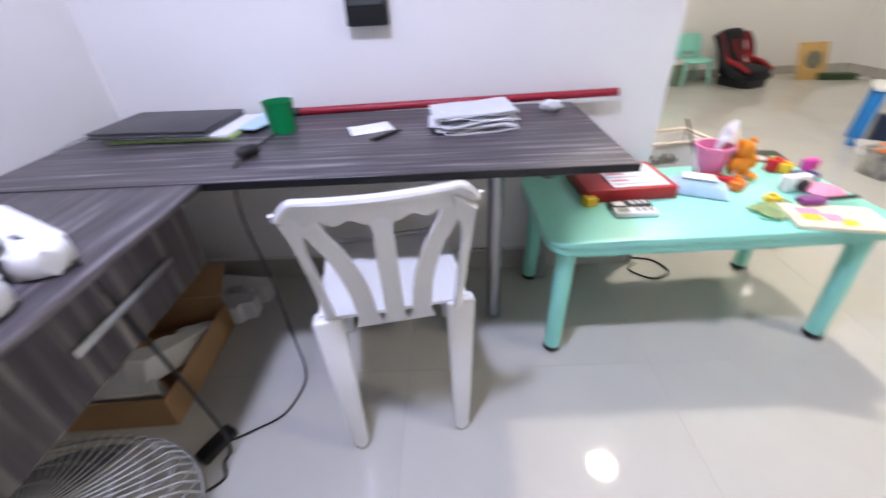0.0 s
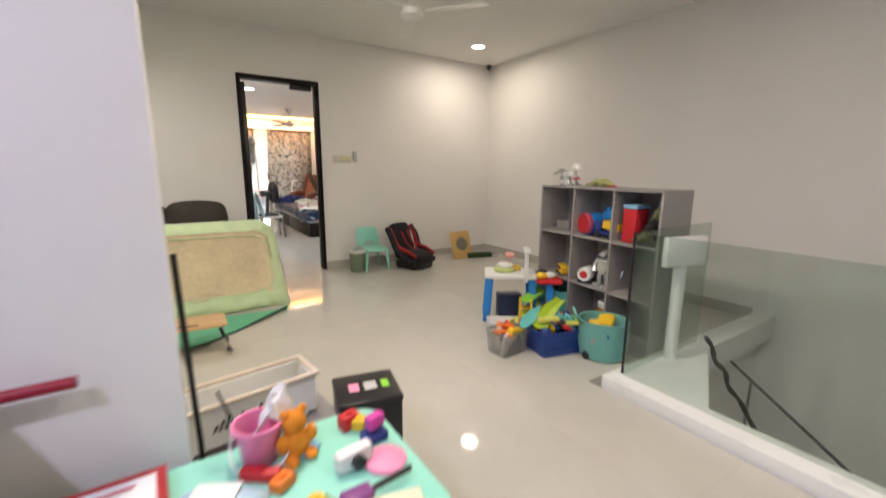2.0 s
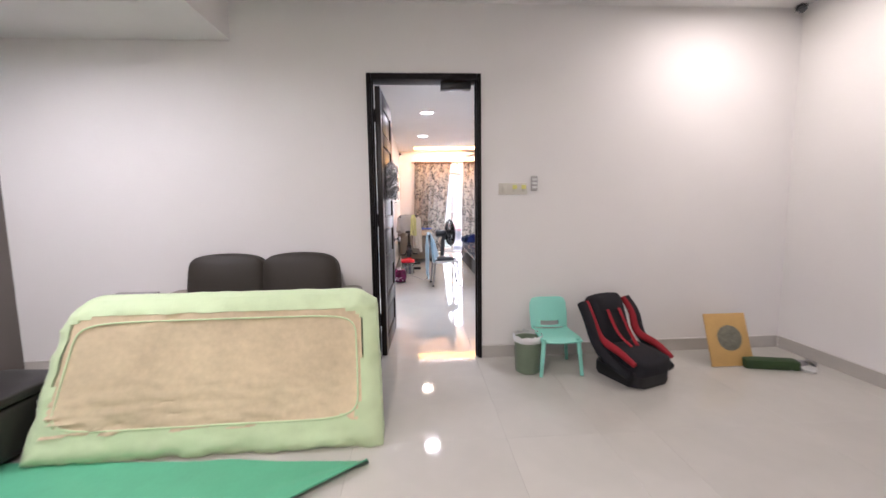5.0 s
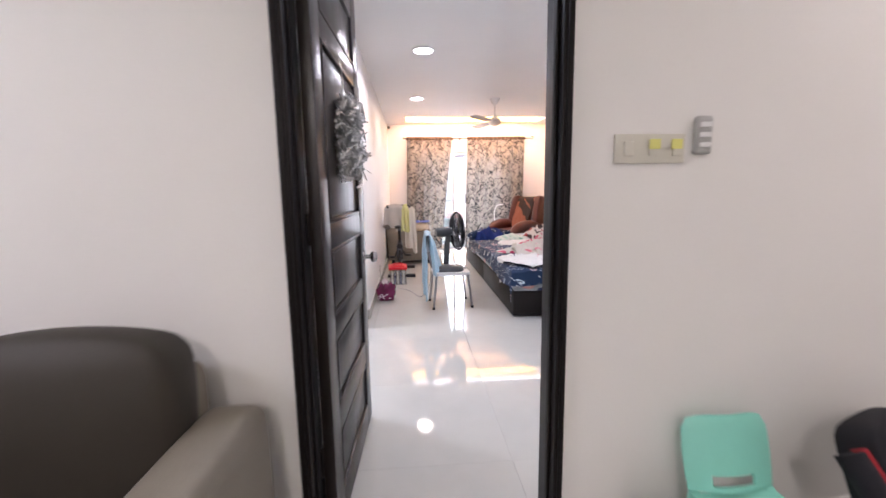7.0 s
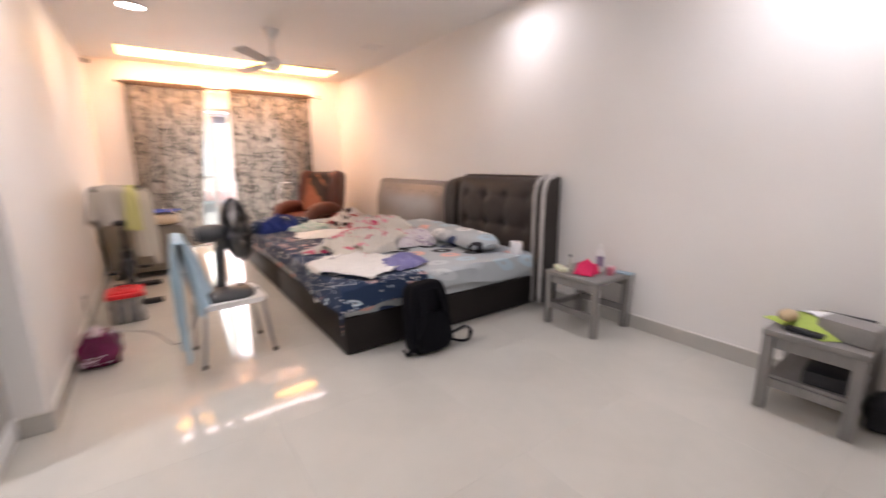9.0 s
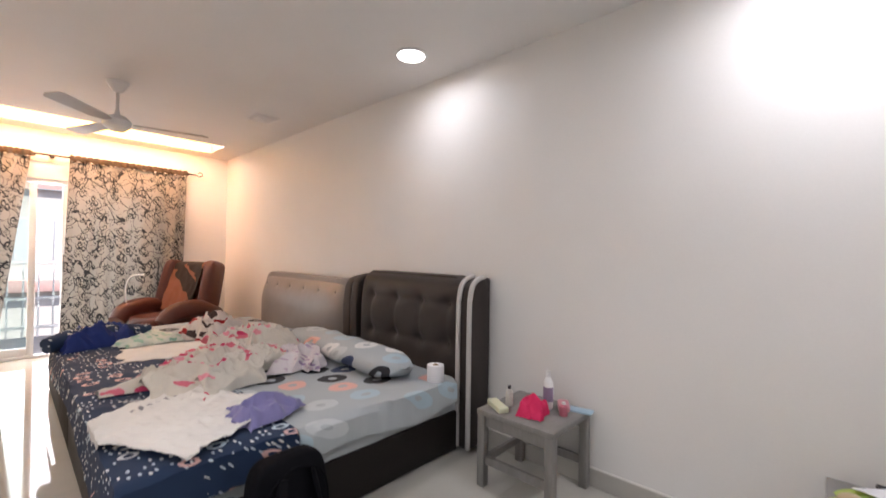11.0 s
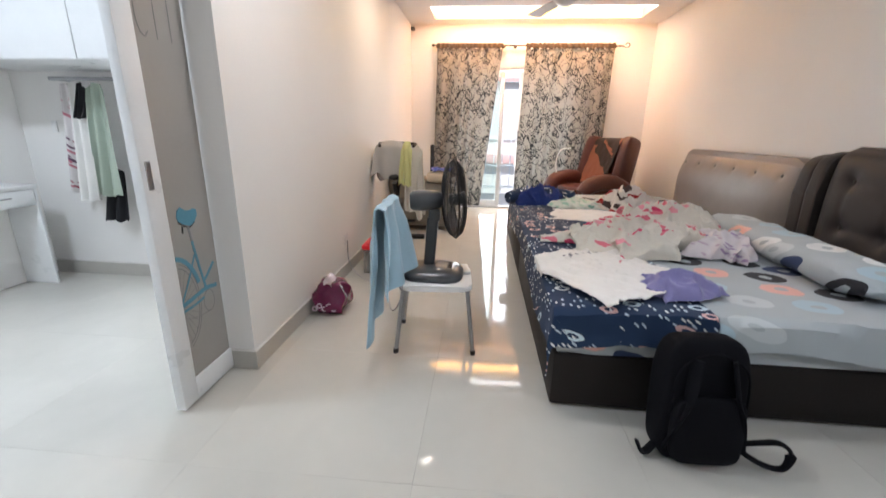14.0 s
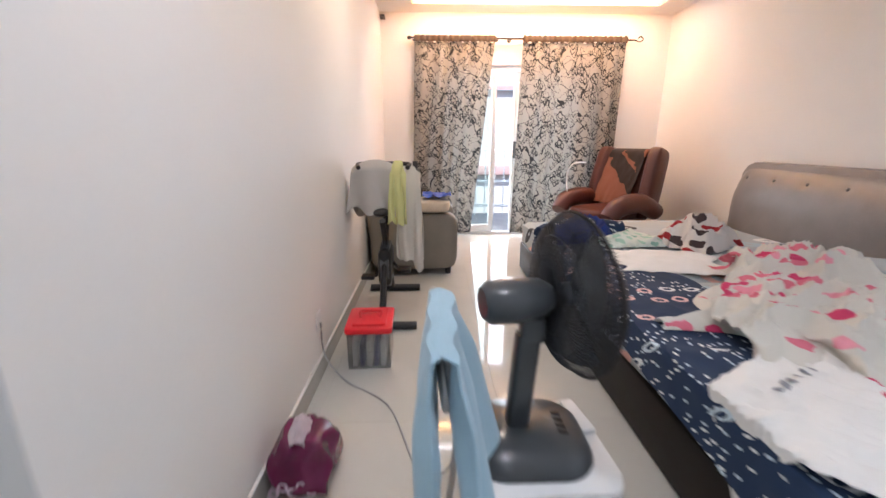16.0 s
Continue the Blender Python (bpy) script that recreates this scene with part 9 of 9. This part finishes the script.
t = thing("book", "open white booklet on the lime cloth", "booklet", pose(4.66, 6.17, NZ + 0.06, 0, 6, 40))
bm = B()
sheet(bm, 10, 6, lambda u, v: ((u - 0.5) * 0.17, (v - 0.5) * 0.11, 0.010 * abs(math.sin(math.pi * u))), 0.004)
part("page", bm, M_PAPER, t)
bm = B()
box(bm, -0.075, 0.075, -0.02, 0.02, 0, 0.022, 0.006)
solid("glasses_case", bm, M_BLACKPLASTIC, "black narrow case at the edge of the side table", "case", m=pose(4.475, 6.19, NZ + 0.004, 0, 0, 84))
# a small dark stand with a grey reflector beside the table
t = thing("folded_stand", "black folded stand with a grey head by the wall", "stand", pose(4.66, 5.79, 0.002, 0, 0, 20))
bm = B()
lathe(bm, [(0, 0.001), (0.10, 0.001), (0.105, 0.012), (0.04, 0.03), (0, 0.03)], c=(-0.10, -0.06, 0))
part("base", bm, M_BLACKPLASTIC, t)
for a, b in (((-0.12, 0.08, 0.015), (0.10, -0.02, 0.17)), ((-0.10, -0.06, 0.03), (0.02, 0.05, 0.26)), ((0.10, 0.10, 0.015), (-0.04, 0.0, 0.20)), ((0.12, -0.08, 0.015), (-0.02, 0.06, 0.15)), ((0.0, 0.0, 0.19), (0.09, -0.02, 0.30))):
    bm = B()
    rod(bm, a, b, 0.014)
    part("strut", bm, M_BLACKPLASTIC, t)
bm = B()
lathe(bm, [(0, 0.0), (0.05, 0.006), (0.075, 0.03), (0.08, 0.055), (0.07, 0.05), (0, 0.02)])
part("head", bm, dx(0.35, 0.34, 0.34), t).matrix_basis = pose(0.06, -0.02, 0.22, 50, 0, -60)
bm = B()
cushion(bm, 0.24, 0.20, 0.13, 0.015, 8)
for v in bm.verts:
    v.co += Vector((wob(v.co, 16, 0.02), wob(v.co, 16, 0.02, 3), wob(v.co, 16, 0.02, 7) if v.co.z > 0.03 else 0))
solid("black_bag", bm, mat("black_bag_cloth", (0.012, 0.012, 0.014), 0.8, bump=0.3), "slumped black bag on the floor by the wall", "bag", m=pose(4.72, 5.86, 0.001))

# ---- dressing room ----
t = thing("door_3", "white framed sliding door with a bicycle decal on its grey panel", "sliding door", kind="structure")
SDX0, SDX1, SDY0, SDY1 = 1.425, 1.465, 7.795, 8.135
bm = B()
box(bm, SDX0, SDX1, SDY0, SDY0 + 0.085, 0.012, 2.13, 0.004)
part("stile", bm, M_WHITEPAINT, t)
for z0, z1 in ((0.012, 0.11), (2.04, 2.13)):
    bm = B()
    box(bm, SDX0, SDX1, SDY0 + 0.085, SDY1, z0, z1, 0.004)
    part("rail", bm, M_WHITEPAINT, t)
bm = B()
box(bm, SDX0 + 0.012, SDX1 - 0.012, SDY0 + 0.08, SDY1, 0.105, 2.045)
panel = part("panel", bm, mat("warm_grey_panel", (0.36, 0.34, 0.31), 0.35, vary=0.04, bump=0.02), t)
DEC = mat("blue_decal", (0.10, 0.27, 0.36), 0.45, vary=0.12)
DECG = mat("grey_decal", (0.22, 0.22, 0.22), 0.5)
XF = SDX1 - 0.011


def decal(pts, r, mm, flat=0.25):
    b = B()
    tube(b, [(XF, y, z) for y, z in pts], r, 6, steps=4)
    for v in b.verts:
        v.co.x = XF + (v.co.x - XF) * 0.2
    part("decal_line", b, mm, panel)


HY, HZ, RT = 7.872, 0.43, 0.165
def arc(r, a0, a1, k=14):
    return [(HY + 0.75 * r * math.cos(radians(a0 + (a1 - a0) * i / k)), HZ + 1.15 * r * math.sin(radians(a0 + (a1 - a0) * i / k))) for i in range(k + 1)]


for rr, mm, wdt in ((0.165, DECG, 0.0018), (0.150, DECG, 0.0022)):
    decal([p for p in arc(rr, -88, 88) if p[0] > SDY0 + 0.09], wdt, mm)
decal([p for p in arc(0.182, 20, 86) if p[0] > SDY0 + 0.09], 0.011, DEC)
for k in range(13):
    a = -84 + 13 * k
    e = arc(0.15, a, a, 1)[0]
    decal([(max(HY + 0.012, SDY0 + 0.087), HZ), ((HY + e[0]) / 2 + 0.004, (HZ + e[1]) / 2), e], 0.0011, DECG)
decal([(7.989, 0.75), (7.999, 0.675)], 0.006, DECG)
decal([(7.998, 0.685), (8.016, 0.58), (8.040, 0.46)], 0.0075, DEC)
decal([(8.001, 0.626), (7.945, 0.53), (7.886, 0.445)], 0.005, DEC)
decal([(8.038, 0.50), (8.075, 0.53), (8.108, 0.56)], 0.0075, DEC)
decal([(7.885, 0.437), (7.96, 0.448), (8.04, 0.460), (8.108, 0.452)], 0.010, DEC)
decal([(7.890, 0.412), (7.96, 0.415), (8.02, 0.425)], 0.006, DEC)
decal([(8.048 + 0.034 * math.cos(a * 0.524), 0.40 + 0.048 * math.sin(a * 0.524)) for a in range(13)], 0.002, DECG)
decal([(7.905, 0.372), (7.98, 0.355), (8.05, 0.352)], 0.0016, DECG)
# heart-shaped saddle with a dark underside
bm = B()
lo_hi = [[bm.verts.new((XF + dx_, y, z)) for y, z in ((7.934, 0.800), (7.942, 0.822), (7.962, 0.832), (7.985, 0.816), (8.010, 0.812), (8.032, 0.816), (8.049, 0.808), (8.049, 0.785), (8.030, 0.762), (8.000, 0.748), (7.965, 0.762), (7.938, 0.780))] for dx_ in (-0.001, 0.002)]
bm.faces.new(lo_hi[1])
for i in range(12):
    bm.faces.new((lo_hi[0][i], lo_hi[0][(i + 1) % 12], lo_hi[1][(i + 1) % 12], lo_hi[1][i]))
part("decal_saddle", bm, DEC, panel)
decal([(7.938, 0.776), (7.965, 0.757), (8.0, 0.744), (8.032, 0.760)], 0.003, C_BLACK)
decal([(7.958, 0.755), (7.954, 0.728)], 0.005, C_BLACK)
# tall thin capitals near the top of the panel
for k, (word, z0, z1) in enumerate((("BIC", 1.74, 1.92), ("CIT", 1.44, 1.64))):
    for q, ch in enumerate(word):
        y = 7.905 + 0.066 * q
        if ch == "I":
            decal([(y + 0.02, z0), (y + 0.02, z1)], 0.0022, DECG)
        elif ch == "T":
            decal([(y + 0.025, z0), (y + 0.025, z1)], 0.0022, DECG)
            decal([(y, z1), (y + 0.05, z1)], 0.0022, DECG)
        else:
            decal([(y + 0.045, z1 - 0.02), (y + 0.025, z1), (y, z1 - 0.04), (y, z0 + 0.04), (y + 0.025, z0), (y + 0.045, z0 + 0.02)], 0.0022, DECG)
            if ch == "B":
                decal([(y, z1), (y, z0)], 0.0022, DECG)
                decal([(y + 0.045, z1 - 0.02), (y + 0.03, (z0 + z1) / 2), (y + 0.045, z0 + 0.02)], 0.0022, DECG)
bm = B()
box(bm, SDX1 - 0.002, SDX1 + 0.003, SDY0 + 0.02, SDY0 + 0.045, 0.92, 1.02, 0.002, 1)
part("pull", bm, M_STEEL, t, "recessed steel pull")
t = thing("wall_cabinet", "white wall cabinet hung above the clothes rail", "cabinet", pose(0, 0, 0))
bm = B()
box(bm, -0.60, 1.30, 8.78, 9.278, 1.49, 2.02, 0.004)
part("body", bm, M_WHITEPAINT, t)
for k in range(4):
    bm = B()
    box(bm, -0.598 + k * 0.475, -0.598 + k * 0.475 + 0.47, 8.762, 8.779, 1.493, 2.017, 0.003)
    part("door", bm, M_WHITEPAINT, t)
t = thing("clothes_rail", "metal rail with clothes hanging below the cabinet", "clothes rail", pose(0, 0, 0))
bm = B()
rod(bm, (-0.28, 9.16, 1.43), (0.9, 9.16, 1.43), 0.012)
part("rail", bm, M_STEEL, t)
for x in (-0.26, 0.88):
    bm = B()
    rod(bm, (x, 9.16, 1.43), (x, 9.278, 1.43), 0.010)
    part("bracket", bm, M_STEEL, t)


def hanging(name, mm, label, x, w, z1, z0, y, seed):
    b = B()

    def f(u, v):
        k = 1 - v
        shoulder = 0.045 * (2 * abs(u - 0.5)) ** 2 * v
        return (x + (u - 0.5) * w * (0.80 + 0.3 * k) - 0.05 * k, y + 0.026 * math.sin(u * 13 + seed + 1.5 * k) * (0.4 + 0.6 * k), z1 - (z1 - z0) * k - shoulder + 0.02 * noise.noise(Vector((u * 5, seed, 0))) * k)
    sheet(b, 28, 24, f, 0.006)
    solid(name, b, mm, label, "clothes", "clothes on the rail")


M_DRESS = print_mat("white_cloth_with_maroon_dots", (0.66, 0.63, 0.62), [(24, 0.0, 0.34, 0.55, [(0.25, 0.02, 0.05), (0.12, 0.06, 0.10), (0.45, 0.16, 0.20)], (1, 1, 1), 6.0)], wave=0.08)
hanging("printed_dress", M_DRESS, "white dress with small maroon prints hanging on the rail", -0.15, 0.14, 1.40, 0.68, 9.13, 1)
hanging("white_shirt", M_WHITECLOTH, "white shirt hanging on the rail", -0.045, 0.13, 1.40, 0.62, 9.10, 3)
hanging("dark_vest", mat("black_cotton", (0.012, 0.012, 0.014), 0.9, bump=0.3, bump_scale=240), "black vest showing between the hanging shirts", 0.02, 0.05, 1.40, 1.18, 9.07, 2)
hanging("sage_shirt", mat("sage_cotton", (0.33, 0.39, 0.32), 0.9, vary=0.08, bump=0.3, bump_scale=240), "sage green shirt hanging on the rail", 0.10, 0.16, 1.40, 0.66, 9.09, 5)
hanging("black_shorts", bpy.data.materials["black_cotton"], "black shorts hanging below the shirts on the rail", 0.06, 0.16, 0.86, 0.47, 9.15, 8)
t = thing("vanity_drawer", "white wall-hung vanity with a drawer", "vanity", pose(0, 0, 0))
bm = B()
box(bm, -0.715, -0.45, 8.0, 9.05, 0.705, 0.735, 0.004)
part("top", bm, M_WHITEPAINT, t)
bm = B()
box(bm, -0.715, -0.47, 8.02, 9.03, 0.59, 0.705, 0.004)
part("body", bm, M_WHITEPAINT, t)
bm = B()
box(bm, -0.715, -0.46, 9.03, 9.048, 0.002, 0.705, 0.003)
part("side_panel", bm, M_WHITEPAINT, t)
for k in range(2):
    bm = B()
    box(bm, -0.47, -0.452, 8.025 + k * 0.50, 8.52 + k * 0.50, 0.60, 0.70, 0.004)
    d = part("drawer_front", bm, M_WHITEPAINT, t)
    bm = B()
    box(bm, -0.452, -0.44, 8.17 + k * 0.50, 8.37 + k * 0.50, 0.655, 0.665, 0.003)
    part("handle", bm, M_STEEL, d)
bm = B()
box(bm, -0.02, 0.02, 9.27, 9.278, 1.08, 1.16, 0.002)
solid("wall_socket", bm, M_WHITEPLASTIC, "white switch on the dressing room wall", "switch", m=pose(-0.45, 0, 0))


# ---- floor tiles ----
floor_ob = bpy.data.objects["floor"]
TS = 0.8


def tile_at(x0, x1, y0, y1, cache={}):
    w, d = round(x1 - x0 - 0.0005, 4), round(y1 - y0 - 0.0005, 4)
    if w < 0.02 or d < 0.02:
        return
    if (w, d) not in cache:
        b = B()
        box(b, -w / 2, w / 2, -d / 2, d / 2, -0.008, 0.0, 0.0003, 1)
        cache[(w, d)] = mesh_from("tile", b, M_TILE)
    ob = new("tile", cache[(w, d)])
    ob.parent = floor_ob
    ob.location = ((x0 + x1) / 2, (y0 + y1) / 2, 0)


def tile_field(X0, X1, Y0, Y1, ox, oy):
    i0, i1 = math.floor((X0 - ox) / TS), math.ceil((X1 - ox) / TS)
    j0, j1 = math.floor((Y0 - oy) / TS), math.ceil((Y1 - oy) / TS)
    for i in range(i0, i1):
        for j in range(j0, j1):
            tile_at(max(X0, ox + i * TS), min(X1, ox + (i + 1) * TS), max(Y0, oy + j * TS), min(Y1, oy + (j + 1) * TS))


tile_field(-0.98, 2.96, -2.0, 5.5, 0.85, 0.35)
tile_field(2.96, 5.02, 1.95, 5.5, 0.85, 0.35)
tile_field(1.66, 2.476, 5.5, 5.62, 0.85, 5.5)
tile_field(-0.72, 4.88, 5.62, 12.84, 0.85, 0.35)
